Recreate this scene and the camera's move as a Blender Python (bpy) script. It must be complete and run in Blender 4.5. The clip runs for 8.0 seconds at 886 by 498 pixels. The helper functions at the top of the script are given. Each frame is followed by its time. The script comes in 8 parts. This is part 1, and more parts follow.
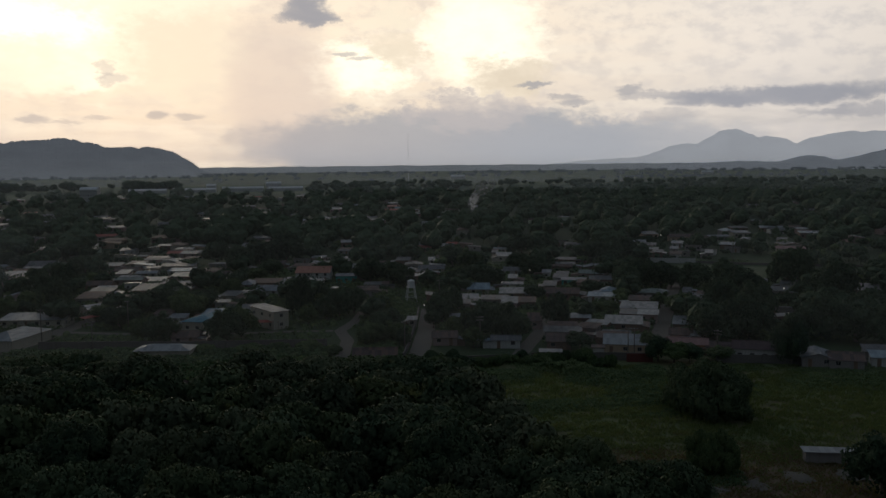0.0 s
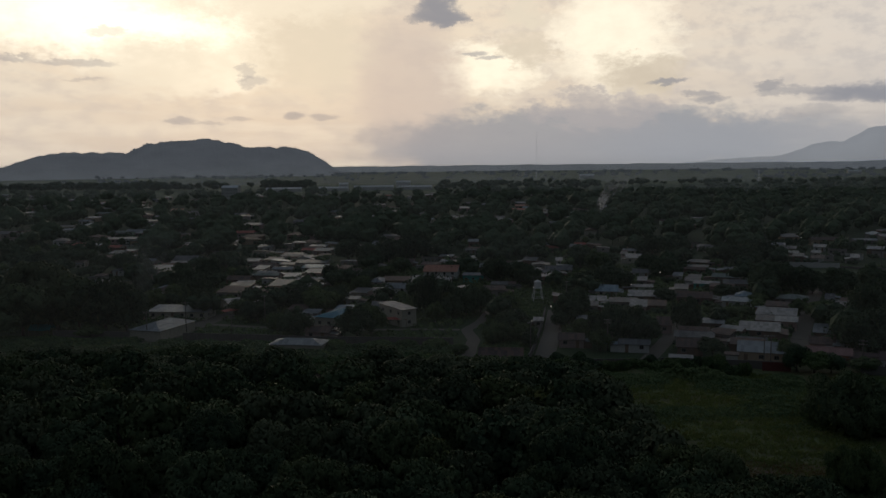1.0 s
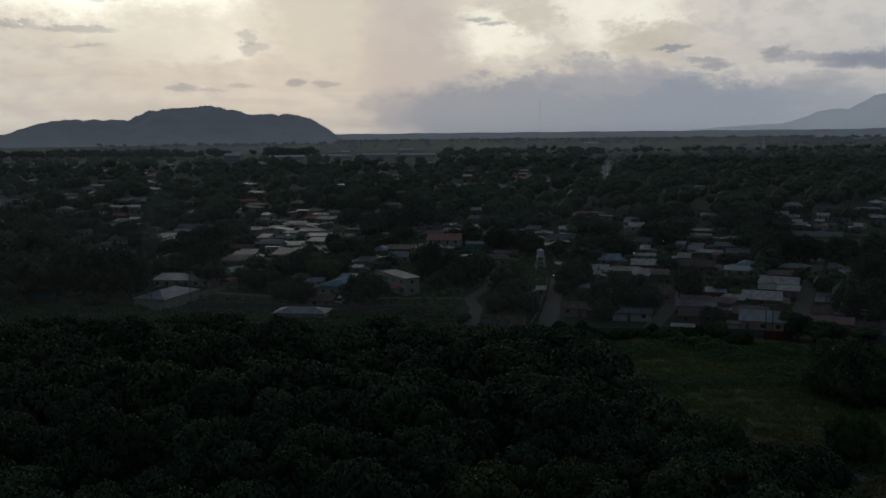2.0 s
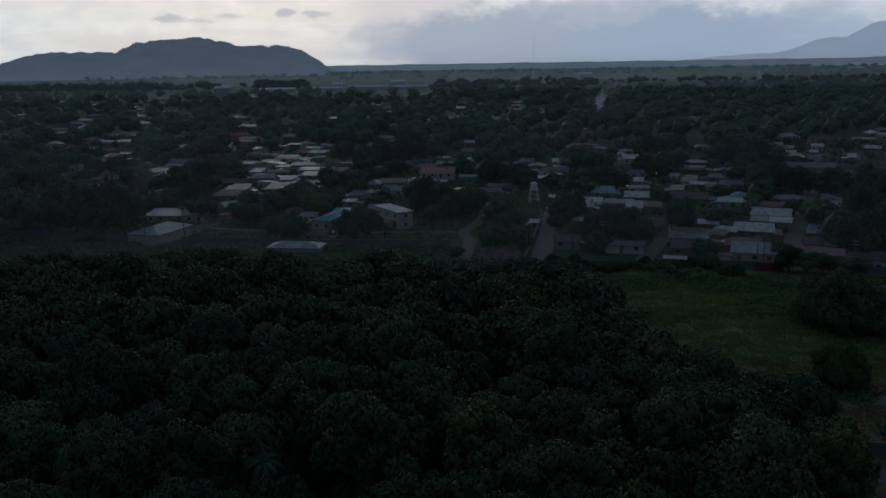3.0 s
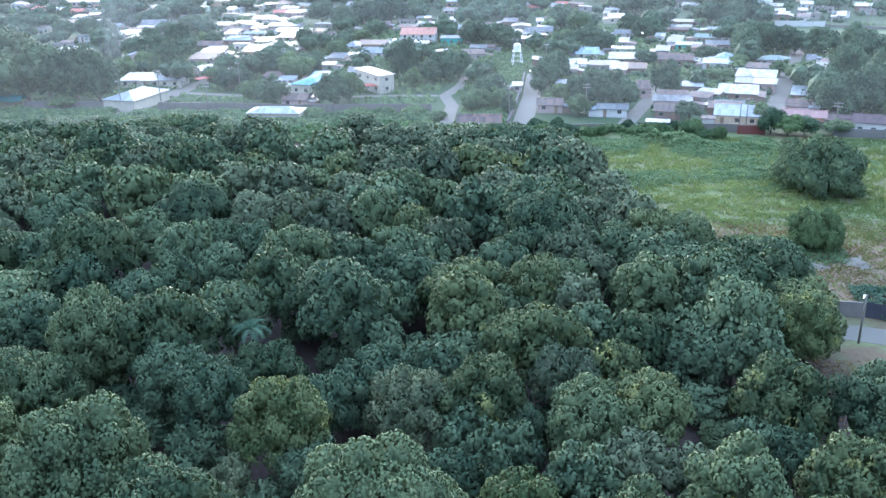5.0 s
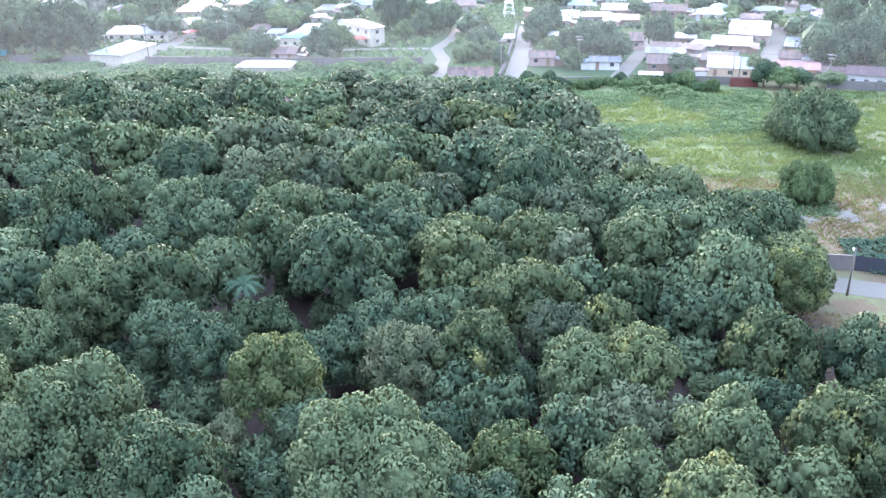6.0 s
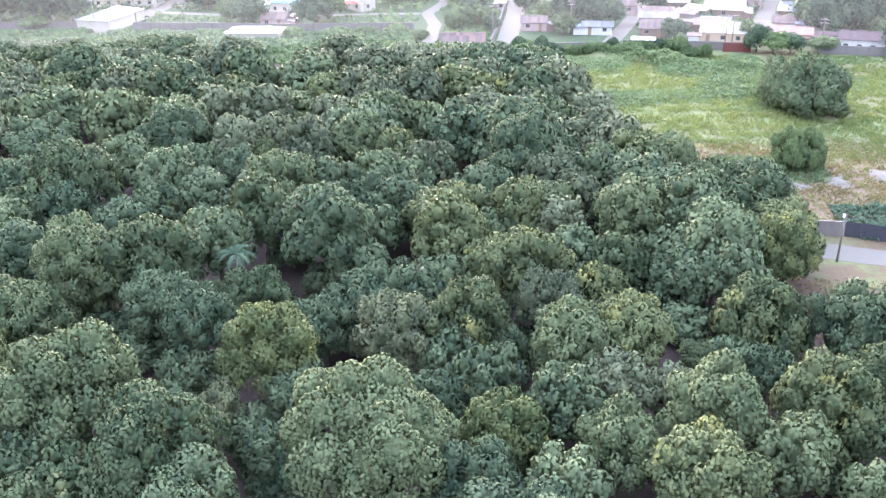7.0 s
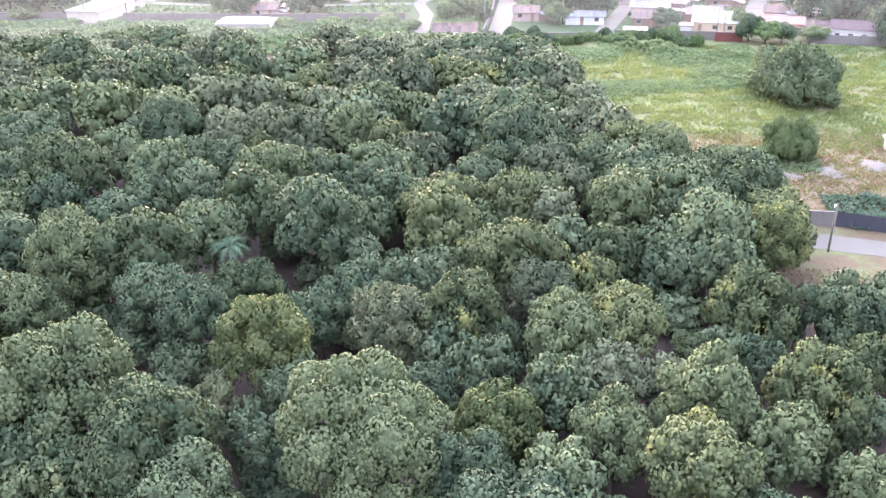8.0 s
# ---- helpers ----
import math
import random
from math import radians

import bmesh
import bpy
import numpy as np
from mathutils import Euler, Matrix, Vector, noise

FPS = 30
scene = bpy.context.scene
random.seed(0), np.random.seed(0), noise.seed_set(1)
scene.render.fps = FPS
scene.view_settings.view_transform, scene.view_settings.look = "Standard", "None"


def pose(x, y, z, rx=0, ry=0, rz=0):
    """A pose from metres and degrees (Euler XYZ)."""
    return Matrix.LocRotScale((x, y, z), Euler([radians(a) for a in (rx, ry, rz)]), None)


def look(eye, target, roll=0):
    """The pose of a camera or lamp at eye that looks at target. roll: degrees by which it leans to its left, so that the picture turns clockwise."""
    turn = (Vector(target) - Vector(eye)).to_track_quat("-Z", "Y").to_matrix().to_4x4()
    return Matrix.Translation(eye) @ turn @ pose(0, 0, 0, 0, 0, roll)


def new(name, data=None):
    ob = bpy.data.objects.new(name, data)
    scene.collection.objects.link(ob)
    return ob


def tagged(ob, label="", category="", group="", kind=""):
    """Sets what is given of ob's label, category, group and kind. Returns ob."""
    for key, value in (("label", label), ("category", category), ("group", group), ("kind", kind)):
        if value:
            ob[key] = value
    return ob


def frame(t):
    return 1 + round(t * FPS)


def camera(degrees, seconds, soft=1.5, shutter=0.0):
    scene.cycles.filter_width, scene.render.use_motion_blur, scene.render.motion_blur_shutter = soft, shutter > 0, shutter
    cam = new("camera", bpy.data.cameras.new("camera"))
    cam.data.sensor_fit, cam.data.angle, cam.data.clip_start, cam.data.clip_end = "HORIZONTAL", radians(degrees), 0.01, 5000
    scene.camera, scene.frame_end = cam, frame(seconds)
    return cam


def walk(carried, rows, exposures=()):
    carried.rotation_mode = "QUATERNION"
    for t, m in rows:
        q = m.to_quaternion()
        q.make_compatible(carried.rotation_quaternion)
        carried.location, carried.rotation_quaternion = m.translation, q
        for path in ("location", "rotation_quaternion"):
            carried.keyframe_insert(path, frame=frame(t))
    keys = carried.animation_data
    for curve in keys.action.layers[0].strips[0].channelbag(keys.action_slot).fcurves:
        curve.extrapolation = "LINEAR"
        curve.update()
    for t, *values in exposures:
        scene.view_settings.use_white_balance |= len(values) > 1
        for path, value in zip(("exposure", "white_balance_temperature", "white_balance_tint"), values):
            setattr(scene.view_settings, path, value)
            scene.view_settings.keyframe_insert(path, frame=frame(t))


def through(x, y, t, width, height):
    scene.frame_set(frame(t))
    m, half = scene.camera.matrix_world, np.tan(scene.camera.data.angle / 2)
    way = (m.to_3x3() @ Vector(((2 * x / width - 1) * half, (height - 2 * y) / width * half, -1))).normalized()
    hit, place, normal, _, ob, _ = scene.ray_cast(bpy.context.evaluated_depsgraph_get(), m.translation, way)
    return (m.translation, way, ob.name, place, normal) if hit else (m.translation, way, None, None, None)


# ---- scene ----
# ---------------------------------------------------------------- camera
# seconds, place, turn to the left, tilt, lean
FLIGHT = [
    (0.0, -0.12, 0.68, 49.55, 0.00, -5.80, 0.58),
    (0.1, -0.13, 0.64, 49.60, 3.27, -5.79, 0.52),
    (0.2, -0.14, 0.60, 49.65, 5.46, -5.77, 0.48),
    (0.3, -0.14, 0.56, 49.69, 6.34, -5.75, 0.61),
    (0.5, -0.15, 0.50, 49.78, 7.34, -5.77, 0.54),
    (1.0, -0.16, 0.34, 49.99, 8.39, -5.78, 0.64),
    (1.2, -0.15, 0.29, 50.07, 8.54, -5.77, 0.73),
    (2.3, -0.12, 0.05, 50.44, 8.58, -9.09, 0.66),
    (2.5, -0.10, 0.01, 50.50, 8.44, -9.83, 0.88),
    (3.0, -0.07, -0.06, 50.63, 8.11, -12.33, 0.91),
    (3.5, -0.03, -0.11, 50.76, 7.82, -14.48, 0.93),
    (4.0, 0.01, -0.16, 50.88, 7.53, -16.80, 0.95),
    (4.5, 0.04, -0.19, 50.99, 7.19, -19.22, 1.00),
    (5.0, 0.08, -0.21, 51.10, 6.91, -21.33, 1.00),
    (5.2, 0.09, -0.22, 51.15, 6.77, -22.21, 1.06),
    (6.3, 0.13, -0.25, 51.39, 6.16, -24.57, 1.10),
    (6.5, 0.13, -0.25, 51.43, 6.05, -24.58, 1.10),
    (6.8, 0.13, -0.26, 51.50, 5.90, -25.61, 1.04),
    (7.0, 0.13, -0.26, 51.55, 5.75, -26.60, 1.10),
    (7.2, 0.12, -0.27, 51.60, 5.64, -27.13, 1.14),
    (7.5, 0.10, -0.28, 51.68, 5.50, -27.30, 1.09),
    (8.0, 0.06, -0.30, 51.82, 5.21, -27.28, 1.09),
]
EXPOSURE = [
    (0.0, -2.15, 6500, 8), (0.5, -2.26, 6500, 8), (1.2, -2.5, 6450, 8), (2.3, -2.66, 5700, 5), (3.0, -2.28, 5200, 4), (3.5, -1.58, 4600, 2), (4.0, -0.14, 4720, 4),
    (4.5, 1.5, 4950, 7), (5.0, 2.5, 5220, 9), (5.2, 2.8, 5380, 11), (6.3, 3.24, 5850, 19), (7.0, 3.4, 6250, 25), (8.0, 3.47, 6620, 30),
]
cam = camera(54.04, 8.0, soft=1.5)
walk(cam, [(t, pose(x, y, z, 90 + tilt, lean, turn)) for t, x, y, z, turn, tilt, lean in FLIGHT], EXPOSURE)

# ---------------------------------------------------------------- sky and sun
SUN_AZ, SUN_EL = -20.0, 11.0


class Nodes:
    """Short hand for building node trees."""

    def __init__(self, tree):
        self.tree = tree
        self.tree.nodes.clear()

    def put(self, socket, value):
        if isinstance(value, bpy.types.NodeSocket):
            self.tree.links.new(value, socket)
        elif value is not None:
            socket.default_value = value

    def node(self, kind, ins=(), out=0):
        n = self.tree.nodes.new(kind)
        for key, value in dict(ins).items():
            self.put(n.inputs[key], value)
        return n.outputs[out] if len(n.outputs) else None

    def math(self, op, a, b=0.0, c=0.0, clamp=False):
        n = self.tree.nodes.new("ShaderNodeMath")
        n.operation, n.use_clamp = op, clamp
        for i, value in enumerate((a, b, c)):
            self.put(n.inputs[i], value)
        return n.outputs[0]

    def vmath(self, op, a, b=(0, 0, 0), out=0):
        n = self.tree.nodes.new("ShaderNodeVectorMath")
        n.operation = op
        self.put(n.inputs[0], a)
        if op == "SCALE":
            self.put(n.inputs[3], b)
        elif op != "LENGTH":
            self.put(n.inputs[1], b)
        return n.outputs[out]

    def mix(self, fac, a, b, blend="MIX"):
        n = self.tree.nodes.new("ShaderNodeMix")
        n.data_type, n.blend_type = "RGBA", blend
        for i, value in ((0, fac), (6, a), (7, b)):
            self.put(n.inputs[i], value)
        return n.outputs[2]

    def smooth(self, v, lo, hi, a=0.0, b=1.0):
        # a falling step is made from a rising one, turned round
        if lo > hi:
            lo, hi, a, b = hi, lo, b, a
        n = self.tree.nodes.new("ShaderNodeMapRange")
        n.interpolation_type = "SMOOTHSTEP"
        for i, value in enumerate((v, lo, hi, a, b)):
            self.put(n.inputs[i], value)
        return n.outputs[0]

    def noise(self, vec, scale, detail=4.0, rough=0.55, out=0, distortion=0.0):
        return self.node("ShaderNodeTexNoise", {"Vector": vec, "Scale": scale, "Detail": detail, "Roughness": rough, "Distortion": distortion}, out=out)


def rgb(r, g, b):
    return (r, g, b, 1.0)


world = bpy.data.worlds.new("sunset_sky")
scene.world = world
world.use_nodes = True
W = Nodes(world.node_tree)
sky_node = W.tree.nodes.new("ShaderNodeTexSky")
sky_node.sky_type, sky_node.sun_disc = "NISHITA", False
sky_node.sun_elevation, sky_node.sun_rotation = radians(SUN_EL), radians(SUN_AZ)
sky_node.air_density, sky_node.dust_density, sky_node.ozone_density = 1.4, 2.5, 1.0
sky = sky_node.outputs[0]
gen = W.node("ShaderNodeTexCoord", out=0)
sep = W.tree.nodes.new("ShaderNodeSeparateXYZ")
W.put(sep.inputs[0], gen)
# azimuth and elevation in degrees, bent by turbulence so that the clouds' edges are ragged
az = W.math("MULTIPLY", W.math("ARCTAN2", sep.outputs[0], sep.outputs[1]), 57.2958)
el = W.math("MULTIPLY", W.math("ARCSINE", sep.outputs[2]), 57.2958)
plane = W.node("ShaderNodeCombineXYZ", {0: az, 1: W.math("MULTIPLY", el, 1.7), 2: 0.0})
bend = W.vmath("SUBTRACT", W.noise(plane, 0.5, 9.0, 0.72, out=1), (0.5, 0.5, 0.5))
warp = W.node("ShaderNodeSeparateXYZ", {0: bend})
warp_y = W.node("ShaderNodeSeparateXYZ", {0: bend}, out=1)
fine = W.noise(plane, 0.55, 8.0, 0.62)
streak_plane = W.node("ShaderNodeCombineXYZ", {0: W.math("MULTIPLY", az, 0.10), 1: W.math("MULTIPLY", el, 0.75), 2: 3.0})
streak = W.noise(streak_plane, 1.0, 6.0, 0.6, distortion=0.4)
broad = W.noise(plane, 0.085, 5.0, 0.55)


def puff(a, e, wide, tall, ragged=1.0, soft=0.55):
    """1 inside a cloud at azimuth a and elevation e, falling to 0 over its ragged rim."""
    x = W.math("ADD", W.math("SUBTRACT", az, a), W.math("MULTIPLY", warp, 6.5 * ragged))
    y = W.math("ADD", W.math("SUBTRACT", el, e), W.math("MULTIPLY", warp_y, 4.2 * ragged))
    x = W.math("DIVIDE", x, wide)
    y = W.math("DIVIDE", y, tall)
    r = W.math("ADD", W.math("MULTIPLY", x, x), W.math("MULTIPLY", y, y))
    return W.smooth(r, 1.0 + soft, 1.0 - soft)


# the veil of cloud over the whole west: warm near the sun, lilac grey away from it
toward = W.vmath("DOT_PRODUCT", gen, (math.sin(radians(SUN_AZ)) * math.cos(radians(SUN_EL)), math.cos(radians(SUN_AZ)) * math.cos(radians(SUN_EL)), math.sin(radians(SUN_EL))), out=1)
glow = W.smooth(toward, 0.72, 1.0)
low = W.smooth(el, 7.5, 0.0)
veil = W.mix(glow, rgb(0.92, 0.83, 0.76), rgb(1.10, 0.92, 0.73))
veil = W.mix(W.math("MULTIPLY", low, 0.85), veil, W.mix(glow, rgb(0.52, 0.50, 0.51), rgb(0.80, 0.68, 0.58)))
veil = W.mix(W.smooth(streak, 0.40, 0.64, 0.0, 0.65), veil, W.mix(glow, rgb(0.92, 0.83, 0.76), rgb(1.05, 0.92, 0.76)))
veil = W.mix(W.smooth(fine, 0.42, 0.66, 0.0, 0.55), veil, W.mix(glow, rgb(0.66, 0.62, 0.62), rgb(0.78, 0.68, 0.61)))
# sunlit breaks and towers
BREAKS = [(-33.0, 9.6, 4.0, 2.6, 1.4), (-27.0, 9.2, 6.5, 3.0, 1.7), (-22.5, 7.2, 3.5, 2.5, 1.5), (-25.5, 6.0, 4.5, 1.7, 0.9), (-17.0, 7.4, 4.6, 3.0, 0.72),
          (-5.3, 5.9, 3.0, 1.4, 1.2), (-3.2, 9.0, 1.3, 0.8, 0.8), (2.6, 7.8, 3.6, 3.2, 1.2), (4.5, 5.4, 2.6, 1.1, 0.6), (-3.0, 7.0, 1.6, 0.9, 0.7), (-20.0, 10.5, 7.0, 1.6, 0.9)]
for a, e, wide, tall, power in BREAKS:
    k = W.math("MULTIPLY", puff(a, e, wide, tall, 0.9, 0.97), W.smooth(fine, 0.25, 0.6, 0.72, 1.0))
    veil = W.mix(k, veil, rgb(0.98 * power + 0.25, 0.92 * power + 0.17, 0.74 * power + 0.14))
# a shaft of rain, the bank behind it and the low bank over the mountains
veil = W.mix(W.math("MULTIPLY", puff(-10.5, 4.6, 3.3, 5.0, 0.5, 0.8), 0.75), veil, rgb(0.76, 0.64, 0.58))
veil = W.mix(W.math("MULTIPLY", puff(0.5, 1.0, 13.5, 2.5, 0.9, 0.5), 0.9), veil, rgb(0.385, 0.405, 0.455))
veil = W.mix(W.math("MULTIPLY", puff(2.0, 3.2, 4.5, 1.2, 1.2, 0.5), 0.6), veil, rgb(0.56, 0.52, 0.53))
veil = W.mix(W.math("MULTIPLY", puff(11.0, 1.0, 9.0, 1.6, 0.7, 0.7), 0.7), veil, rgb(0.42, 0.44, 0.49))
# small dark clouds in front
DARK = [(-8.7, 10.15, 1.15, 0.75, 0.25, 0.85), (-8.75, 9.45, 1.5, 0.75, 0.22, 0.8), (-7.75, 9.2, 1.2, 0.5, 0.25, 0.7), (-9.6, 9.1, 1.1, 0.32, 0.25, 0.55), (-8.5, 8.95, 1.3, 0.3, 0.2, 0.6), (-6.9, 8.9, 0.5, 0.28, 0.2, 0.5),
        (-6.3, 6.85, 0.9, 0.13, 0.1, 0.55), (-5.3, 6.6, 0.9, 0.12, 0.1, 0.5), (6.0, 4.85, 1.3, 0.17, 0.18, 0.65), (8.0, 4.0, 1.1, 0.16, 0.2, 0.5), (8.6, 3.65, 1.0, 0.2, 0.2, 0.55),
        (20.8, 3.75, 6.4, 0.5, 0.22, 0.75), (24.5, 3.9, 4.5, 0.55, 0.2, 0.5), (17.2, 3.6, 2.6, 0.36, 0.25, 0.5), (11.8, 4.35, 0.8, 0.3, 0.25, 0.6), (13.6, 3.95, 2.6, 0.26, 0.25, 0.45), (25.6, 2.75, 2.6, 0.35, 0.3, 0.45),
        (14.6, 2.75, 1.8, 0.42, 0.3, 0.35), (23.0, 2.8, 2.0, 0.2, 0.3, 0.3), (-20.95, 5.9, 0.5, 0.6, 0.3, 0.35), (-20.6, 5.25, 0.75, 0.4, 0.3, 0.4), (-18.0, 2.95, 0.62, 0.26, 0.12, 0.55), (-16.1, 2.95, 0.9, 0.2, 0.15, 0.45),
        (-25.0, 2.75, 0.9, 0.24, 0.2, 0.45), (-21.5, 2.8, 0.9, 0.16, 0.2, 0.35), (-23.3, 2.55, 1.0, 0.1, 0.2, 0.3), (-31.0, 6.1, 2.2, 0.18, 0.2, 0.4), (-34.5, 6.3, 1.2, 0.22, 0.3, 0.4), (-29.0, 8.0, 1.1, 0.28, 0.3, 0.35), (-30.5, 5.1, 1.0, 0.12, 0.2, 0.3)]
for a, e, wide, tall, ragged, k in DARK:
    veil = W.mix(W.math("MULTIPLY", puff(a, e, wide, tall, ragged * 1.7, 0.75), min(1.0, k * 1.1)), veil, rgb(0.34, 0.35, 0.405))
# overhead and behind the camera: broken grey-blue overcast of the dusk
high = W.mix(W.smooth(broad, 0.35, 0.7), rgb(0.068, 0.083, 0.106), rgb(0.104, 0.122, 0.150))
high = W.vmath("SCALE", high, W.smooth(el, 0.0, 75.0, 0.42, 1.5))
front = W.math("MULTIPLY", W.smooth(toward, 0.15, 0.8), W.smooth(el, 40.0, 10.0))
# higher up the western cloud turns a cold blue-grey
veil = W.mix(W.smooth(el, 11.5, 20.0, 0.0, 0.95), veil, rgb(0.145, 0.165, 0.20))
clouds = W.mix(front, high, veil)
dome = W.mix(0.9, W.vmath("SCALE", sky, 0.02), clouds)
W.node("ShaderNodeOutputWorld", {0: W.node("ShaderNodeBackground", {0: dome, 1: 4.5})})

lamp = bpy.data.lights.new("sun", "SUN")
lamp.energy, lamp.angle, lamp.color = 0.5, radians(14), (1.0, 0.86, 0.68)
sun = new("sun", lamp)
sun.matrix_world = look((0, 0, 0), (-math.sin(radians(SUN_AZ)), -math.cos(radians(SUN_AZ)), -math.tan(radians(SUN_EL))))
sun.location = (-300, 800, 400)

# ---------------------------------------------------------------- materials


def material(name):
    m = bpy.data.materials.new(name)
    m.use_nodes = True
    return m, Nodes(m.node_tree)


def finish(n, color, rough=0.8, metal=0.0, bump=None, strength=0.3, distance=0.05, spec=0.5, extra=None):
    ins = {"Base Color": color, "Roughness": rough, "Metallic": metal, "Specular IOR Level": spec}
    if bump is not None:
        ins["Normal"] = n.node("ShaderNodeBump", {"Strength": strength, "Distance": distance, "Height": bump})
    shader = n.node("ShaderNodeBsdfPrincipled", ins)
    if extra:
        shader = extra(shader)
    n.node("ShaderNodeOutputMaterial", {0: shader})


def leaf_material(name, dark, light, tip, tip_share=0.0, gloss=0.66, through=0.07, spread=0.25):
    """Foliage: leaves differ one by one, clump by clump and tree by tree; a share of the clumps carries fresh tips."""
    m, n = material(name)
    island = n.node("ShaderNodeNewGeometry", out="Random Per Island")
    who = n.node("ShaderNodeObjectInfo", out="Random")
    where = n.node("ShaderNodeTexCoord", out="Object")
    shifted = n.vmath("ADD", where, n.node("ShaderNodeCombineXYZ", {0: n.math("MULTIPLY", who, 37.0), 1: 0.0, 2: 0.0}))
    clump = n.noise(shifted, 0.6, 3.0, 0.6)
    k = n.math("ADD", n.math("MULTIPLY", island, 0.16), n.smooth(clump, 0.34, 0.66, 0.08, 0.66))
    leafy = n.noise(shifted, 3.4, 3.0, 0.7)
    k = n.math("ADD", k, n.math("MULTIPLY", n.math("SUBTRACT", leafy, 0.5), 0.3))
    k = n.math("ADD", k, n.math("MULTIPLY", n.math("SUBTRACT", who, 0.5), spread * 2), clamp=True)
    c = n.mix(k, rgb(*dark), rgb(*light))
    if tip_share:
        t = n.smooth(n.noise(shifted, 0.33, 2.0, 0.5), 0.72 - tip_share * 0.5, 0.80 - tip_share * 0.4)
        c = n.mix(n.math("MULTIPLY", t, n.smooth(island, 0.1, 0.6)), c, rgb(*tip))

    def add_through(shader):
        trans = n.node("ShaderNodeBsdfTranslucent", {0: n.mix(0.5, c, rgb(light[0] * 1.4, light[1] * 1.6, light[2]))})
        return n.node("ShaderNodeMixShader", {0: through, 1: shader, 2: trans})

    finish(n, c, gloss, 0.0, leafy, 0.3, 0.1, spec=0.06, extra=add_through)
    return m


MANGO = leaf_material("mango_leaves", (0.033, 0.055, 0.034), (0.132, 0.172, 0.092), (0.165, 0.18, 0.08), 0.10)
MANGO_PALE = leaf_material("pale_mango_leaves", (0.031, 0.051, 0.028), (0.123, 0.156, 0.079), (0.175, 0.19, 0.09), 0.12)
MANGO_FLUSH = leaf_material("flushing_mango_leaves", (0.034, 0.053, 0.028), (0.134, 0.162, 0.076), (0.2, 0.205, 0.075), 0.30)
MANGO_BLUE = leaf_material("blue_green_leaves", (0.03, 0.053, 0.033), (0.121, 0.162, 0.092), (0.134, 0.194, 0.1), 0.0)
MANGO_DRY = leaf_material("greyish_leaves", (0.042, 0.06, 0.037), (0.152, 0.178, 0.106), (0.165, 0.178, 0.100), 0.15)
MANGO_GLOW = leaf_material("yellow_green_leaves", (0.04, 0.062, 0.028), (0.154, 0.18, 0.078), (0.205, 0.215, 0.075), 0.32)
MANGO_TWIG = leaf_material("olive_grey_leaves", (0.046, 0.062, 0.036), (0.156, 0.178, 0.1), (0.170, 0.175, 0.105), 0.2)
LEAF_DARK = leaf_material("dark_town_leaves", (0.03, 0.054, 0.033), (0.098, 0.14, 0.08), (0.15, 0.17, 0.08), 0.08)
LEAF_LIGHT = leaf_material("light_town_leaves", (0.046, 0.078, 0.038), (0.145, 0.195, 0.086), (0.18, 0.19, 0.08), 0.1)
LEAF_SCRUB = leaf_material("scrub_leaves", (0.057, 0.101, 0.048), (0.148, 0.200, 0.092), (0.16, 0.2, 0.07), 0.3)
LEAF_PALM = leaf_material("palm_leaves", (0.038, 0.070, 0.046), (0.085, 0.130, 0.080), (0.2, 0.22, 0.1), 0.0)
GRASS = leaf_material("grass_blades", (0.106, 0.151, 0.068), (0.183, 0.206, 0.092), (0.19, 0.165, 0.085), 0.3, gloss=0.7, through=0.55)
DRY_GRASS = leaf_material("dry_grass_blades", (0.12, 0.095, 0.055), (0.21, 0.16, 0.10), (0.25, 0.17, 0.09), 0.3, gloss=0.8, through=0.5)


def bark_material(name, a, b):
    m, n = material(name)
    where = n.node("ShaderNodeTexCoord", out="Object")
    grain = n.noise(n.node("ShaderNodeMapping", {0: where, 3: (3, 3, 0.6)}), 4.0, 6.0, 0.65)
    finish(n, n.mix(grain, rgb(*a), rgb(*b)), 0.9, 0, grain, 0.6, 0.03)
    return m


BARK = bark_material("mango_bark", (0.07, 0.055, 0.045), (0.20, 0.17, 0.14))
BARK_PALE = bark_material("pale_bark", (0.15, 0.13, 0.11), (0.32, 0.29, 0.25))


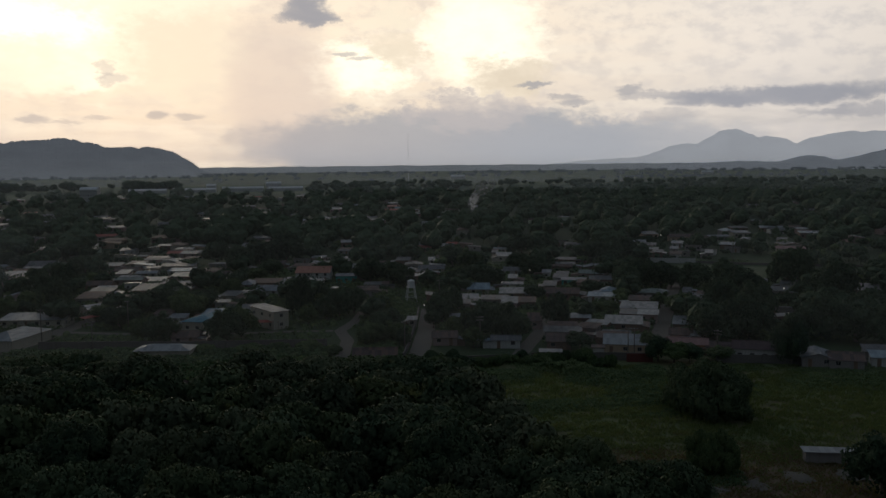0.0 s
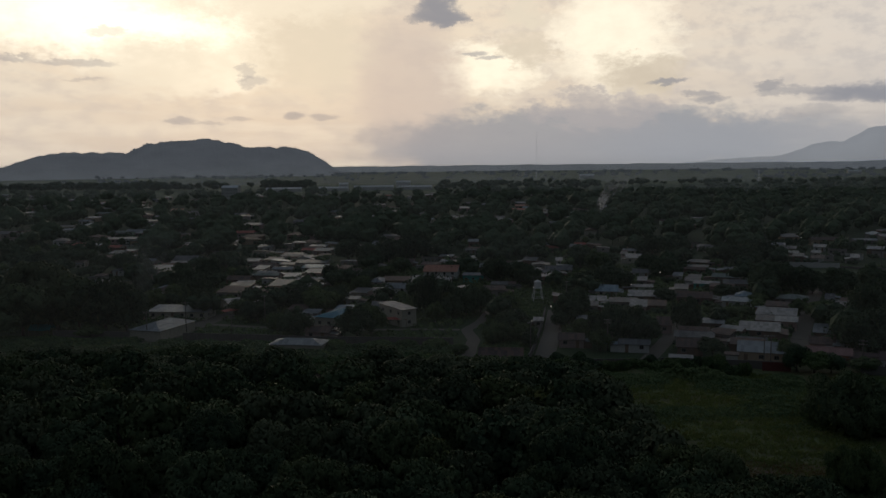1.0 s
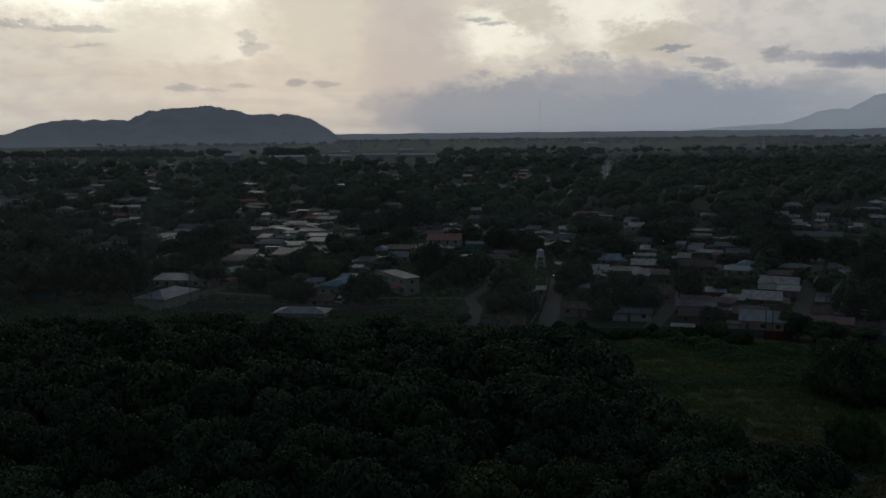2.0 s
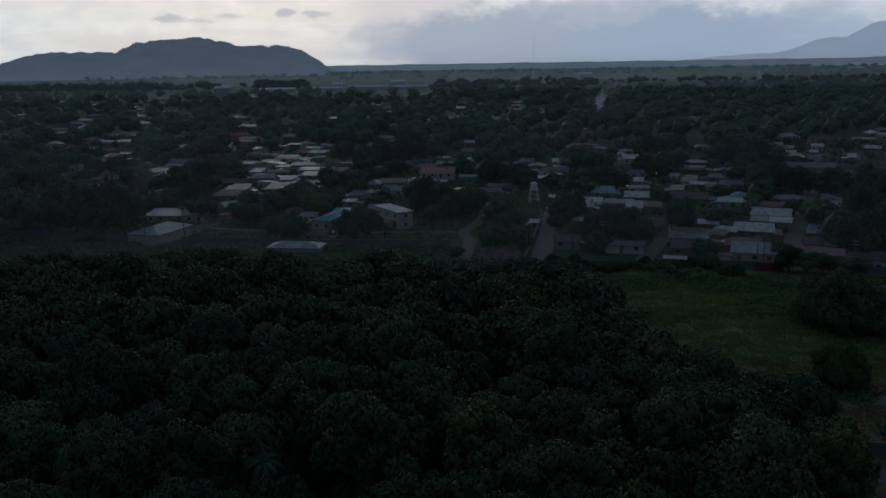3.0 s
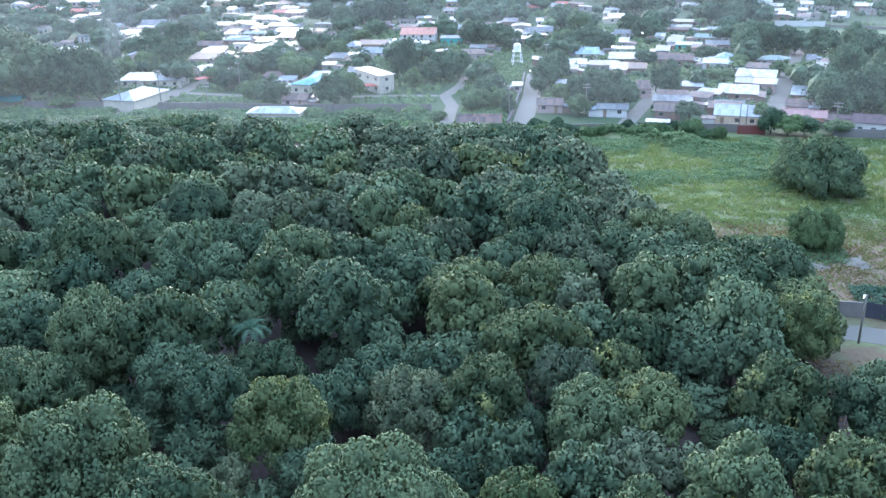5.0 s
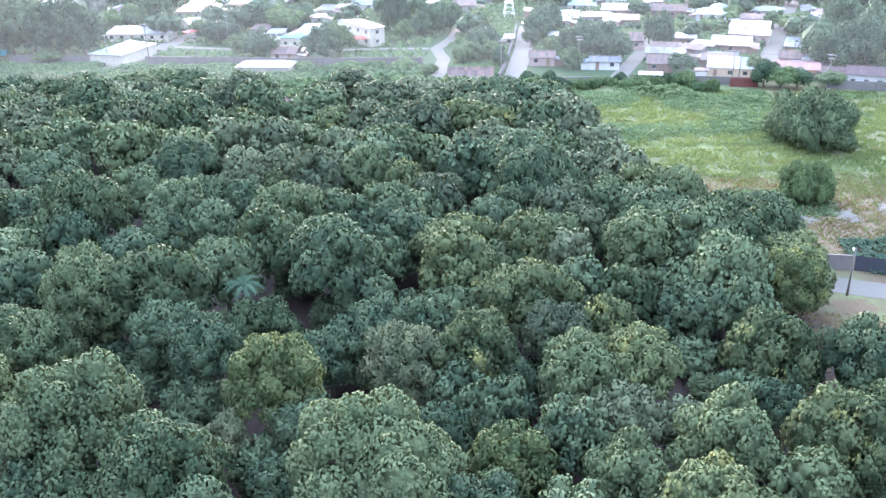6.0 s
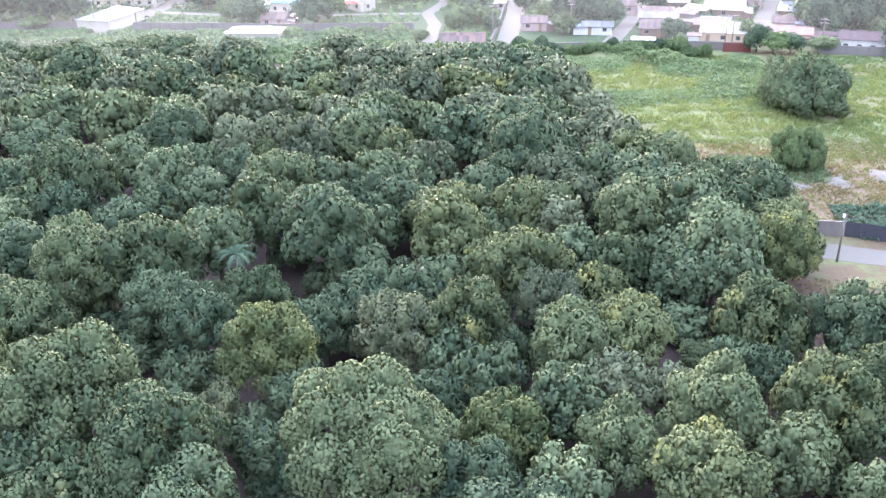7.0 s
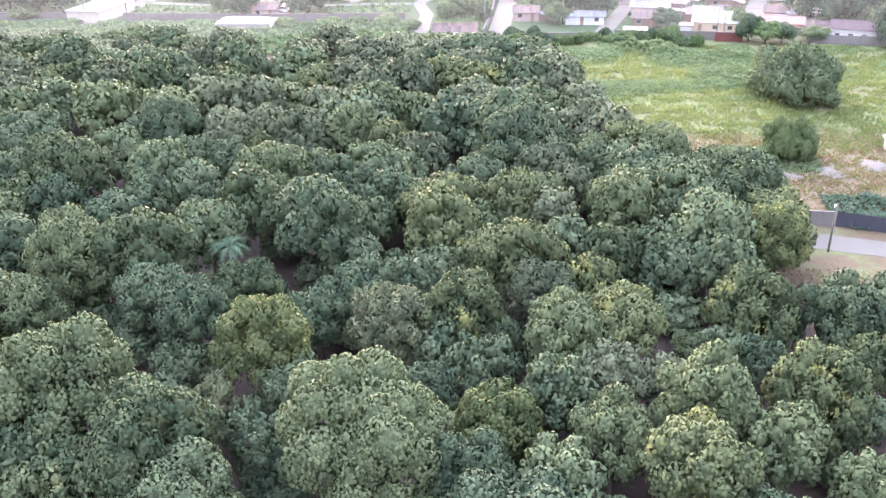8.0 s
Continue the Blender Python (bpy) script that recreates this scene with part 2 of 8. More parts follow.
def ground_material():
    """One sheet: leaf litter under the grove, grass and dry patches in the meadow, beaten earth in the town, fields beyond."""
    m, n = material("earth_and_grass")
    pos = n.node("ShaderNodeNewGeometry", out="Position")
    s = n.tree.nodes.new("ShaderNodeSeparateXYZ")
    n.put(s.inputs[0], pos)
    x, y = s.outputs[0], s.outputs[1]
    big, mid, small = n.noise(pos, 0.035, 4, 0.6), n.noise(pos, 0.16, 5, 0.62), n.noise(pos, 2.2, 5, 0.65)
    litter = n.mix(small, rgb(0.024, 0.018, 0.017), rgb(0.058, 0.043, 0.038))
    litter = n.mix(n.smooth(mid, 0.55, 0.72), litter, rgb(0.075, 0.12, 0.04))
    lie = n.noise(n.node("ShaderNodeMapping", {0: pos, 3: (0.035, 0.10, 1.0)}), 1.0, 6, 0.66, distortion=0.8)
    tuft = n.noise(n.node("ShaderNodeMapping", {0: pos, 3: (0.5, 0.9, 1.0)}), 1.0, 5, 0.7)
    grass = n.mix(n.smooth(tuft, 0.3, 0.7), rgb(0.072, 0.098, 0.046), rgb(0.150, 0.178, 0.085))
    grass = n.mix(n.smooth(lie, 0.40, 0.60), grass, n.mix(n.smooth(tuft, 0.3, 0.7), rgb(0.096, 0.099, 0.051), rgb(0.152, 0.141, 0.078)))
    grass = n.mix(n.smooth(lie, 0.62, 0.82, 0.0, 0.25), grass, n.mix(tuft, rgb(0.115, 0.100, 0.055), rgb(0.170, 0.145, 0.085)))
    grass = n.mix(n.smooth(big, 0.50, 0.66, 0.0, 0.7), grass, n.mix(tuft, rgb(0.087, 0.127, 0.053), rgb(0.166, 0.212, 0.094)))
    dry = n.mix(small, rgb(0.104, 0.075, 0.052), rgb(0.187, 0.140, 0.104))
    dry = n.mix(n.smooth(tuft, 0.46, 0.66, 0.0, 0.55), dry, n.mix(small, rgb(0.075, 0.085, 0.04), rgb(0.125, 0.125, 0.065)))
    dry = n.mix(n.smooth(lie, 0.5, 0.7, 0.0, 0.5), dry, rgb(0.085, 0.065, 0.05))
    # the dry strip between the meadow's grass and the paved road
    strip = n.math("MULTIPLY", n.smooth(n.math("ADD", y, n.math("MULTIPLY", n.math("SUBTRACT", mid, 0.5), 26.0)), 153.0, 138.0), n.smooth(y, 104.0, 112.0))
    strip = n.math("MULTIPLY", strip, n.smooth(big, 0.36, 0.5, 0.45, 1.0))
    meadow = n.mix(strip, grass, dry)
    near_road = n.math("MULTIPLY", n.smooth(y, 112.5, 109.5), n.smooth(y, 76.0, 84.0))
    meadow = n.mix(n.math("MULTIPLY", near_road, n.smooth(mid, 0.35, 0.55)), meadow, n.mix(small, rgb(0.085, 0.064, 0.042), rgb(0.155, 0.118, 0.078)))
    earth = n.mix(small, rgb(0.095, 0.082, 0.070), rgb(0.18, 0.158, 0.135))
    town = n.mix(n.smooth(mid, 0.26, 0.38), earth, n.mix(small, rgb(0.030, 0.054, 0.027), rgb(0.066, 0.092, 0.042)))
    cells = n.node("ShaderNodeTexVoronoi", {"Vector": n.node("ShaderNodeMapping", {0: pos, 3: (0.0026, 0.006, 1)}), "Scale": 1.0, "Randomness": 0.8}, out=1)
    field = n.mix(n.node("ShaderNodeSeparateColor", {0: cells}), rgb(0.040, 0.080, 0.048), rgb(0.080, 0.125, 0.068))
    in_meadow = n.math("MULTIPLY", n.smooth(n.math("ADD", x, n.math("MULTIPLY", n.math("SUBTRACT", y, 214.0), 0.42)), -22.0, -8.0), n.smooth(y, 60.0, 76.0))
    in_meadow = n.math("MAXIMUM", in_meadow, n.smooth(n.math("ADD", y, n.math("MULTIPLY", x, -0.02)), 196.0, 203.0))
    c = n.mix(in_meadow, litter, meadow)
    c = n.mix(n.smooth(n.math("ADD", y, n.math("MULTIPLY", mid, 5.0)), 216.0, 222.0), c, town)
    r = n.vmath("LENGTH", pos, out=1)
    # darker green put in from 400 m out, against the haze sheets' brightening
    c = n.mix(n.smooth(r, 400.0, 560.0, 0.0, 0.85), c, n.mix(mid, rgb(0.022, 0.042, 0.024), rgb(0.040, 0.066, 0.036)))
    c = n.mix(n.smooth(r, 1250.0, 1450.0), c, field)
    finish(n, c, 0.95, 0, n.math("ADD", n.math("MULTIPLY", mid, 0.6), small), 0.5, 0.12, spec=0.2)
    return m


def mineral_material(name, a, b, rough=0.9, scale=1.2, bump=0.25, stain=(0.16, 0.14, 0.12), stains=0.35):
    """Plaster, concrete, paving: fine grain, blotches and streaked dirt."""
    m, n = material(name)
    where = n.node("ShaderNodeTexCoord", out="Object")
    who = n.node("ShaderNodeObjectInfo", out="Random")
    shifted = n.vmath("ADD", where, n.node("ShaderNodeCombineXYZ", {0: n.math("MULTIPLY", who, 53.0), 1: 0.0, 2: 0.0}))
    grain, blotch = n.noise(shifted, scale * 7, 5, 0.65), n.noise(shifted, scale * 0.45, 5, 0.6)
    streak = n.noise(n.node("ShaderNodeMapping", {0: shifted, 3: (2.2, 2.2, 0.25)}), scale, 5, 0.6)
    c = n.mix(n.math("ADD", n.math("MULTIPLY", grain, 0.4), n.math("MULTIPLY", blotch, 0.6)), rgb(*a), rgb(*b))
    c = n.mix(n.smooth(streak, 0.48, 0.75, 0.0, stains), c, rgb(*stain))
    finish(n, c, rough, 0, grain, bump, 0.03, spec=0.3)
    return m


def sheet_roof(name, a, b, rust=0.25, metal=0.35, rough=0.38):
    """Corrugated roofing in sheets of 0.8 m, each weathered by itself, with rust that runs down the slope."""
    m, n = material(name)
    where = n.node("ShaderNodeTexCoord", out="Object")
    who = n.node("ShaderNodeObjectInfo", out="Random")
    s = n.tree.nodes.new("ShaderNodeSeparateXYZ")
    n.put(s.inputs[0], where)
    sheet = n.node("ShaderNodeTexWhiteNoise", {0: n.node("ShaderNodeCombineXYZ", {0: n.math("FLOOR", n.math("DIVIDE", s.outputs[0], 0.8)), 1: n.math("FLOOR", n.math("DIVIDE", s.outputs[1], 2.6)), 2: n.math("MULTIPLY", who, 91.0)})})
    shifted = n.vmath("ADD", where, n.node("ShaderNodeCombineXYZ", {0: n.math("MULTIPLY", who, 71.0), 1: 0.0, 2: 0.0}))
    blotch = n.noise(shifted, 0.55, 5, 0.62)
    run = n.noise(n.node("ShaderNodeMapping", {0: shifted, 3: (2.6, 0.5, 1.0)}), 1.3, 6, 0.65)
    c = n.mix(n.math("ADD", n.math("MULTIPLY", sheet, 0.62), n.math("MULTIPLY", blotch, 0.42)), rgb(*a), rgb(*b))
    aged = n.smooth(n.math("ADD", n.math("MULTIPLY", run, 0.7), n.math("MULTIPLY", sheet, 0.25)), 0.72 - rust * 0.6, 0.92 - rust * 0.5)
    c = n.mix(n.math("MULTIPLY", aged, 0.75), c, n.mix(run, rgb(0.11, 0.065, 0.05), rgb(0.24, 0.15, 0.115)))
    wave = n.math("SINE", n.math("MULTIPLY", s.outputs[0], 62.0))
    finish(n, c, n.smooth(aged, 0.0, 1.0, rough + 0.06, 0.82), n.smooth(aged, 0.0, 1.0, metal, 0.0), n.math("ADD", wave, n.math("MULTIPLY", blotch, 2.0)), 0.18, 0.02, spec=0.3)
    return m


ROOFS = {
    "bright": sheet_roof("white_enamelled_roof", (0.55, 0.57, 0.59), (0.72, 0.73, 0.74), 0.0, 0.4, 0.35),
    "white": sheet_roof("pale_zinc_roof", (0.155, 0.172, 0.186), (0.36, 0.385, 0.4), 0.16, 0.2, 0.44),
    "zinc": sheet_roof("zinc_roof", (0.085, 0.1, 0.114), (0.295, 0.322, 0.345), 0.24, 0.22, 0.44),
    "grey": sheet_roof("weathered_zinc_roof", (0.06, 0.066, 0.073), (0.185, 0.196, 0.205), 0.36, 0.16, 0.44),
    "rust": sheet_roof("rusted_roof", (0.062, 0.05, 0.047), (0.16, 0.12, 0.11), 0.5, 0.1, 0.62),
    "red": sheet_roof("red_painted_roof", (0.3, 0.085, 0.065), (0.42, 0.14, 0.11), 0.1, 0.0, 0.6),
    "orange": sheet_roof("orange_tin_roof", (0.33, 0.15, 0.11), (0.45, 0.23, 0.17), 0.08, 0.0, 0.6),
    "pink": sheet_roof("faded_pink_roof", (0.2, 0.115, 0.108), (0.32, 0.195, 0.185), 0.1, 0.0, 0.65),
    "maroon": sheet_roof("maroon_roof", (0.06, 0.042, 0.046), (0.098, 0.066, 0.07), 0.12, 0.0, 0.7),
    "blue": sheet_roof("light_blue_roof", (0.12, 0.175, 0.22), (0.3, 0.39, 0.45), 0.1, 0.2, 0.42),
    "turquoise": sheet_roof("turquoise_roof", (0.028, 0.15, 0.225), (0.06, 0.23, 0.32), 0.06, 0.05, 0.5),
    "green": sheet_roof("grey_green_roof", (0.1, 0.125, 0.118), (0.25, 0.29, 0.27), 0.16, 0.12, 0.5),
}
WALLS = {
    "white": mineral_material("white_plaster", (0.48, 0.47, 0.455), (0.66, 0.65, 0.63)),
    "cream": mineral_material("cream_plaster", (0.40, 0.365, 0.30), (0.55, 0.51, 0.43)),
    "peach": mineral_material("peach_plaster", (0.46, 0.34, 0.24), (0.58, 0.45, 0.33)),
    "orange": mineral_material("orange_plaster", (0.55, 0.25, 0.12), (0.66, 0.34, 0.18)),
    "pink": mineral_material("pink_plaster", (0.34, 0.25, 0.235), (0.46, 0.35, 0.33)),
    "mint": mineral_material("mint_plaster", (0.42, 0.50, 0.38), (0.56, 0.62, 0.49)),
    "teal": mineral_material("teal_painted_wall", (0.06, 0.33, 0.30), (0.12, 0.45, 0.41)),
    "block": mineral_material("bare_concrete_block", (0.25, 0.23, 0.22), (0.40, 0.37, 0.35)),
    "brown": mineral_material("brown_boarding", (0.16, 0.11, 0.09), (0.28, 0.20, 0.16)),
    "red": mineral_material("red_painted_boards", (0.13, 0.045, 0.040), (0.19, 0.070, 0.060)),
}
CONCRETE = mineral_material("weathered_concrete", (0.125, 0.115, 0.107), (0.215, 0.20, 0.187), 0.9, 0.6, 0.3, (0.10, 0.095, 0.085), 0.7)
PAVING = mineral_material("worn_street_concrete", (0.118, 0.111, 0.096), (0.166, 0.157, 0.139), 0.85, 0.35, 0.2, (0.14, 0.12, 0.10), 0.5)
DIRT = mineral_material("beaten_dirt", (0.118, 0.107, 0.090), (0.172, 0.157, 0.135), 0.95, 0.3, 0.4, (0.20, 0.17, 0.14), 0.5)
SAND = mineral_material("pale_sand_heap", (0.115, 0.107, 0.094), (0.16, 0.15, 0.134), 0.95, 0.8, 0.4, (0.2, 0.17, 0.14), 0.3)
FRAME = mineral_material("painted_frame", (0.26, 0.25, 0.24), (0.40, 0.39, 0.37), 0.6, 2.0, 0.1)
DOOR = mineral_material("painted_door", (0.20, 0.13, 0.09), (0.32, 0.22, 0.16), 0.6, 2.0, 0.1)
DARK_METAL = mineral_material("dark_corrugated_fence", (0.035, 0.04, 0.055), (0.075, 0.08, 0.10), 0.5, 1.0, 0.3, (0.09, 0.06, 0.05), 0.4)
POLE_WOOD = mineral_material("grey_pole_wood", (0.11, 0.10, 0.09), (0.20, 0.185, 0.165), 0.85, 1.0, 0.3)
TANK_WHITE = mineral_material("white_tank_paint", (0.66, 0.66, 0.66), (0.80, 0.80, 0.80), 0.5, 0.8, 0.1)
CLOTH = {"teal": mineral_material("teal_tarpaulin", (0.020, 0.150, 0.170), (0.045, 0.210, 0.230), 0.6, 0.5, 0.4), "red": mineral_material("red_awning", (0.30, 0.07, 0.06), (0.40, 0.11, 0.09), 0.7, 0.5, 0.3)}


def glass_material():
    m, n = material("window_glass")
    where = n.node("ShaderNodeTexCoord", out="Object")
    finish(n, n.mix(n.noise(where, 0.7), rgb(0.012, 0.014, 0.016), rgb(0.04, 0.042, 0.045)), 0.12, 0.0, spec=0.6)
    return m


GLASS = glass_material()


def bulb_material():
    m, n = material("lit_bulb")
    n.node("ShaderNodeOutputMaterial", {0: n.node("ShaderNodeEmission", {0: rgb(1.0, 0.92, 0.75), 1: 5.0})})
    return m


BULB = bulb_material()


def smoke_material(name, color, density):
    m, n = material(name)
    where = n.node("ShaderNodeTexCoord", out="Object")
    wisps = n.smooth(n.noise(n.node("ShaderNodeMapping", {0: where, 3: (1, 1, 0.45)}), 0.16, 6, 0.62, distortion=0.6), 0.36, 0.72)
    s = n.tree.nodes.new("ShaderNodeSeparateXYZ")
    n.put(s.inputs[0], where)
    fade = n.smooth(s.outputs[2], 42.0, 6.0)
    body = n.node("ShaderNodeMixShader", {0: 0.6, 1: n.node("ShaderNodeBsdfDiffuse", {0: rgb(*color)}), 2: n.node("ShaderNodeBsdfTranslucent", {0: rgb(*color)})})
    n.node("ShaderNodeOutputMaterial", {0: n.node("ShaderNodeMixShader", {0: n.math("MULTIPLY", n.math("MULTIPLY", wisps, density), fade), 1: n.node("ShaderNodeBsdfTransparent"), 2: body})})
    return m


SMOKE = smoke_material("wood_smoke", (0.9, 0.92, 0.95), 0.8)


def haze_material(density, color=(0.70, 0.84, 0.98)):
    """Sheet standing in for thin evening haze: nearly clear, thinner towards its upper rim."""
    m, n = material("evening_haze_sheet")
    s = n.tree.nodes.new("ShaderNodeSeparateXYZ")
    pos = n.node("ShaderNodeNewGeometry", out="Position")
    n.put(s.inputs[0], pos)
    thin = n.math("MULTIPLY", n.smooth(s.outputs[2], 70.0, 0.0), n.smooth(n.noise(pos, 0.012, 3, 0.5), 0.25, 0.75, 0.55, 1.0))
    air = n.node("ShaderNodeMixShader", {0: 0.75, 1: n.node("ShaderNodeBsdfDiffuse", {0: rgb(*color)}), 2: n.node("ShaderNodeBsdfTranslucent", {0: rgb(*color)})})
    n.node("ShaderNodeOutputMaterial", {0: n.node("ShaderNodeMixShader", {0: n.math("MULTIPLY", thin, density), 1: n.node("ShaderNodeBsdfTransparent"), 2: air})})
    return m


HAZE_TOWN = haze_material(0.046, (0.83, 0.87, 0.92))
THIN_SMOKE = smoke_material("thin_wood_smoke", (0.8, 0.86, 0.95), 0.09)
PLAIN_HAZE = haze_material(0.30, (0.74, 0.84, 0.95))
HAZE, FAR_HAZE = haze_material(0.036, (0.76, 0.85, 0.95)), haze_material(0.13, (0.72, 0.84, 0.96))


def haze_glow_material(name, air, body, share, scale):
    """Far land whose emission carries the glow of kilometres of hazy evening air."""
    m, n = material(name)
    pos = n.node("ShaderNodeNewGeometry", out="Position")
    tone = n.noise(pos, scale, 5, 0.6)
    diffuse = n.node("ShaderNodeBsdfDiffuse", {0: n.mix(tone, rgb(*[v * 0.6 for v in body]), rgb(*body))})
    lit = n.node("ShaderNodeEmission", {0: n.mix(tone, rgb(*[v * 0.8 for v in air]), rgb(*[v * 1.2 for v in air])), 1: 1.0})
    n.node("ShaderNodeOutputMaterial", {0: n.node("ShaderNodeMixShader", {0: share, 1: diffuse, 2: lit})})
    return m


# the first colour is the painted haze glow, the second the land itself
HILL = haze_glow_material("wooded_hill_haze_glow", (0.36, 0.40, 0.475), (0.08, 0.10, 0.08), 0.85, 0.009)
PEAKS = haze_glow_material("far_mountains_haze_glow", (1.26, 1.32, 1.46), (0.1, 0.1, 0.12), 0.97, 0.003)
PLAIN = haze_glow_material("far_woods_haze_glow", (0.12, 0.15, 0.19), (0.06, 0.08, 0.065), 0.6, 0.01)
LOW_HILLS = haze_glow_material("low_hills_haze_glow", (0.44, 0.49, 0.58), (0.08, 0.10, 0.08), 0.9, 0.01)
FARTHEST = haze_glow_material("horizon_haze_glow", (0.46, 0.51, 0.58), (0.07, 0.09, 0.07), 0.85, 0.006)

# ---------------------------------------------------------------- mesh builders
rng = np.random.default_rng(7)
GROUND = ground_material()


def mesh_of(name, verts, faces, mat, smooth=False):
    me = bpy.data.meshes.new(name)
    me.from_pydata([tuple(v) for v in verts], [], [tuple(f) for f in faces])
    me.materials.append(mat)
    if smooth:
        me.polygons.foreach_set("use_smooth", [True] * len(me.polygons))
    me.update()
    return me


def bm_mesh(name, bm, mat, smooth=False):
    me = bpy.data.meshes.new(name)
    bm.to_mesh(me)
    bm.free()
    me.materials.append(mat)
    if smooth:
        me.polygons.foreach_set("use_smooth", [True] * len(me.polygons))
    return me


def part(name, data, parent, label="", m=None):
    """Links a mesh as one part under a thing or a part."""
    ob = new(name, data)
    ob.parent = parent
    if m is not None:
        ob.matrix_basis = m
    return tagged(ob, label)


def thing(name, m, label, category, group="", kind=""):
    ob = new(name)
    ob.empty_display_size = 0.2
    ob.matrix_basis = m
    return tagged(ob, label, category, group, kind)


def add_box(bm, x0, x1, y0, y1, z0, z1):
    v = [bm.verts.new(p) for p in ((x0, y0, z0), (x1, y0, z0), (x1, y1, z0), (x0, y1, z0), (x0, y0, z1), (x1, y0, z1), (x1, y1, z1), (x0, y1, z1))]
    for f in ((3, 2, 1, 0), (4, 5, 6, 7), (0, 1, 5, 4), (1, 2, 6, 5), (2, 3, 7, 6), (3, 0, 4, 7)):
        bm.faces.new([v[i] for i in f])


def add_slab(bm, ring, thick):
    """A flat or sloped plate of that thickness under a ring of points."""
    top = [bm.verts.new(p) for p in ring]
    low = [bm.verts.new((p[0], p[1], p[2] - thick)) for p in ring]
    bm.faces.new(top)
    bm.faces.new(low[::-1])
    for i in range(len(ring)):
        j = (i + 1) % len(ring)
        bm.faces.new((top[i], low[i], low[j], top[j]))


def add_tube(bm, path, radii, sides=8):
    """A tapered tube along a path, closed at both ends."""
    rings = []
    for i, p in enumerate(path):
        p = Vector(p)
        d = (Vector(path[min(i + 1, len(path) - 1)]) - Vector(path[max(i - 1, 0)])).normalized()
        u = d.cross(Vector((0.3, 1, 0.2))).normalized()
        w = d.cross(u)
        rings.append([bm.verts.new(p + radii[i] * (math.cos(a) * u + math.sin(a) * w)) for a in [2 * math.pi * k / sides for k in range(sides)]])
    for a, b in zip(rings, rings[1:]):
        for k in range(sides):
            bm.faces.new((a[k], a[(k + 1) % sides], b[(k + 1) % sides], b[k]))
    bm.faces.new(rings[0][::-1])
    bm.faces.new(rings[-1])


# ---------------------------------------------------------------- foliage
ICO = {}


def icosphere(level):
    if level not in ICO:
        bm = bmesh.new()
        bmesh.ops.create_icosphere(bm, subdivisions=level, radius=1.0)
        ICO[level] = (np.array([v.co[:] for v in bm.verts]), np.array([[v.index for v in f.verts] for f in bm.faces]))
        bm.free()
    return ICO[level]


def unit(v):
    return v / np.maximum(np.linalg.norm(v, axis=-1, keepdims=True), 1e-6)


def rosettes(r, points, normals, leaf, count, droop, plump=0.26):
    """Whorls of leaves at the points: each arches out from the tip of its twig and hangs over at its end."""
    n = len(points)
    axis = unit(normals + np.array([0, 0, 0.55]))
    a = unit(np.cross(axis, r.normal(size=(n, 3))))
    b = np.cross(axis, a)
    phi = r.uniform(0, 6.283, (n, 1)) + np.arange(count) * 6.283 / count + r.normal(0, 0.22, (n, count))
    out = np.cos(phi)[..., None] * a[:, None] + np.sin(phi)[..., None] * b[:, None]
    side = np.cross(out, axis[:, None])
    size = leaf * r.uniform(0.72, 1.28, (n, 1, 1)) * r.uniform(0.85, 1.15, (n, count, 1))
    up = axis[:, None] * size
    base = points[:, None] + 0.22 * up
    mid = base + 0.52 * size * out + r.uniform(0.0, 0.16, (n, count, 1)) * up
    tip = base + 0.98 * size * out - r.uniform(0.25, 0.85, (n, count, 1)) * up + np.array([0, 0, -droop * 0.4]) * size
    quad = np.stack([base, mid + plump * size * side, tip, mid - plump * size * side], axis=2).reshape(-1, 3)
    faces = np.arange(len(quad)).reshape(-1, 4)
    return quad, faces


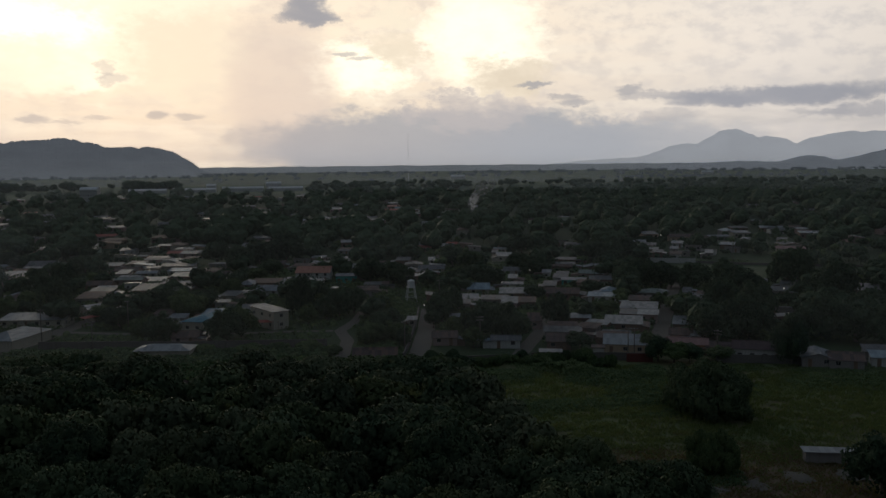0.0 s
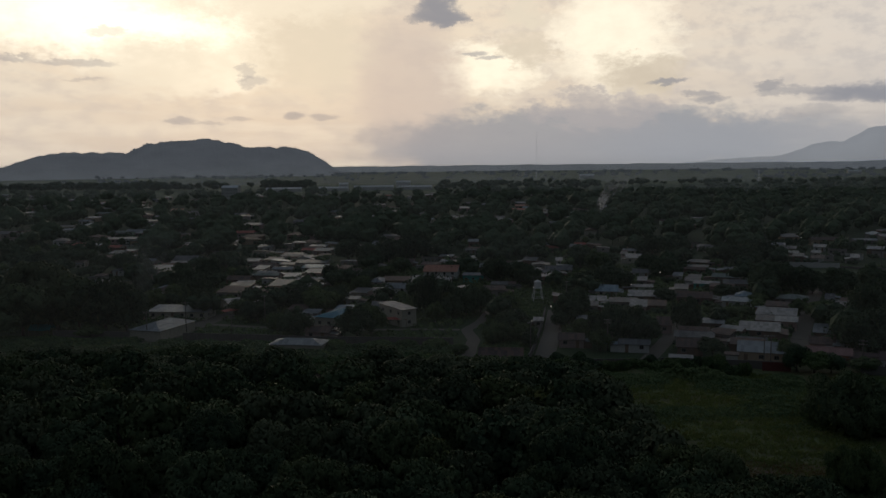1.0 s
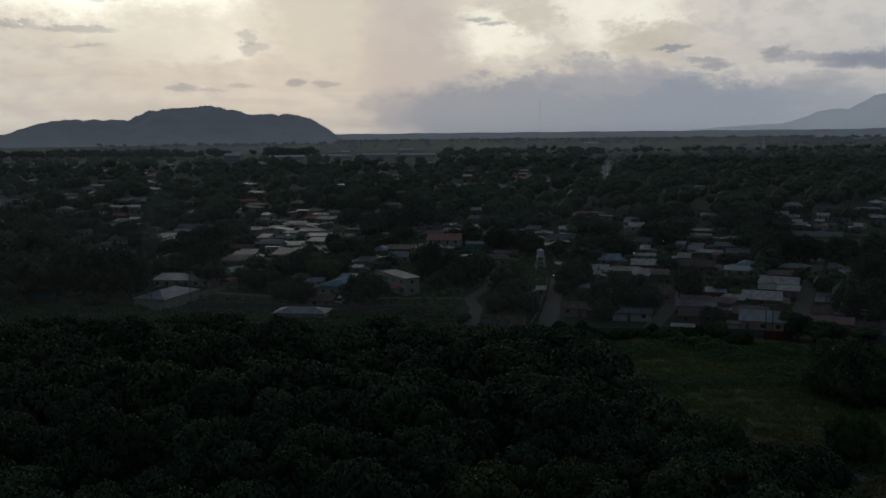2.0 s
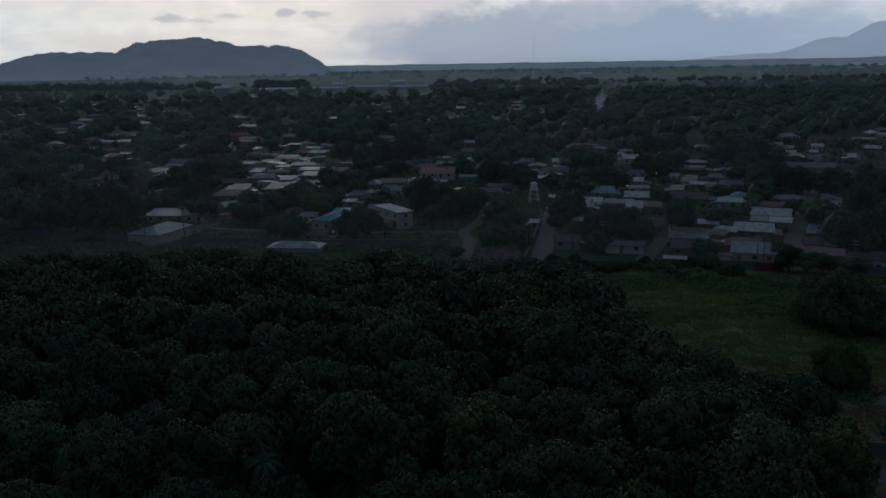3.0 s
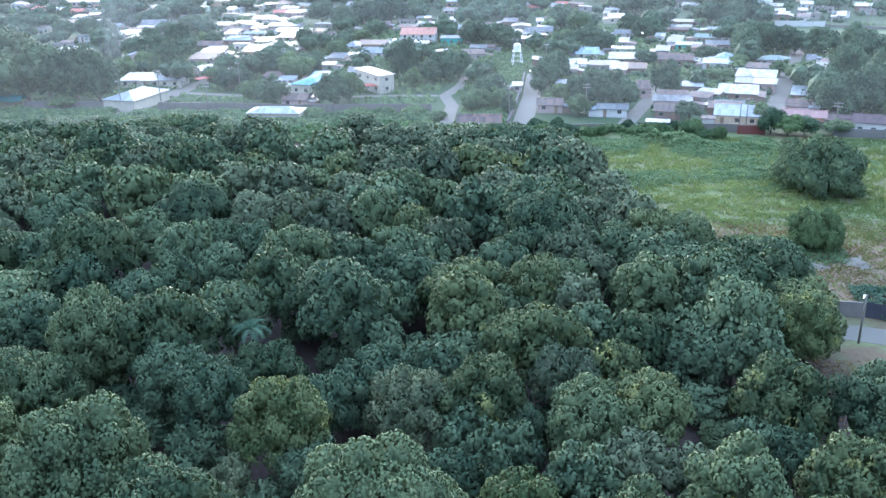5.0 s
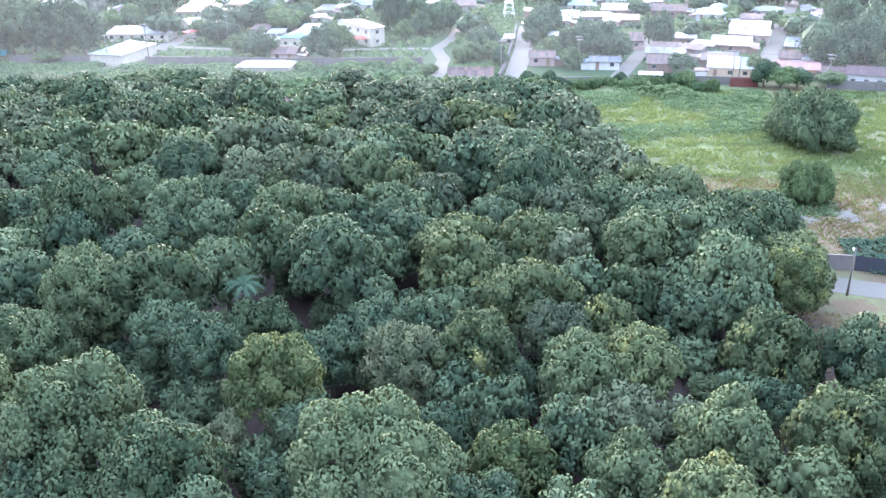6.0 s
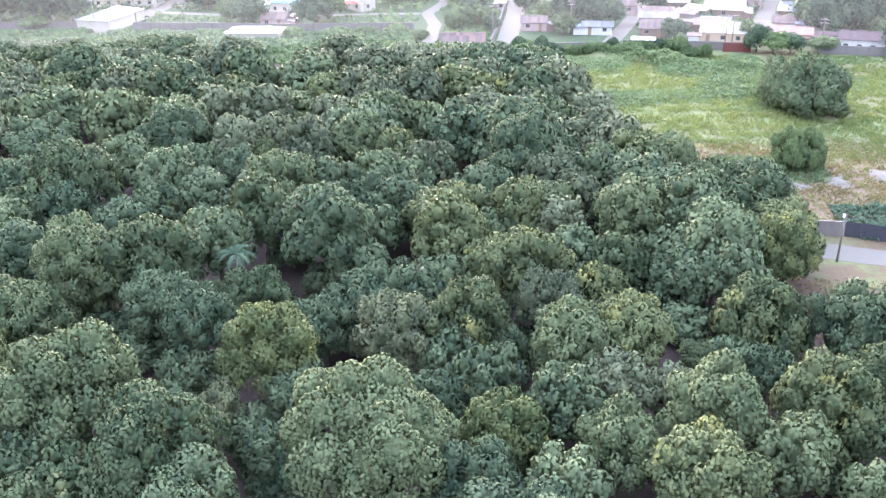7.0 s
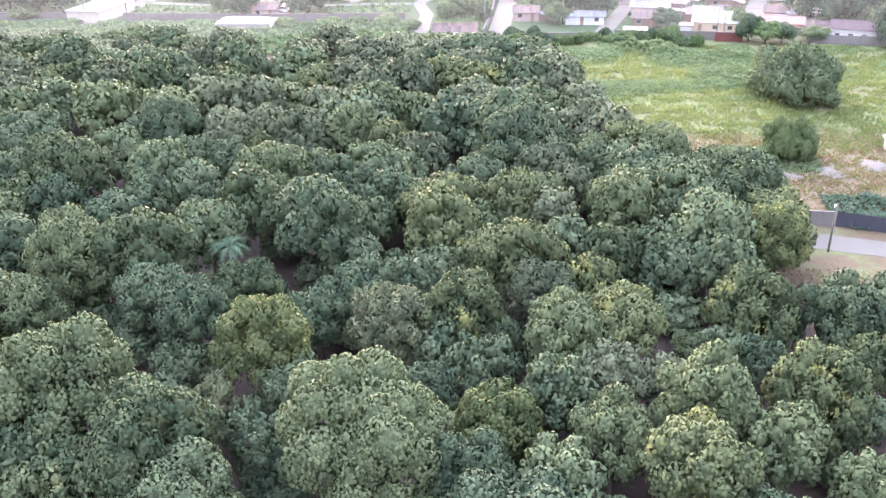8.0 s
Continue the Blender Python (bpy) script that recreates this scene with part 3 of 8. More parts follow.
def crown_mesh(name, seed, wide, tall, lobes, whorls, leaf, mat, count=5, droop=0.35, low=-0.35, core=1, lobe_size=(0.26, 0.42), ragged=0.14, plump=0.26, fill=0.66, cleft=0.9):
    """A crown of leafy lobes round an uneven dome; its underside is at z = 0 and its top at z = tall."""
    r = np.random.default_rng(seed)
    k = np.arange(lobes) + 0.5
    z = low + (1 - low) * (1 - k / lobes)
    ang = k * 2.39996 + r.normal(0, 0.35, lobes)
    ring = np.where(z < 0, 1 + 0.12 * z, np.sqrt(np.maximum(0, 1 - np.clip(z, 0, 1) ** 2)))
    dirs = np.stack([ring * np.cos(ang), ring * np.sin(ang), z], 1)
    size = wide * r.uniform(*lobe_size, lobes)
    mid = tall * 0.42
    scale = np.array([wide, wide, tall - mid])
    swell = 1 + 0.16 * np.sin(2 * ang + seed) + r.normal(0, ragged, lobes)
    centre = dirs * (scale - size[:, None] * 0.8) * swell[:, None] + np.array([0, 0, mid])
    centre[:, 2] = np.maximum(centre[:, 2], size * 0.55)
    sv, sf = icosphere(core)
    verts, faces, base = [], [], 0
    for c, s in zip(centre[:lobes], size[:lobes]):
        jag = 1 + r.normal(0, 0.13, (len(sv), 1))
        verts.append(sv * jag * s * np.array([fill, fill, fill * 0.86]) + c)
        faces.append(sf + base)
        base += len(sv)
    # the shaded heart of the crown
    hv, hf = icosphere(2)
    heart = hv * (1 + r.normal(0, 0.06, (len(hv), 1))) * np.array([wide * 0.5, wide * 0.5, (tall - mid) * 0.5]) + np.array([0, 0, mid])
    heart[:, 2] = np.maximum(heart[:, 2], 0.06 * tall)
    verts.append(heart)
    faces.append(hf + base)
    base += len(hv)
    tri = np.concatenate(faces)
    share = size ** 2 / np.sum(size ** 2)
    pts, nrm = [], []
    for j in range(len(size)):
        n = max(8, int(whorls * share[j]))
        q = np.arange(n) + 0.5
        zz, aa = 1 - 2 * q / n, q * 2.39996 + r.uniform(0, 6)
        rr = np.sqrt(1 - zz * zz)
        d = unit(np.stack([rr * np.cos(aa), rr * np.sin(aa), zz], 1) + r.normal(0, 0.35 / math.sqrt(n), (n, 3)))
        d = d[d @ unit(0.75 * dirs[j] + np.array([0, 0, 0.5])) > -0.4]
        p = centre[j] + d * size[j] * np.array([1, 1, 0.86]) * r.uniform(0.9, 1.06, (len(d), 1))
        gap = np.linalg.norm(p[:, None] - centre[None], axis=2) / size[None]
        gap[:, j] = 9
        free = gap.min(1) > cleft
        pts.append(p[free])
        nrm.append(d[free])
    pts, nrm = np.concatenate(pts), np.concatenate(nrm)
    # growth in the hollows between the lobes
    inner = unit(r.normal(size=(whorls // 5, 3)) + np.array([0, 0, 0.35]))
    inside = inner * np.array([wide, wide, tall - mid]) * r.uniform(0.62, 0.82, (len(inner), 1)) + np.array([0, 0, mid])
    free = (np.linalg.norm(inside[:, None] - centre[None], axis=2) / size[None]).min(1) > 0.8
    pts, nrm = np.concatenate([pts, inside[free]]), np.concatenate([nrm, inner[free]])
    quad, qf = rosettes(r, pts, nrm, leaf, count, droop, plump)
    verts.append(quad)
    me = mesh_of(name, np.concatenate(verts), [tuple(t) for t in tri.tolist()] + [tuple(q) for q in (qf + base).tolist()], mat)
    return me


def knob_crown(name, seed, wide, tall, boughs, knob, leaves, mat, bough_size=(0.18, 0.29), low=-0.5, plump=0.34, ragged=0.13, cover=1.0, squash=0.88, stalk=0.45, even=0.4):
    """A crown of boughs, each a dome set with knobs of leaves that radiate from the tip of their twig; underside at z = 0, top at z = tall."""
    r = np.random.default_rng(seed)
    k = (np.arange(boughs) + 0.5) / boughs
    z = 1 - (1 - low) * k
    ang = np.arange(boughs) * 2.39996 + r.normal(0, 0.4, boughs)
    ring = np.where(z < 0, 1 + 0.2 * z, np.sqrt(np.maximum(0, 1 - np.clip(z, 0, 1) ** 2)))
    dirs = np.stack([ring * np.cos(ang), ring * np.sin(ang), z], 1)
    size = wide * r.uniform(*bough_size, boughs)
    mid = tall * stalk
    swell = 1 + 0.10 * np.sin(2 * ang + seed) + 0.06 * np.sin(3 * ang + 2 * seed) + r.normal(0, ragged, boughs)
    centre = dirs * (np.array([wide, wide, tall - mid]) - size[:, None] * 0.85) * swell[:, None] + np.array([0, 0, mid])
    centre[:, 2] = np.clip(centre[:, 2], size * 0.6, tall * 1.06 - size * squash)
    sv, sf = icosphere(2)
    verts, faces, lean, base = [], [], [], 0
    for c, s in zip(centre, size):
        verts.append(sv * (1 + r.normal(0, 0.06, (len(sv), 1))) * s * np.array([0.66, 0.66, 0.66 * squash]) + c)
        lean.append(sv)
        faces.append(sf + base)
        base += len(sv)
    heart = sv * (1 + r.normal(0, 0.06, (len(sv), 1))) * np.array([wide * 0.55, wide * 0.55, (tall - mid) * 0.6]) + np.array([0, 0, mid])
    heart[:, 2] = np.maximum(heart[:, 2], 0.08 * tall)
    verts.append(heart)
    lean.append(sv)
    faces.append(sf + base)
    base += len(sv)
    pts, nrm = [], []
    for j in range(boughs):
        n = max(10, int(cover * 12.57 * size[j] ** 2 / (3.3 * knob ** 2)))
        q = np.arange(n) + 0.5
        zz, aa = 1 - 2 * q / n, q * 2.39996 + r.uniform(0, 6)
        rr = np.sqrt(1 - zz * zz)
        d = unit(np.stack([rr * np.cos(aa), rr * np.sin(aa), zz], 1) + r.normal(0, 0.55 / math.sqrt(n), (n, 3)))
        d = d[(d @ unit(dirs[j] + np.array([0, 0, 0.35])) > -0.45) & (d[:, 2] > -0.5)]
        p = centre[j] + d * size[j] * np.array([1, 1, squash]) * r.uniform(0.93, 1.07, (len(d), 1))
        gap = np.linalg.norm(p[:, None] - centre[None], axis=2) / size[None]
        gap[:, j] = 9
        free = gap.min(1) > 0.96
        pts.append(p[free])
        nrm.append(d[free])
    pts, nrm = np.concatenate(pts), np.concatenate(nrm)
    n = len(pts)
    axis = unit(nrm * (0.55 + 0.5 * even) + np.array([0, 0, 0.6 - 0.25 * even]) + r.normal(0, 0.12, (n, 3)))
    a = unit(np.cross(axis, r.normal(size=(n, 3))))
    b = np.cross(axis, a)
    # two rings of blades arch over each knob like the shingles of a dome
    inner = max(3, int(leaves * 0.38))
    first = np.where(np.arange(leaves) < inner, 0.05, 0.62) + r.normal(0, 0.06, (n, leaves))
    last = np.where(np.arange(leaves) < inner, 1.05, 1.95) + r.normal(0, 0.10, (n, leaves))
    turn = np.where(np.arange(leaves) < inner, np.arange(leaves) / inner, (np.arange(leaves) - inner) / (leaves - inner) + 0.13) * 6.283
    phi = turn + r.uniform(0, 6.283, (n, 1)) + r.normal(0, 0.2, (n, leaves))
    reach = knob * r.uniform(0.75, 1.3, (n, 1, 1)) * r.uniform(0.86, 1.14, (n, leaves, 1))
    way = np.cos(phi)[..., None] * a[:, None] + np.sin(phi)[..., None] * b[:, None]
    side = np.cross(way, axis[:, None])

    def along(t, k):
        return pts[:, None] + reach * k * (np.cos(t)[..., None] * axis[:, None] + np.sin(t)[..., None] * way)

    foot, tip = along(first, 0.86), along(last, 1.08) + np.array([0, 0, -0.10]) * reach
    belly = along(0.45 * first + 0.55 * last, 1.0)
    quad = np.stack([foot, belly + plump * reach * side, tip, belly - plump * reach * side], axis=2)
    # the leaves of a bough are lit as its rounded surface is
    out = (quad - pts[:, None, None]) / (reach[:, :, None] * 1.0) * (1.05 - 0.7 * even) + nrm[:, None, None] * (0.15 + 0.85 * even) + np.array([0, 0, 0.1])
    lean.append(unit(out).reshape(-1, 3))
    qf = np.arange(quad.size // 3).reshape(-1, 4) + base
    verts.append(quad.reshape(-1, 3))
    me = mesh_of(name, np.concatenate(verts), np.concatenate(faces).tolist() + qf.tolist(), mat, True)
    me.normals_split_custom_set_from_vertices(np.concatenate(lean).tolist())
    return me


def trunk_mesh(name, seed, height, radius, spread, limbs, mat, sides=8):
    """A leaning trunk that forks into limbs, which reach into the crown."""
    r = random.Random(seed)
    bm = bmesh.new()
    lean = [r.uniform(-0.4, 0.4), r.uniform(-0.4, 0.4)]
    fork = height * 0.42
    add_tube(bm, [(0, 0, -0.3), (lean[0] * 0.3, lean[1] * 0.3, fork * 0.5), (lean[0], lean[1], fork)], [radius * 1.35, radius, radius * 0.85], sides)
    for i in range(limbs):
        a = 2 * math.pi * (i + r.uniform(-0.25, 0.25)) / limbs
        reach = spread * r.uniform(0.45, 0.75)
        top = height * r.uniform(0.72, 0.95)
        add_tube(bm, [(lean[0], lean[1], fork * 0.92), (lean[0] + math.cos(a) * reach * 0.45, lean[1] + math.sin(a) * reach * 0.45, fork + (top - fork) * 0.45),
                      (lean[0] + math.cos(a) * reach, lean[1] + math.sin(a) * reach, top)], [radius * 0.62, radius * 0.4, radius * 0.14], max(5, sides - 2))
    return bm_mesh(name, bm, mat, True)


CROWNS, TRUNKS = {}, {}
# the grove's crowns come in four radii; how fine their knobs of leaves are depends on the kind
GROVE_SIZES = (2.7, 3.8, 5.0, 6.6)
GROVE_KNOBS = {"near": (0.33, 7, 0.44, 40, 11, 0.6), "mid": (0.41, 6, 0.50, 32, 41, 0.85), "back": (0.62, 6, 0.52, 25, 71, 1.0), "fine": (0.29, 7, 0.42, 40, 101, 0.5)}


def crown_of(family, i):
    """The crown meshes, built once each: family, variant -> mesh for a crown 1 unit = 1 m of the family's own size."""
    key = (family, i)
    if key not in CROWNS:
        if family[:-1] in GROVE_KNOBS:
            knob, leaves, plump, count, seed, even = GROVE_KNOBS[family[:-1]]
            wide = GROVE_SIZES[int(family[-1])]
            CROWNS[key] = knob_crown("mango_crown", seed + 7 * i + int(family[-1]), wide, 1.6 * wide, int(count * (0.75 + 0.06 * wide)) + 3 * i, knob, leaves, MANGO, plump=plump, even=even, bough_size=(0.18 + 0.05 * even, 0.29 + 0.05 * even))
        elif family == "town":
            CROWNS[key] = crown_mesh("tree_crown", 71 + i, 4.0, 5.6, (15, 18, 13, 16, 20)[i % 5], 640, 0.62, LEAF_DARK, 3, 0.3, lobe_size=(0.3, 0.5), ragged=0.2, plump=0.32, fill=0.84, cleft=0.8)
        elif family == "column":
            CROWNS[key] = crown_mesh("column_crown", 91 + i, 1.0, 9.0, 26, 420, 0.5, LEAF_DARK, 3, 0.2, low=-0.9, lobe_size=(0.55, 0.85), ragged=0.05)
        elif family == "bush":
            CROWNS[key] = crown_mesh("bush_crown", 101 + i, 3.0, 3.2, 26, 850, 0.4, LEAF_LIGHT, 3, 0.4, low=-0.8, lobe_size=(0.22, 0.38), ragged=0.12, plump=0.32, fill=0.84, cleft=0.8)
        elif family == "spread":
            CROWNS[key] = knob_crown("spreading_crown", 111 + i, 8.0, 7.5, 34, 0.55, 10, LEAF_DARK, bough_size=(0.2, 0.3), low=-0.75, plump=0.3, ragged=0.10, stalk=0.38)
    return CROWNS[key]


def trunk_of(family, i):
    key = (family, i)
    if key not in TRUNKS:
        if family in ("near", "mid", "back", "fine"):
            TRUNKS[key] = trunk_mesh("trunk", 300 + i, 6.5, 0.34, 4.5, 5, (BARK, BARK_PALE)[i % 2])
        elif family == "spread":
            TRUNKS[key] = trunk_mesh("trunk", 320 + i, 6.0, 0.4, 6.0, 6, BARK)
        elif family == "column":
            TRUNKS[key] = trunk_mesh("trunk", 330 + i, 4.0, 0.16, 0.4, 2, BARK, 6)
        elif family == "bush":
            TRUNKS[key] = trunk_mesh("stem", 340 + i, 1.8, 0.12, 1.6, 4, BARK, 6)
        else:
            TRUNKS[key] = trunk_mesh("trunk", 350 + i, 5.0, 0.22, 2.6, 3, (BARK, BARK_PALE)[i % 2], 6)
    return TRUNKS[key]


LEAVES = {"green": MANGO, "pale": MANGO_PALE, "flush": MANGO_FLUSH, "blue": MANGO_BLUE, "dry": MANGO_DRY, "glow": MANGO_GLOW, "twig": MANGO_TWIG, "dark": LEAF_DARK, "light": LEAF_LIGHT}
SAYS = {
    "green": "dense dark green mango tree with domed crown", "pale": "pale green mango tree with clumped leaves", "flush": "mango tree with yellow young leaf tips",
    "blue": "blue-green leafy tree in the grove", "dry": "greyish thin-leaved tree among the mangoes", "glow": "fine-leaved tree with a yellow-green sunward crown", "twig": "thin olive-grey tree with fine twigs", "dark": "dark leafy tree between the houses", "light": "light green leafy tree among the houses",
}
CLEAR = {"town": 1.3, "column": 0.5, "bush": 0.0, "spread": 0.1}
BASE_WIDTH = {"town": 4.0, "column": 1.0, "bush": 3.0, "spread": 8.0}
BASE_TALL = {"town": 5.6, "column": 9.0, "bush": 3.2, "spread": 7.5}
VARIANTS = {"town": 7, "column": 2, "bush": 3, "spread": 2}
COLOURED = {}


def tree(x, y, width, top, tone="dark", family="town", pick=0, turn=0.0, name="tree", label="", group=""):
    """A tree at x, y with a crown of that width; its highest leaves stand at top."""
    kind, grove = family, family in GROVE_KNOBS
    if grove:
        size = min(range(4), key=lambda j: abs(math.log(GROVE_SIZES[j] / (width / 2))))
        family, base_width, base_tall, variants, clear = f"{family}{size}", GROVE_SIZES[size], 1.6 * GROVE_SIZES[size], 3, 0.3 if top < 5.5 else 1.2
    else:
        base_width, base_tall, variants, clear = BASE_WIDTH[family], BASE_TALL[family], VARIANTS[family], min(CLEAR[family], top * 0.25)
    i = pick % variants
    key = (family, i, tone)
    if key not in COLOURED:
        me = crown_of(family, i).copy()
        me.materials.clear()
        me.materials.append(LEAVES[tone])
        COLOURED[key] = me
    k = width / 2 / base_width
    if grove:
        clear = max(clear, top - 1.25 * k * base_tall)
    t = thing(name, pose(x, y, 0, 0, 0, turn), label or SAYS[tone], "bush" if "bush" in (family, name) else "tree", group)
    part("crown", COLOURED[key], t, "", Matrix.LocRotScale((0, 0, clear), None, (k, k, (top - clear) / base_tall)))
    stem = (min(1.2, width / 10), top / 9.5) if grove else (k, max(0.4, top / (base_tall + CLEAR[family])))
    part("trunk" if family != "bush" else "stem", trunk_of(kind, pick % 3), t, "", Matrix.LocRotScale((0, 0, 0), None, (stem[0], stem[0], stem[1])))
    return t


def palm(x, y, height, name="palm", fronds=11, length=2.6):
    r = random.Random(int(x * 10))
    t = thing(name, pose(x, y, 0, 0, 0, r.uniform(0, 360)), "palm with long arching feathered green fronds", "palm")
    bm = bmesh.new()
    add_tube(bm, [(0, 0, -0.2), (0.1, 0.05, height * 0.5), (0.15, 0.1, height)], [0.2, 0.16, 0.14], 7)
    part("trunk", bm_mesh("trunk", bm, BARK_PALE, True), t)
    for i in range(fronds):
        a = i * 2.39996
        up = r.uniform(0.25, 1.25)
        verts, faces = [], []
        spine = [Vector((math.cos(a) * length * s * math.cos(up * (1 - 0.3 * s)), math.sin(a) * length * s * math.cos(up * (1 - 0.3 * s)), length * (s * math.sin(up) - 0.75 * s * s))) for s in [j / 12 for j in range(13)]]
        for j in range(1, 13):
            d = (spine[j] - spine[j - 1]).normalized()
            side = d.cross(Vector((0, 0, 1))).normalized()
            for s in (-1, 1):
                w = 0.62 * math.sin(math.pi * (0.12 + 0.8 * j / 13))
                b = len(verts)
                tip = spine[j] + s * side * w + d * 0.3 + Vector((0, 0, -0.12))
                verts += [spine[j - 1], spine[j], tip]
                faces.append((b, b + 1, b + 2))
        part("frond", mesh_of("frond", verts, faces, LEAF_PALM), t, "", pose(0.15, 0.1, height))
    return t


def scrub(name, label, outline, spacing, height, leaf, mat, seed, category="undergrowth", patchy=False):
    """Rank growth over a patch of ground, one sheet of leafy humps: outline(x, y) tells how tall it is there, 0 to 1."""
    r = np.random.default_rng(seed)
    x0, x1, y0, y1 = outline.box
    xs = np.arange(x0, x1, spacing)
    ys = np.arange(y0, y1, spacing)
    px, py = np.meshgrid(xs, ys)
    px = px.ravel() + r.uniform(-0.5, 0.5, px.size) * spacing
    py = py.ravel() + r.uniform(-0.5, 0.5, py.size) * spacing
    h = np.array([outline(a, b) for a, b in zip(px, py)])
    if patchy:
        h = h * np.clip([0.35 + 2.4 * noise.noise((a * 0.075, b * 0.12, seed + 0.5)) for a, b in zip(px, py)], 0, 1)
    keep = (h > 0.04) & np.array([clear_of(a, b) for a, b in zip(px, py)])
    px, py, h = px[keep], py[keep], h[keep]
    hump = np.array([0.45 + 0.75 * abs(noise.noise((a * 0.22, b * 0.22, seed))) + 0.35 * noise.noise((a * 0.6, b * 0.6, seed)) for a, b in zip(px, py)])
    pts = np.stack([px, py, np.maximum(0.08, height * h * np.clip(hump, 0.15, 1.5))], 1)
    nrm = unit(r.normal(0, 0.45, (len(pts), 3)) + np.array([0, -0.2, 1.0]))
    quad, qf = rosettes(r, pts, nrm, leaf, 5, 0.5)
    me = mesh_of(name, quad, qf.tolist(), mat)
    return tagged(new(name, me), label, category, kind="stuff")


def clear_of(x, y):
    """False on the streets and lanes."""
    return y < 212 or off_ways(x, y, 3.2)


class Patch:
    """A soft-edged patch of ground: a box, less its ragged rim."""

    def __init__(self, x0, x1, y0, y1, rim=3.0, seed=0, slant=0.0):
        self.box = (x0, x1, y0 - abs(slant) * (x1 - x0), y1 + abs(slant) * (x1 - x0))
        self.core, self.rim, self.seed, self.slant = (x0, x1, y0, y1), rim, seed, slant

    def __call__(self, x, y):
        x0, x1, y0, y1 = self.core
        y = y - self.slant * (x - x0)
        edge = min(x - x0, x1 - x, y - y0, y1 - y) / self.rim + 1.2 * noise.noise((x * 0.11, y * 0.11, self.seed))
        return max(0.0, min(1.0, edge))


WAYS = [((-7, 209), (-5.3, 292)), ((-27, 217), (-27, 240)), ((-27, 240), (-31, 253)), ((-31, 253), (-26, 300)), ((-117, 224), (-111, 290)), ((17, 214), (36, 280)), ((56, 226), (103, 378)), ((-85, 250), (-33, 253)), ((-112, 254), (-85, 250))]


def off_ways(x, y, gap):
    """True where x, y keeps that gap from every street and from the playing field."""
    for (x0, y0), (x1, y1) in WAYS:
        dx, dy = x1 - x0, y1 - y0
        s = max(0, min(1, ((x - x0) * dx + (y - y0) * dy) / (dx * dx + dy * dy)))
        if math.hypot(x - x0 - s * dx, y - y0 - s * dy) < gap:
            return False
    return not (80 < x < 165 and 340 < y < 412)


# ---------------------------------------------------------------- houses
def wall_with_openings(bm, length, height, thick, openings, place):
    """One wall along local x, from boxes round its openings (x0, x1, z0, z1); place moves a local point."""
    xs = sorted({0.0, length, *[v for o in openings for v in o[:2]]})
    for a, b in zip(xs, xs[1:]):
        cuts = sorted([(o[2], o[3]) for o in openings if o[0] <= a and o[1] >= b])
        z = 0.0
        for lo, hi in cuts + [(height, height)]:
            if lo > z:
                start = len(bm.verts)
                add_box(bm, a, b, 0, thick, z, lo)
                bm.verts.ensure_lookup_table()
                for v in bm.verts[start:]:
                    v.co = place @ v.co
            z = max(z, hi)


def pane_mesh(w, h):
    bm = bmesh.new()
    add_box(bm, -w / 2, w / 2, 0.07, 0.09, 0, h)
    return bm_mesh("pane", bm, GLASS)


def frame_mesh(w, h):
    bm = bmesh.new()
    t = 0.07
    for x0, x1, z0, z1 in ((-w / 2, w / 2, 0, t), (-w / 2, w / 2, h - t, h), (-w / 2, -w / 2 + t, t, h - t), (w / 2 - t, w / 2, t, h - t), (-0.03, 0.03, t, h - t)):
        add_box(bm, x0, x1, -0.02, 0.1, z0, z1)
    return bm_mesh("window_frame", bm, FRAME)


def door_mesh(w, h):
    bm = bmesh.new()
    add_box(bm, -w / 2, w / 2, 0.05, 0.1, 0, h)
    for z in (0.2, h * 0.55):
        add_box(bm, -w / 2 + 0.12, w / 2 - 0.12, 0.02, 0.05, z, z + h * 0.33)
    return bm_mesh("door", bm, DOOR)


PANE, WINFRAME, DOORLEAF = pane_mesh(1.1, 1.05), frame_mesh(1.1, 1.05), door_mesh(0.9, 2.05)


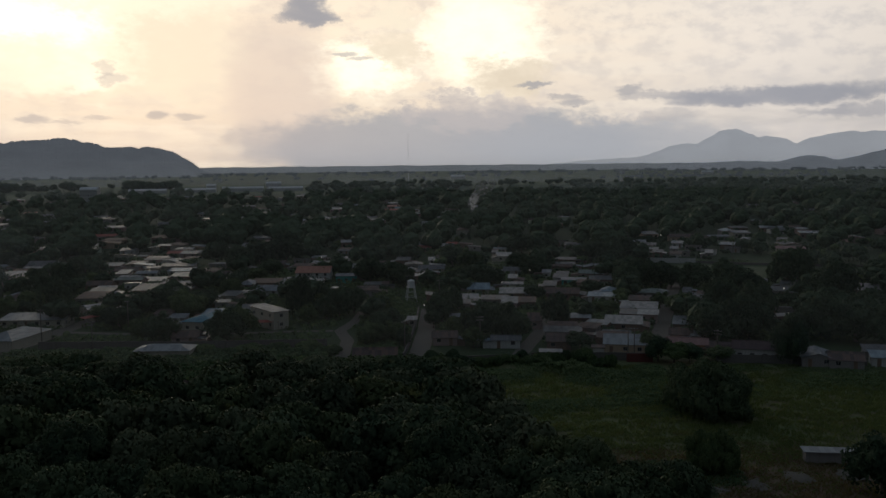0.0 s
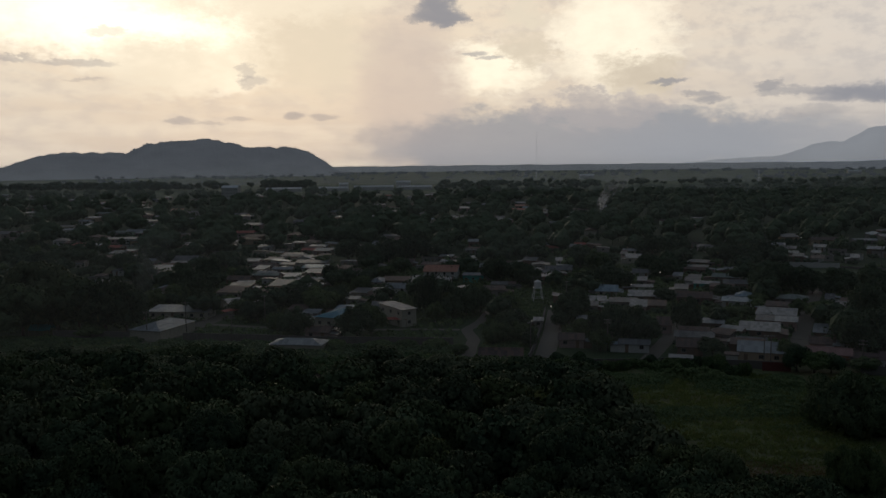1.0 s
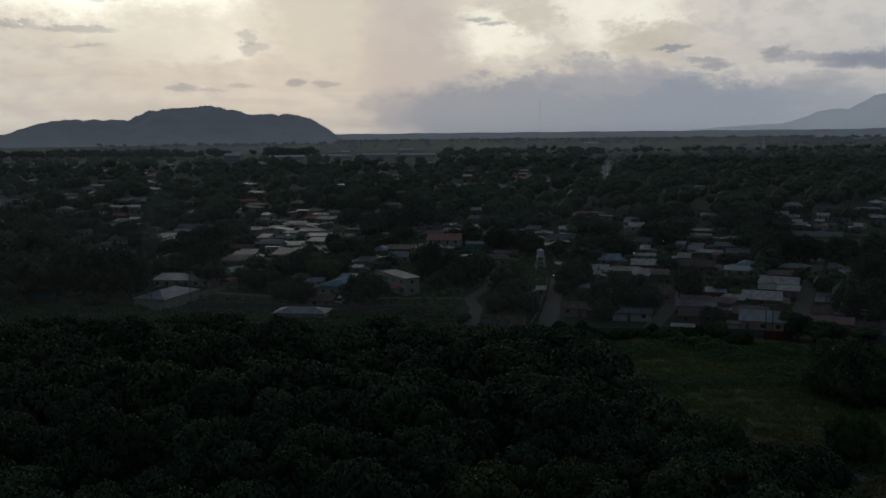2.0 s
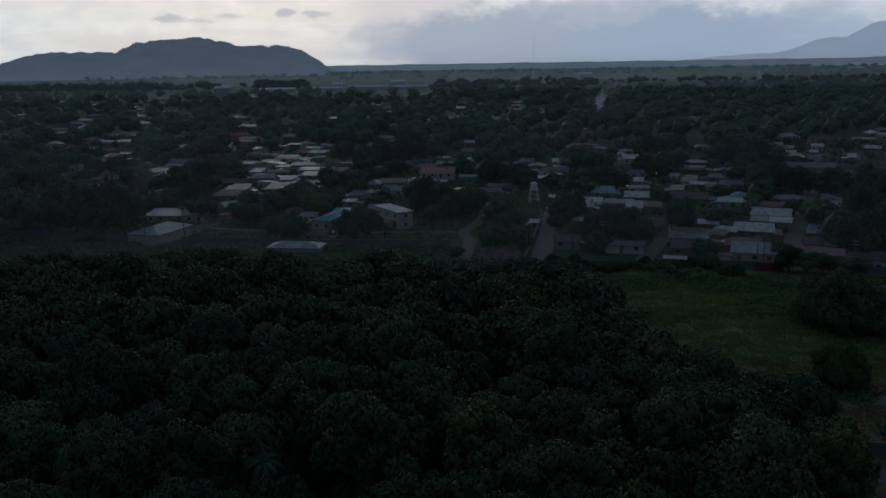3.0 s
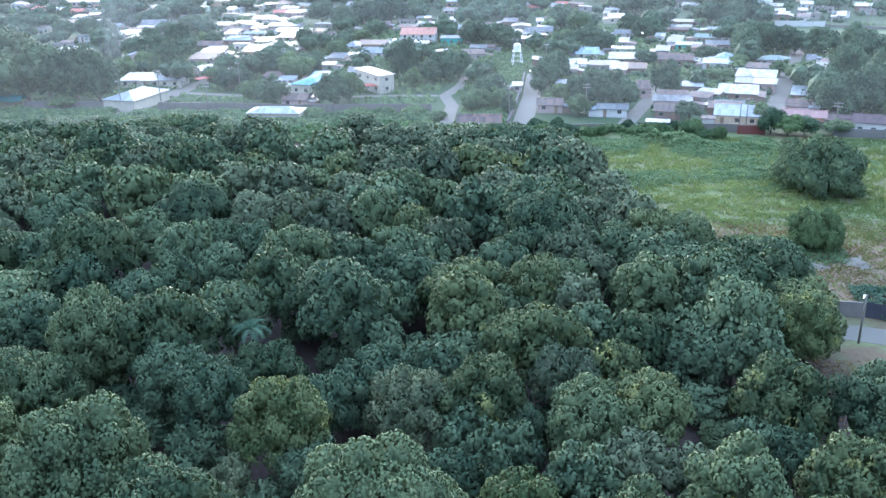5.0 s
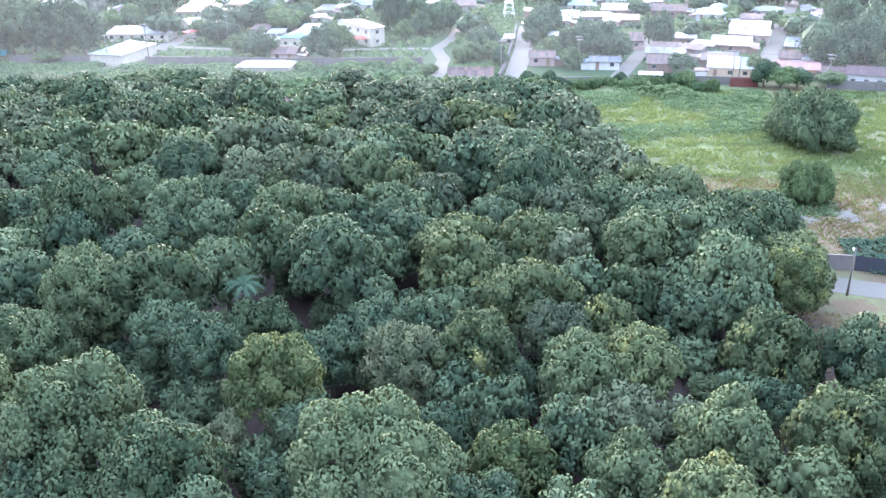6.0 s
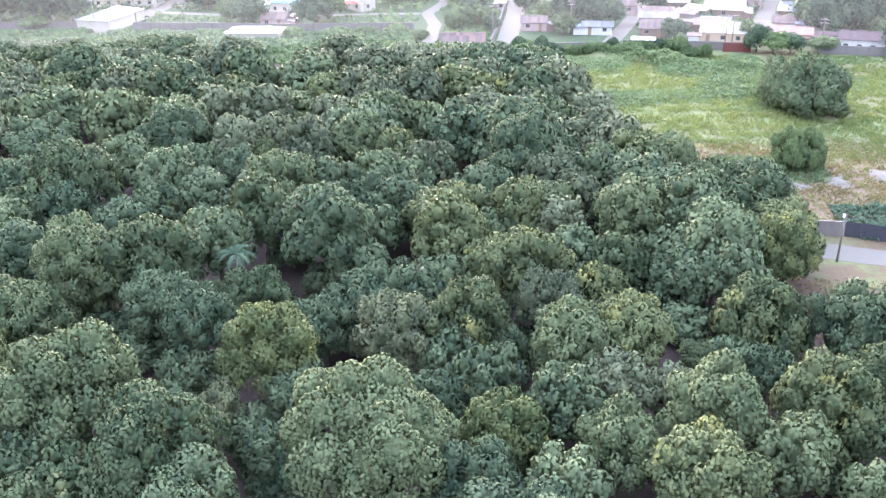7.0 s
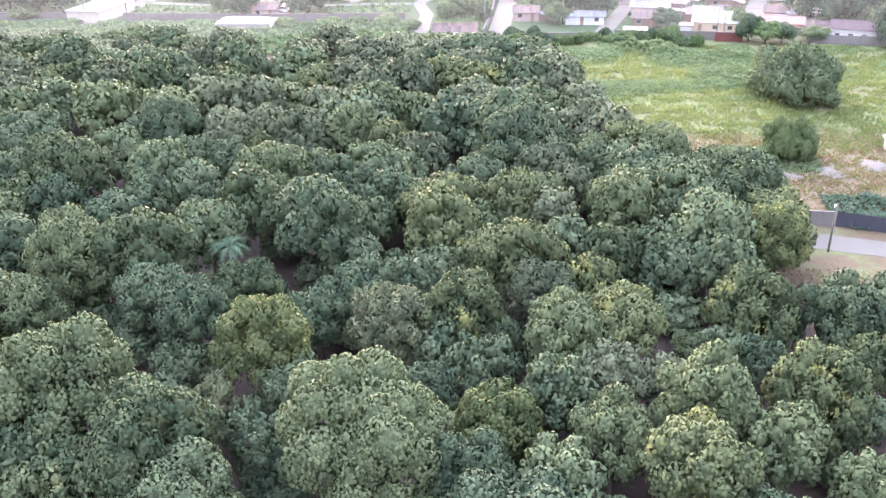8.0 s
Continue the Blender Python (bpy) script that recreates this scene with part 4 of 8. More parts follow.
def roof_mesh(kind, w, d, h, rise, over, mat):
    """The roof's plates; the eaves at the front stand at h. Kinds: gable (ridge along the front), end (gable faces front), mono (rises to the back), fall (falls to the back), hip, flat."""
    bm = bmesh.new()
    x0, x1, y0, y1, t = -w / 2 - over, w / 2 + over, -over, d + over, 0.07
    s = rise / (d / 2) * over if kind in ("gable", "hip") else 0.0
    e = h - s + 0.07
    if kind == "gable":
        add_slab(bm, [(x0, y0, e), (x1, y0, e), (x1, d / 2, h + rise), (x0, d / 2, h + rise)], t)
        add_slab(bm, [(x0, d / 2, h + rise), (x1, d / 2, h + rise), (x1, y1, e), (x0, y1, e)], t)
        add_box(bm, x0, x1, d / 2 - 0.18, d / 2 + 0.18, h + rise - 0.03, h + rise + 0.03)
    elif kind == "end":
        s = rise / (w / 2) * over
        e = h - s + 0.07
        add_slab(bm, [(x0, y0, e), (0, y0, h + rise), (0, y1, h + rise), (x0, y1, e)], t)
        add_slab(bm, [(0, y0, h + rise), (x1, y0, e), (x1, y1, e), (0, y1, h + rise)], t)
        add_box(bm, -0.18, 0.18, y0, y1, h + rise - 0.03, h + rise + 0.03)
    elif kind == "hip":
        k = min(w, d) / 2
        a, b = (-w / 2 + k, d / 2), (w / 2 - k, d / 2)
        if w >= d:
            p, q = (a[0], d / 2, h + rise), (b[0], d / 2, h + rise)
        else:
            p, q = (0, k, h + rise), (0, d - k, h + rise)
        A, B, C, D = (x0, y0, e), (x1, y0, e), (x1, y1, e), (x0, y1, e)
        if abs(p[0] - q[0]) + abs(p[1] - q[1]) < 0.05:
            for ring in ([A, B, p], [B, C, p], [C, D, p], [D, A, p]):
                add_slab(bm, ring, t)
        elif w >= d:
            for ring in ([A, B, q, p], [B, C, q], [C, D, p, q], [D, A, p]):
                add_slab(bm, ring, t)
        else:
            for ring in ([A, B, p], [B, C, q, p], [C, D, q], [D, A, p, q]):
                add_slab(bm, ring, t)
    else:
        za, zb = (h + 0.07, h + rise + 0.07) if kind == "mono" else (h + rise + 0.07, h + 0.07) if kind == "fall" else (h + 0.15, h + 0.15)
        add_slab(bm, [(x0, y0, za), (x1, y0, za), (x1, y1, zb), (x0, y1, zb)], t if kind != "flat" else 0.16)
    return bm_mesh("roof", bm, mat)


def house(x, y, turn, w, d, h=2.7, kind="gable", rise=1.0, roof="zinc", wall="block", label="", over=0.4, openings=True, storeys=1, name="house", group="houses of the town"):
    """A house whose front wall's middle stands at x, y; its depth goes back along local y."""
    r = random.Random(int(x * 31 + y * 17))
    t = thing(name, pose(x, y, 0, 0, 0, turn), label or f"small {wall_word(wall)} house under a {roof_word(roof)} roof", "house", group)
    bm = bmesh.new()
    thick = 0.16
    holes = []
    level = h / storeys
    n = max(1, int(w / 2.8)) if openings else 0
    door_at = r.randrange(n) if n > 1 else -1
    for s in range(storeys):
        for i in range(n):
            cx = w * (i + 0.5) / n
            if s == 0 and i == door_at:
                holes.append((cx - 0.45, cx + 0.45, 0.0, 2.05, "door"))
            else:
                z0 = s * level + min(0.95, level - 1.35)
                holes.append((cx - 0.55, cx + 0.55, z0, z0 + 1.05, "window"))
    side_holes = []
    if openings and d > 4:
        for s in range(storeys):
            for i in range(max(1, int(d / 4))):
                cy = d * (i + 0.5) / max(1, int(d / 4))
                z0 = s * level + min(0.95, level - 1.35)
                side_holes.append((cy - 0.55, cy + 0.55, z0, z0 + 1.05, "window"))
    hb = h + rise if kind == "mono" else h
    hf = h + rise if kind == "fall" else h
    wall_with_openings(bm, w, hf, thick, holes, Matrix.Translation((-w / 2, 0, 0)))
    wall_with_openings(bm, w, hb, thick, [], Matrix.Translation((-w / 2, d - thick, 0)))
    for sx in (-1, 1):
        m = pose(sx * w / 2, 0, 0, 0, 0, 90) if sx < 0 else Matrix.Translation((w / 2, d, 0)) @ pose(0, 0, 0, 0, 0, -90)
        # side walls stand between front and back
        m = (Matrix.Translation((-w / 2 + thick, thick, 0)) @ pose(0, 0, 0, 0, 0, 90)) if sx < 0 else (Matrix.Translation((w / 2 - thick, d - thick, 0)) @ pose(0, 0, 0, 0, 0, -90))
        wall_with_openings(bm, d - 2 * thick, h, thick, side_holes_for(side_holes, d, sx, thick), m)
    if kind in ("gable", "end"):
        for s in (0, 1):
            if kind == "gable":
                xx = -w / 2 if s == 0 else w / 2 - thick
                ring = [(xx, 0, h), (xx, d, h), (xx, d / 2, h + rise - 0.08)]
                off = (thick, 0, 0)
            else:
                yy = 0 if s == 0 else d - thick
                ring = [(-w / 2, yy, h), (w / 2, yy, h), (0, yy, h + rise - 0.08)]
                off = (0, thick, 0)
            a = [bm.verts.new(p) for p in ring]
            b = [bm.verts.new((p[0] + off[0], p[1] + off[1], p[2])) for p in ring]
            bm.faces.new(a)
            bm.faces.new(b[::-1])
            for i in range(3):
                bm.faces.new((a[i], b[i], b[(i + 1) % 3], a[(i + 1) % 3]))
    elif kind in ("mono", "fall"):
        for xx in (-w / 2, w / 2 - thick):
            ring = [(xx, thick, h), (xx, d - thick, h), (xx, d - thick if kind == "mono" else thick, h + rise)]
            a = [bm.verts.new(p) for p in ring]
            b = [bm.verts.new((p[0] + thick, p[1], p[2])) for p in ring]
            bm.faces.new(a)
            bm.faces.new(b[::-1])
            for i in range(3):
                bm.faces.new((a[i], b[i], b[(i + 1) % 3], a[(i + 1) % 3]))
    bmesh.ops.recalc_face_normals(bm, faces=bm.faces)
    part("wall", bm_mesh("wall", bm, WALLS[wall]), t)
    part("roof", roof_mesh(kind, w, d, h, rise, over, ROOFS[roof]), t)
    for a, b, z0, z1, what in holes:
        m = pose((a + b) / 2 - w / 2, 0.02, z0)
        if what == "door":
            part("door", DOORLEAF, t, "", m)
        else:
            f = part("window", WINFRAME, t, "", m)
            part("pane", PANE, f)
    for a, b, z0, z1, what in side_holes:
        for sx in (-1, 1):
            m = pose(sx * w / 2, (a + b) / 2, z0, 0, 0, -90 if sx < 0 else 90)
            f = part("window", WINFRAME, t, "", m)
            part("pane", PANE, f)
    # a lean-to of other sheets against one side
    if openings and storeys == 1 and 214 < y < 440 and r.random() < 0.8:
        for sx in r.choice(((-1,), (1,), (-1, 1))):
            wide, deep, start = r.uniform(1.8, 3.6), d * r.uniform(0.45, 0.95), d * r.uniform(-0.1, 0.15)
            high = min(h - 0.25, 2.5)
            spot = pose(x, y, 0, 0, 0, turn) @ Vector((sx * (w / 2 + wide), start + deep / 2, 0))
            if not off_ways(spot.x, spot.y, 3.4):
                continue
            a, b = sorted((sx * (w / 2 + 0.01), sx * (w / 2 + wide)))
            bm = bmesh.new()
            add_box(bm, a, b, start, start + 0.12, -0.05, high - 0.4)
            add_box(bm, a, b, start + deep - 0.12, start + deep, -0.05, high - 0.4)
            out = b if sx > 0 else a
            add_box(bm, out - 0.06, out + 0.06, start + 0.12, start + deep - 0.12, -0.05, high - 0.42)
            shed = part("lean_to", bm_mesh("lean_to", bm, WALLS[r.choice(("block", "brown", "brown", wall))]), t)
            near, far = sx * (w / 2 + 0.01), sx * (w / 2 + wide + 0.35)
            ring = [(near, start - 0.3, high), (far, start - 0.3, high - 0.35), (far, start + deep + 0.3, high - 0.35), (near, start + deep + 0.3, high)]
            bm = bmesh.new()
            add_slab(bm, ring if sx > 0 else ring[::-1], 0.05)
            part("lean_to_roof", bm_mesh("lean_to_roof", bm, ROOFS[r.choice(("zinc", "zinc", "grey", "grey", "rust", "rust", "white"))]), shed)
    return t


def side_holes_for(holes, d, sx, thick):
    return [((a - thick), (b - thick), z0, z1) if sx < 0 else (d - thick - b, d - thick - a, z0, z1) for a, b, z0, z1, what in holes]


def wall_word(w):
    return {"block": "grey block", "white": "white plastered", "cream": "cream plastered", "peach": "peach painted", "orange": "orange painted", "pink": "pink painted", "mint": "mint green", "teal": "teal painted", "brown": "brown boarded", "red": "red boarded"}[w]


def roof_word(w):
    return {"white": "pale sheet-metal", "zinc": "zinc sheet", "grey": "weathered zinc", "rust": "rusty sheet", "red": "red", "orange": "orange", "pink": "faded pink", "maroon": "maroon", "blue": "light blue sheet", "turquoise": "turquoise", "green": "grey-green sheet"}[w]


def strip(name, path, width, z, mat, label, category="road", edge=0.12):
    """A paved or beaten way along a path, a slab a hand thick with a slightly uneven rim."""
    r = random.Random(len(path) * 7 + int(path[0][0]))
    pts = []
    for (x0, y0), (x1, y1) in zip(path, path[1:]):
        k = max(2, int(math.hypot(x1 - x0, y1 - y0) / 2.5))
        pts += [(x0 + (x1 - x0) * i / k, y0 + (y1 - y0) * i / k) for i in range(k)]
    pts.append(path[-1])
    bm = bmesh.new()
    rows = []
    for i, p in enumerate(pts):
        a, b = pts[max(i - 1, 0)], pts[min(i + 1, len(pts) - 1)]
        d = Vector((b[0] - a[0], b[1] - a[1])).normalized()
        wl, wr = width / 2 + r.uniform(-edge, edge), width / 2 + r.uniform(-edge, edge)
        L, R = (p[0] - d.y * wl, p[1] + d.x * wl), (p[0] + d.y * wr, p[1] - d.x * wr)
        rows.append([bm.verts.new((*L, -0.05)), bm.verts.new((*L, z)), bm.verts.new((*R, z)), bm.verts.new((*R, -0.05))])
    for a, b in zip(rows, rows[1:]):
        for i in range(3):
            bm.faces.new((a[i], b[i], b[i + 1], a[i + 1]))
    bmesh.ops.recalc_face_normals(bm, faces=bm.faces)
    return tagged(new(name, bm_mesh(name, bm, mat)), label, category, kind="structure")


def garden_wall(name, path, height, mat, label, thick=0.2, piers=4.0, coping=True):
    """A block wall along a path with piers and a coping."""
    t = thing(name, Matrix.Identity(4), label, "wall", kind="structure")
    body, caps, posts = bmesh.new(), bmesh.new(), []
    for (x0, y0), (x1, y1) in zip(path, path[1:]):
        length = math.hypot(x1 - x0, y1 - y0)
        m = pose(x0, y0, 0, 0, 0, math.degrees(math.atan2(y1 - y0, x1 - x0)))
        for bm, box in ((body, (0, length, -thick / 2, thick / 2, -0.1, height)), (caps, (-0.02, length + 0.02, -thick / 2 - 0.04, thick / 2 + 0.04, height, height + 0.07))):
            start = len(bm.verts)
            add_box(bm, *box)
            bm.verts.ensure_lookup_table()
            for v in bm.verts[start:]:
                v.co = m @ v.co
        for i in range(int(length / piers) + 1):
            posts.append(m @ Matrix.Translation((min(i * piers, length), 0, 0)))
    part("block_wall", bm_mesh("block_wall", body, mat), t)
    if coping:
        part("coping", bm_mesh("coping", caps, mat), t)
    else:
        caps.free()
    bm = bmesh.new()
    add_box(bm, -0.17, 0.17, -thick / 2 - 0.06, thick / 2 + 0.06, -0.1, height + 0.1)
    me = bm_mesh("pier", bm, mat)
    for m in posts:
        part("pier", me, t, "", m)
    return t


def utility_pole(x, y, height, arms=1, lamp_on=False, turn=0.0, label=""):
    t = thing("utility_pole", pose(x, y, 0, 0, 0, turn), label or "grey wooden utility pole with a crossarm", "pole", "utility poles")
    bm = bmesh.new()
    add_tube(bm, [(0, 0, -0.4), (0, 0, height * 0.5), (0, 0, height)], [0.15, 0.125, 0.10], 8)
    part("post", bm_mesh("post", bm, POLE_WOOD, True), t)
    for i in range(arms):
        bm = bmesh.new()
        z = height - 0.45 - i * 0.8
        add_box(bm, -0.9, 0.9, -0.2, -0.1, z, z + 0.12)
        arm = part("crossarm", bm_mesh("crossarm", bm, POLE_WOOD), t)
        for xx in (-0.8, -0.3, 0.3, 0.8):
            bm = bmesh.new()
            add_tube(bm, [(xx, -0.15, z + 0.11), (xx, -0.15, z + 0.2), (xx, -0.15, z + 0.3)], [0.05, 0.07, 0.03], 6)
            part("insulator", bm_mesh("insulator", bm, TANK_WHITE), arm)
    if lamp_on:
        bm = bmesh.new()
        add_tube(bm, [(0, -0.1, height * 0.86), (0, -0.6, height * 0.9), (0, -1.0, height * 0.9)], [0.04, 0.04, 0.04], 6)
        arm = part("lamp_arm", bm_mesh("lamp_arm", bm, POLE_WOOD), t)
        bm = bmesh.new()
        add_box(bm, -0.14, 0.14, -1.3, -0.9, height * 0.9 - 0.08, height * 0.9 + 0.1)
        part("lamp_head", bm_mesh("lamp_head", bm, TANK_WHITE), t)
        bm = bmesh.new()
        bmesh.ops.create_icosphere(bm, subdivisions=1, radius=0.12, matrix=Matrix.Translation((0, -1.1, height * 0.9 - 0.12)))
        part("bulb", bm_mesh("bulb", bm, BULB), t, "lit white bulb")
    return t


def wire(name, a, b, sag, label="sagging overhead cable between two poles"):
    bm = bmesh.new()
    pts = []
    for i in range(9):
        s = i / 8
        p = Vector(a).lerp(Vector(b), s)
        p.z -= sag * 4 * s * (1 - s)
        pts.append(p)
    add_tube(bm, pts, [0.02] * 9, 4)
    return tagged(new(name, bm_mesh(name, bm, DARK_METAL)), label, "cable")


def smoke_plume(x, y, z0, height, drift, width, label, seed, mat):
    """Thin smoke that rises and leans with the air: a widening, billowing column."""
    sides, rows = 22, 40
    verts, faces = [], []
    for j in range(rows):
        s = j / (rows - 1)
        cx, cy, cz = drift[0] * s ** 1.6, drift[1] * s ** 1.6, z0 + height * s ** 0.85
        for i in range(sides):
            a = 2 * math.pi * i / sides
            rad = width * (0.06 + 0.5 * s ** 0.8) * (1 + 0.45 * noise.noise((math.cos(a) * 1.4, math.sin(a) * 1.4, cz * 0.16 + seed)))
            verts.append((cx + rad * math.cos(a) + width * 0.25 * s * noise.noise((0, seed, cz * 0.09)), cy + rad * math.sin(a), cz))
    for j in range(rows - 1):
        for i in range(sides):
            k = (i + 1) % sides
            faces.append((j * sides + i, j * sides + k, (j + 1) * sides + k, (j + 1) * sides + i))
    ob = new("smoke", mesh_of("smoke", verts, faces, mat, True))
    ob.location = (x, y, 0)
    return tagged(ob, label, "smoke", kind="stuff")


def haze_sheet(distance, half, height, mat):
    """A curved translucent sheet over the plain that stands in for haze."""
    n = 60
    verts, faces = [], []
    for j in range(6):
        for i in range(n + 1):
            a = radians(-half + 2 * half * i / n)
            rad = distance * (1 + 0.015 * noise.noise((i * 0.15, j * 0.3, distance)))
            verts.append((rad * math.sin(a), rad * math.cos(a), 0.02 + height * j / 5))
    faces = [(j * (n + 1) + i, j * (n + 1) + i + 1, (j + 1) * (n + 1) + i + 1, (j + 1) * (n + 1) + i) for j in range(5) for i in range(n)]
    return tagged(new("haze", mesh_of("haze", verts, faces, mat, True)), "thin bluish sheet standing in for evening haze over the town", "haze", kind="stuff")



# ---------------------------------------------------------------- the ground and the ways
def ground_sheet():
    """One sheet to the horizon: fine near the camera, coarse far off."""
    marks = [0, 12, 25, 40, 60, 85, 115, 150, 190, 240, 300, 400, 550, 750, 1000, 1400, 1900, 2600, 3400, 4300]
    line = sorted({-m for m in marks} | set(marks))
    verts = [(x, y, 0.0) for y in line for x in line]
    k = len(line)
    faces = [(j * k + i, j * k + i + 1, (j + 1) * k + i + 1, (j + 1) * k + i) for j in range(k - 1) for i in range(k - 1)]
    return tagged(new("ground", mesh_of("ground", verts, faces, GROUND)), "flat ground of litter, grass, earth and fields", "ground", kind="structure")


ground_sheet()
strip("street", [(-7.4, 209), (-6.4, 230), (-5.5, 256), (-5.3, 290)], 5.2, 0.03, PAVING, "straight street of worn pale concrete")
strip("lane", [(-26.3, 217), (-27.2, 238.9), (-31.0, 253.2), (-28.0, 266.6), (-27.2, 281), (-26, 300)], 3.6, 0.022, DIRT, "curving unpaved lane of pale beaten dirt")
strip("cross_lane", [(-85, 249.5), (-57.1, 251.0), (-47.0, 252.4), (-33.0, 253.2)], 2.6, 0.018, DIRT, "narrow dirt lane in front of the houses")
strip("entry_lane", [(-117, 224), (-115.4, 243.2), (-113.5, 267), (-111, 290)], 6.2, 0.024, DIRT, "wide dusty lane past the hall")
strip("side_lane", [(-112, 254.6), (-95.7, 251.6), (-86, 249.8)], 3.0, 0.016, DIRT, "dusty side lane")
strip("second_lane", [(17.5, 214), (24.3, 237.5), (29.1, 254.7), (36, 280)], 4.2, 0.022, DIRT, "short dirt lane between the bungalows")
strip("long_lane", [(56.0, 226), (65.4, 258.6), (74.0, 286.2), (84.3, 319.9), (103.1, 378.2)], 4.8, 0.02, DIRT, "long straight dirt lane to the playing field")
strip("grove_road", [(20.0, 107.4), (37.0, 104.9), (45.0, 102.9), (70, 96.5), (120, 83)], 4.6, 0.03, PAVING, "pale concrete road beside the grove")
strip("playing_field", [(88, 385), (150, 372)], 42, 0.015, mineral_material("mown_grass", (0.050, 0.080, 0.040), (0.080, 0.112, 0.052), 0.95, 0.1, 0.3, (0.2, 0.2, 0.1), 0.4), "flat mown grass playing field", "field", 0.4)

garden_wall("long_wall", [(-150, 231.4), (-118.5, 231.0)], 2.0, CONCRETE, "long stained concrete block wall")
garden_wall("long_wall", [(-109.5, 231.0), (-84.7, 230.8), (-71.0, 229.6), (-45.2, 231.0), (-32, 231.5)], 2.0, CONCRETE, "long stained concrete block wall")
garden_wall("street_wall", [(-10.6, 214), (-9.6, 232), (-8.9, 256), (-8.6, 284)], 1.7, CONCRETE, "low dark block wall along the street")
garden_wall("meadow_wall", [(-2.6, 209.8), (14, 211.5)], 1.7, CONCRETE, "weathered block wall at the meadow's edge")
garden_wall("meadow_wall", [(21.5, 212.8), (42, 212.0), (51.0, 210.8)], 1.9, CONCRETE, "weathered block wall at the meadow's edge")
garden_wall("meadow_wall", [(66, 208.6), (78, 206.8), (100, 203)], 2.0, CONCRETE, "weathered block wall below the porch")
garden_wall("red_gate", [(44.6, 210.0), (50.8, 209.6)], 2.0, WALLS["red"], "dark red painted gate in the block wall", 0.1, 3.0)
garden_wall("field_wall", [(99, 414.6), (104.2, 413), (119.4, 410.5)], 2.2, WALLS["white"], "white wall at the end of the playing field", 0.2, 9.0)
garden_wall("field_wall", [(119.6, 410.4), (141.3, 401.3), (190, 388)], 1.0, CONCRETE, "low grey wall along the playing field", 0.2, 9.0)
garden_wall("road_wall", [(30.5, 110.6), (38.1, 109.4), (41.6, 109.2)], 2.1, CONCRETE, "grey block wall beside the road")


def sheet_fence(x0, y0, x1, y1, height):
    """A fence of dark corrugated sheets, one by one, on posts."""
    length = math.hypot(x1 - x0, y1 - y0)
    t = thing("sheet_fence", pose(x0, y0, 0, 0, 0, math.degrees(math.atan2(y1 - y0, x1 - x0))), "dark corrugated metal fence beside the road", "fence")
    bm = bmesh.new()
    edge = [(0.1 * i, 0.035 * (i % 2)) for i in range(10)]
    rows = [[bm.verts.new((x, y + d, z)) for x, y in edge] for d, z in ((0, 0.03), (0, height), (0.012, height), (0.012, 0.03))]
    for low, high in zip(rows, rows[1:] + rows[:1]):
        for i in range(9):
            bm.faces.new((low[i], low[i + 1], high[i + 1], high[i]))
    me = bm_mesh("sheet", bm, DARK_METAL)
    for i in range(int(length / 0.9)):
        part("sheet", me, t, "", Matrix.Translation((i * 0.9, 0, 0)))
    bm = bmesh.new()
    add_box(bm, -0.05, 0.05, 0.06, 0.16, -0.2, height - 0.1)
    post = bm_mesh("post", bm, POLE_WOOD)
    for i in range(int(length / 2.7) + 1):
        part("post", post, t, "", Matrix.Translation((i * 2.7, 0, 0)))
    return t


sheet_fence(42.0, 109.1, 70, 101.0, 2.2)


def heap(name, x, y, w, d, h, mat, label, seed):
    """A low heap with an uneven rim."""
    bm = bmesh.new()
    bmesh.ops.create_grid(bm, x_segments=18, y_segments=14, size=0.5)
    for v in bm.verts:
        r = math.hypot(v.co.x, v.co.y) * 2
        lump = max(0.0, 1 - r * (1 + 0.5 * noise.noise((v.co.x * 3, v.co.y * 3, seed))))
        v.co = Vector((v.co.x * w, v.co.y * d, h * (lump ** 0.6) + 0.01 if lump > 0 else -0.05))
    ob = new(name, bm_mesh(name, bm, mat, True))
    ob.location = (x, y, 0)
    return tagged(ob, label, "heap")


heap("sand_mound", 40.2, 127.1, 4.2, 3.6, 0.12, SAND, "low pale grey heap of sand on dry grass", 1)
heap("sand_mound", 47.0, 128.6, 3.6, 5.0, 0.3, SAND, "pale heap of sand on dry grass", 2)
heap("sand_mound", 54.7, 131.4, 4.6, 5.5, 0.35, SAND, "pale heap of sand on dry grass", 3)
heap("sand_mound", 63.5, 132.0, 5.0, 5.0, 0.5, SAND, "pale heap of sand on dry grass", 4)

# the white roofed shelter at the meadow's far side
house(63.2, 137.5, -8, 9.5, 1.7, 1.8, "mono", 0.2, "white", "block", label="low white shelter with a pale sheet roof in the meadow", openings=False)

# ---------------------------------------------------------------- the town
# the first row of the town, behind the long wall
house(-120.2, 228.8, -10, 10.2, 17.0, 3.0, "hip", 1.7, "white", "cream", openings=False, label="open-sided cream hall under a pale metal hip roof")
house(-126.0, 261.6, 2, 19.5, 8.5, 2.5, "mono", 0.9, "white", "cream", label="long cream building with a low pale sheet roof")
house(-117.6, 279.6, -47, 12.7, 12.0, 2.8, "end", 1.2, "white", "cream")
house(-125.5, 302.7, 0, 8.9, 9.8, 2.6, "mono", 1.0, "rust", "block")
house(-135.8, 337.4, 0, 9.7, 7.2, 2.5, "gable", 1.3, "rust", "brown")
house(-151.7, 302.3, 0, 7.3, 10.0, 2.6, "hip", 1.5, "rust", "white")
house(-169.5, 339.7, 0, 6.1, 8.8, 2.6, "mono", 0.9, "blue", "white")
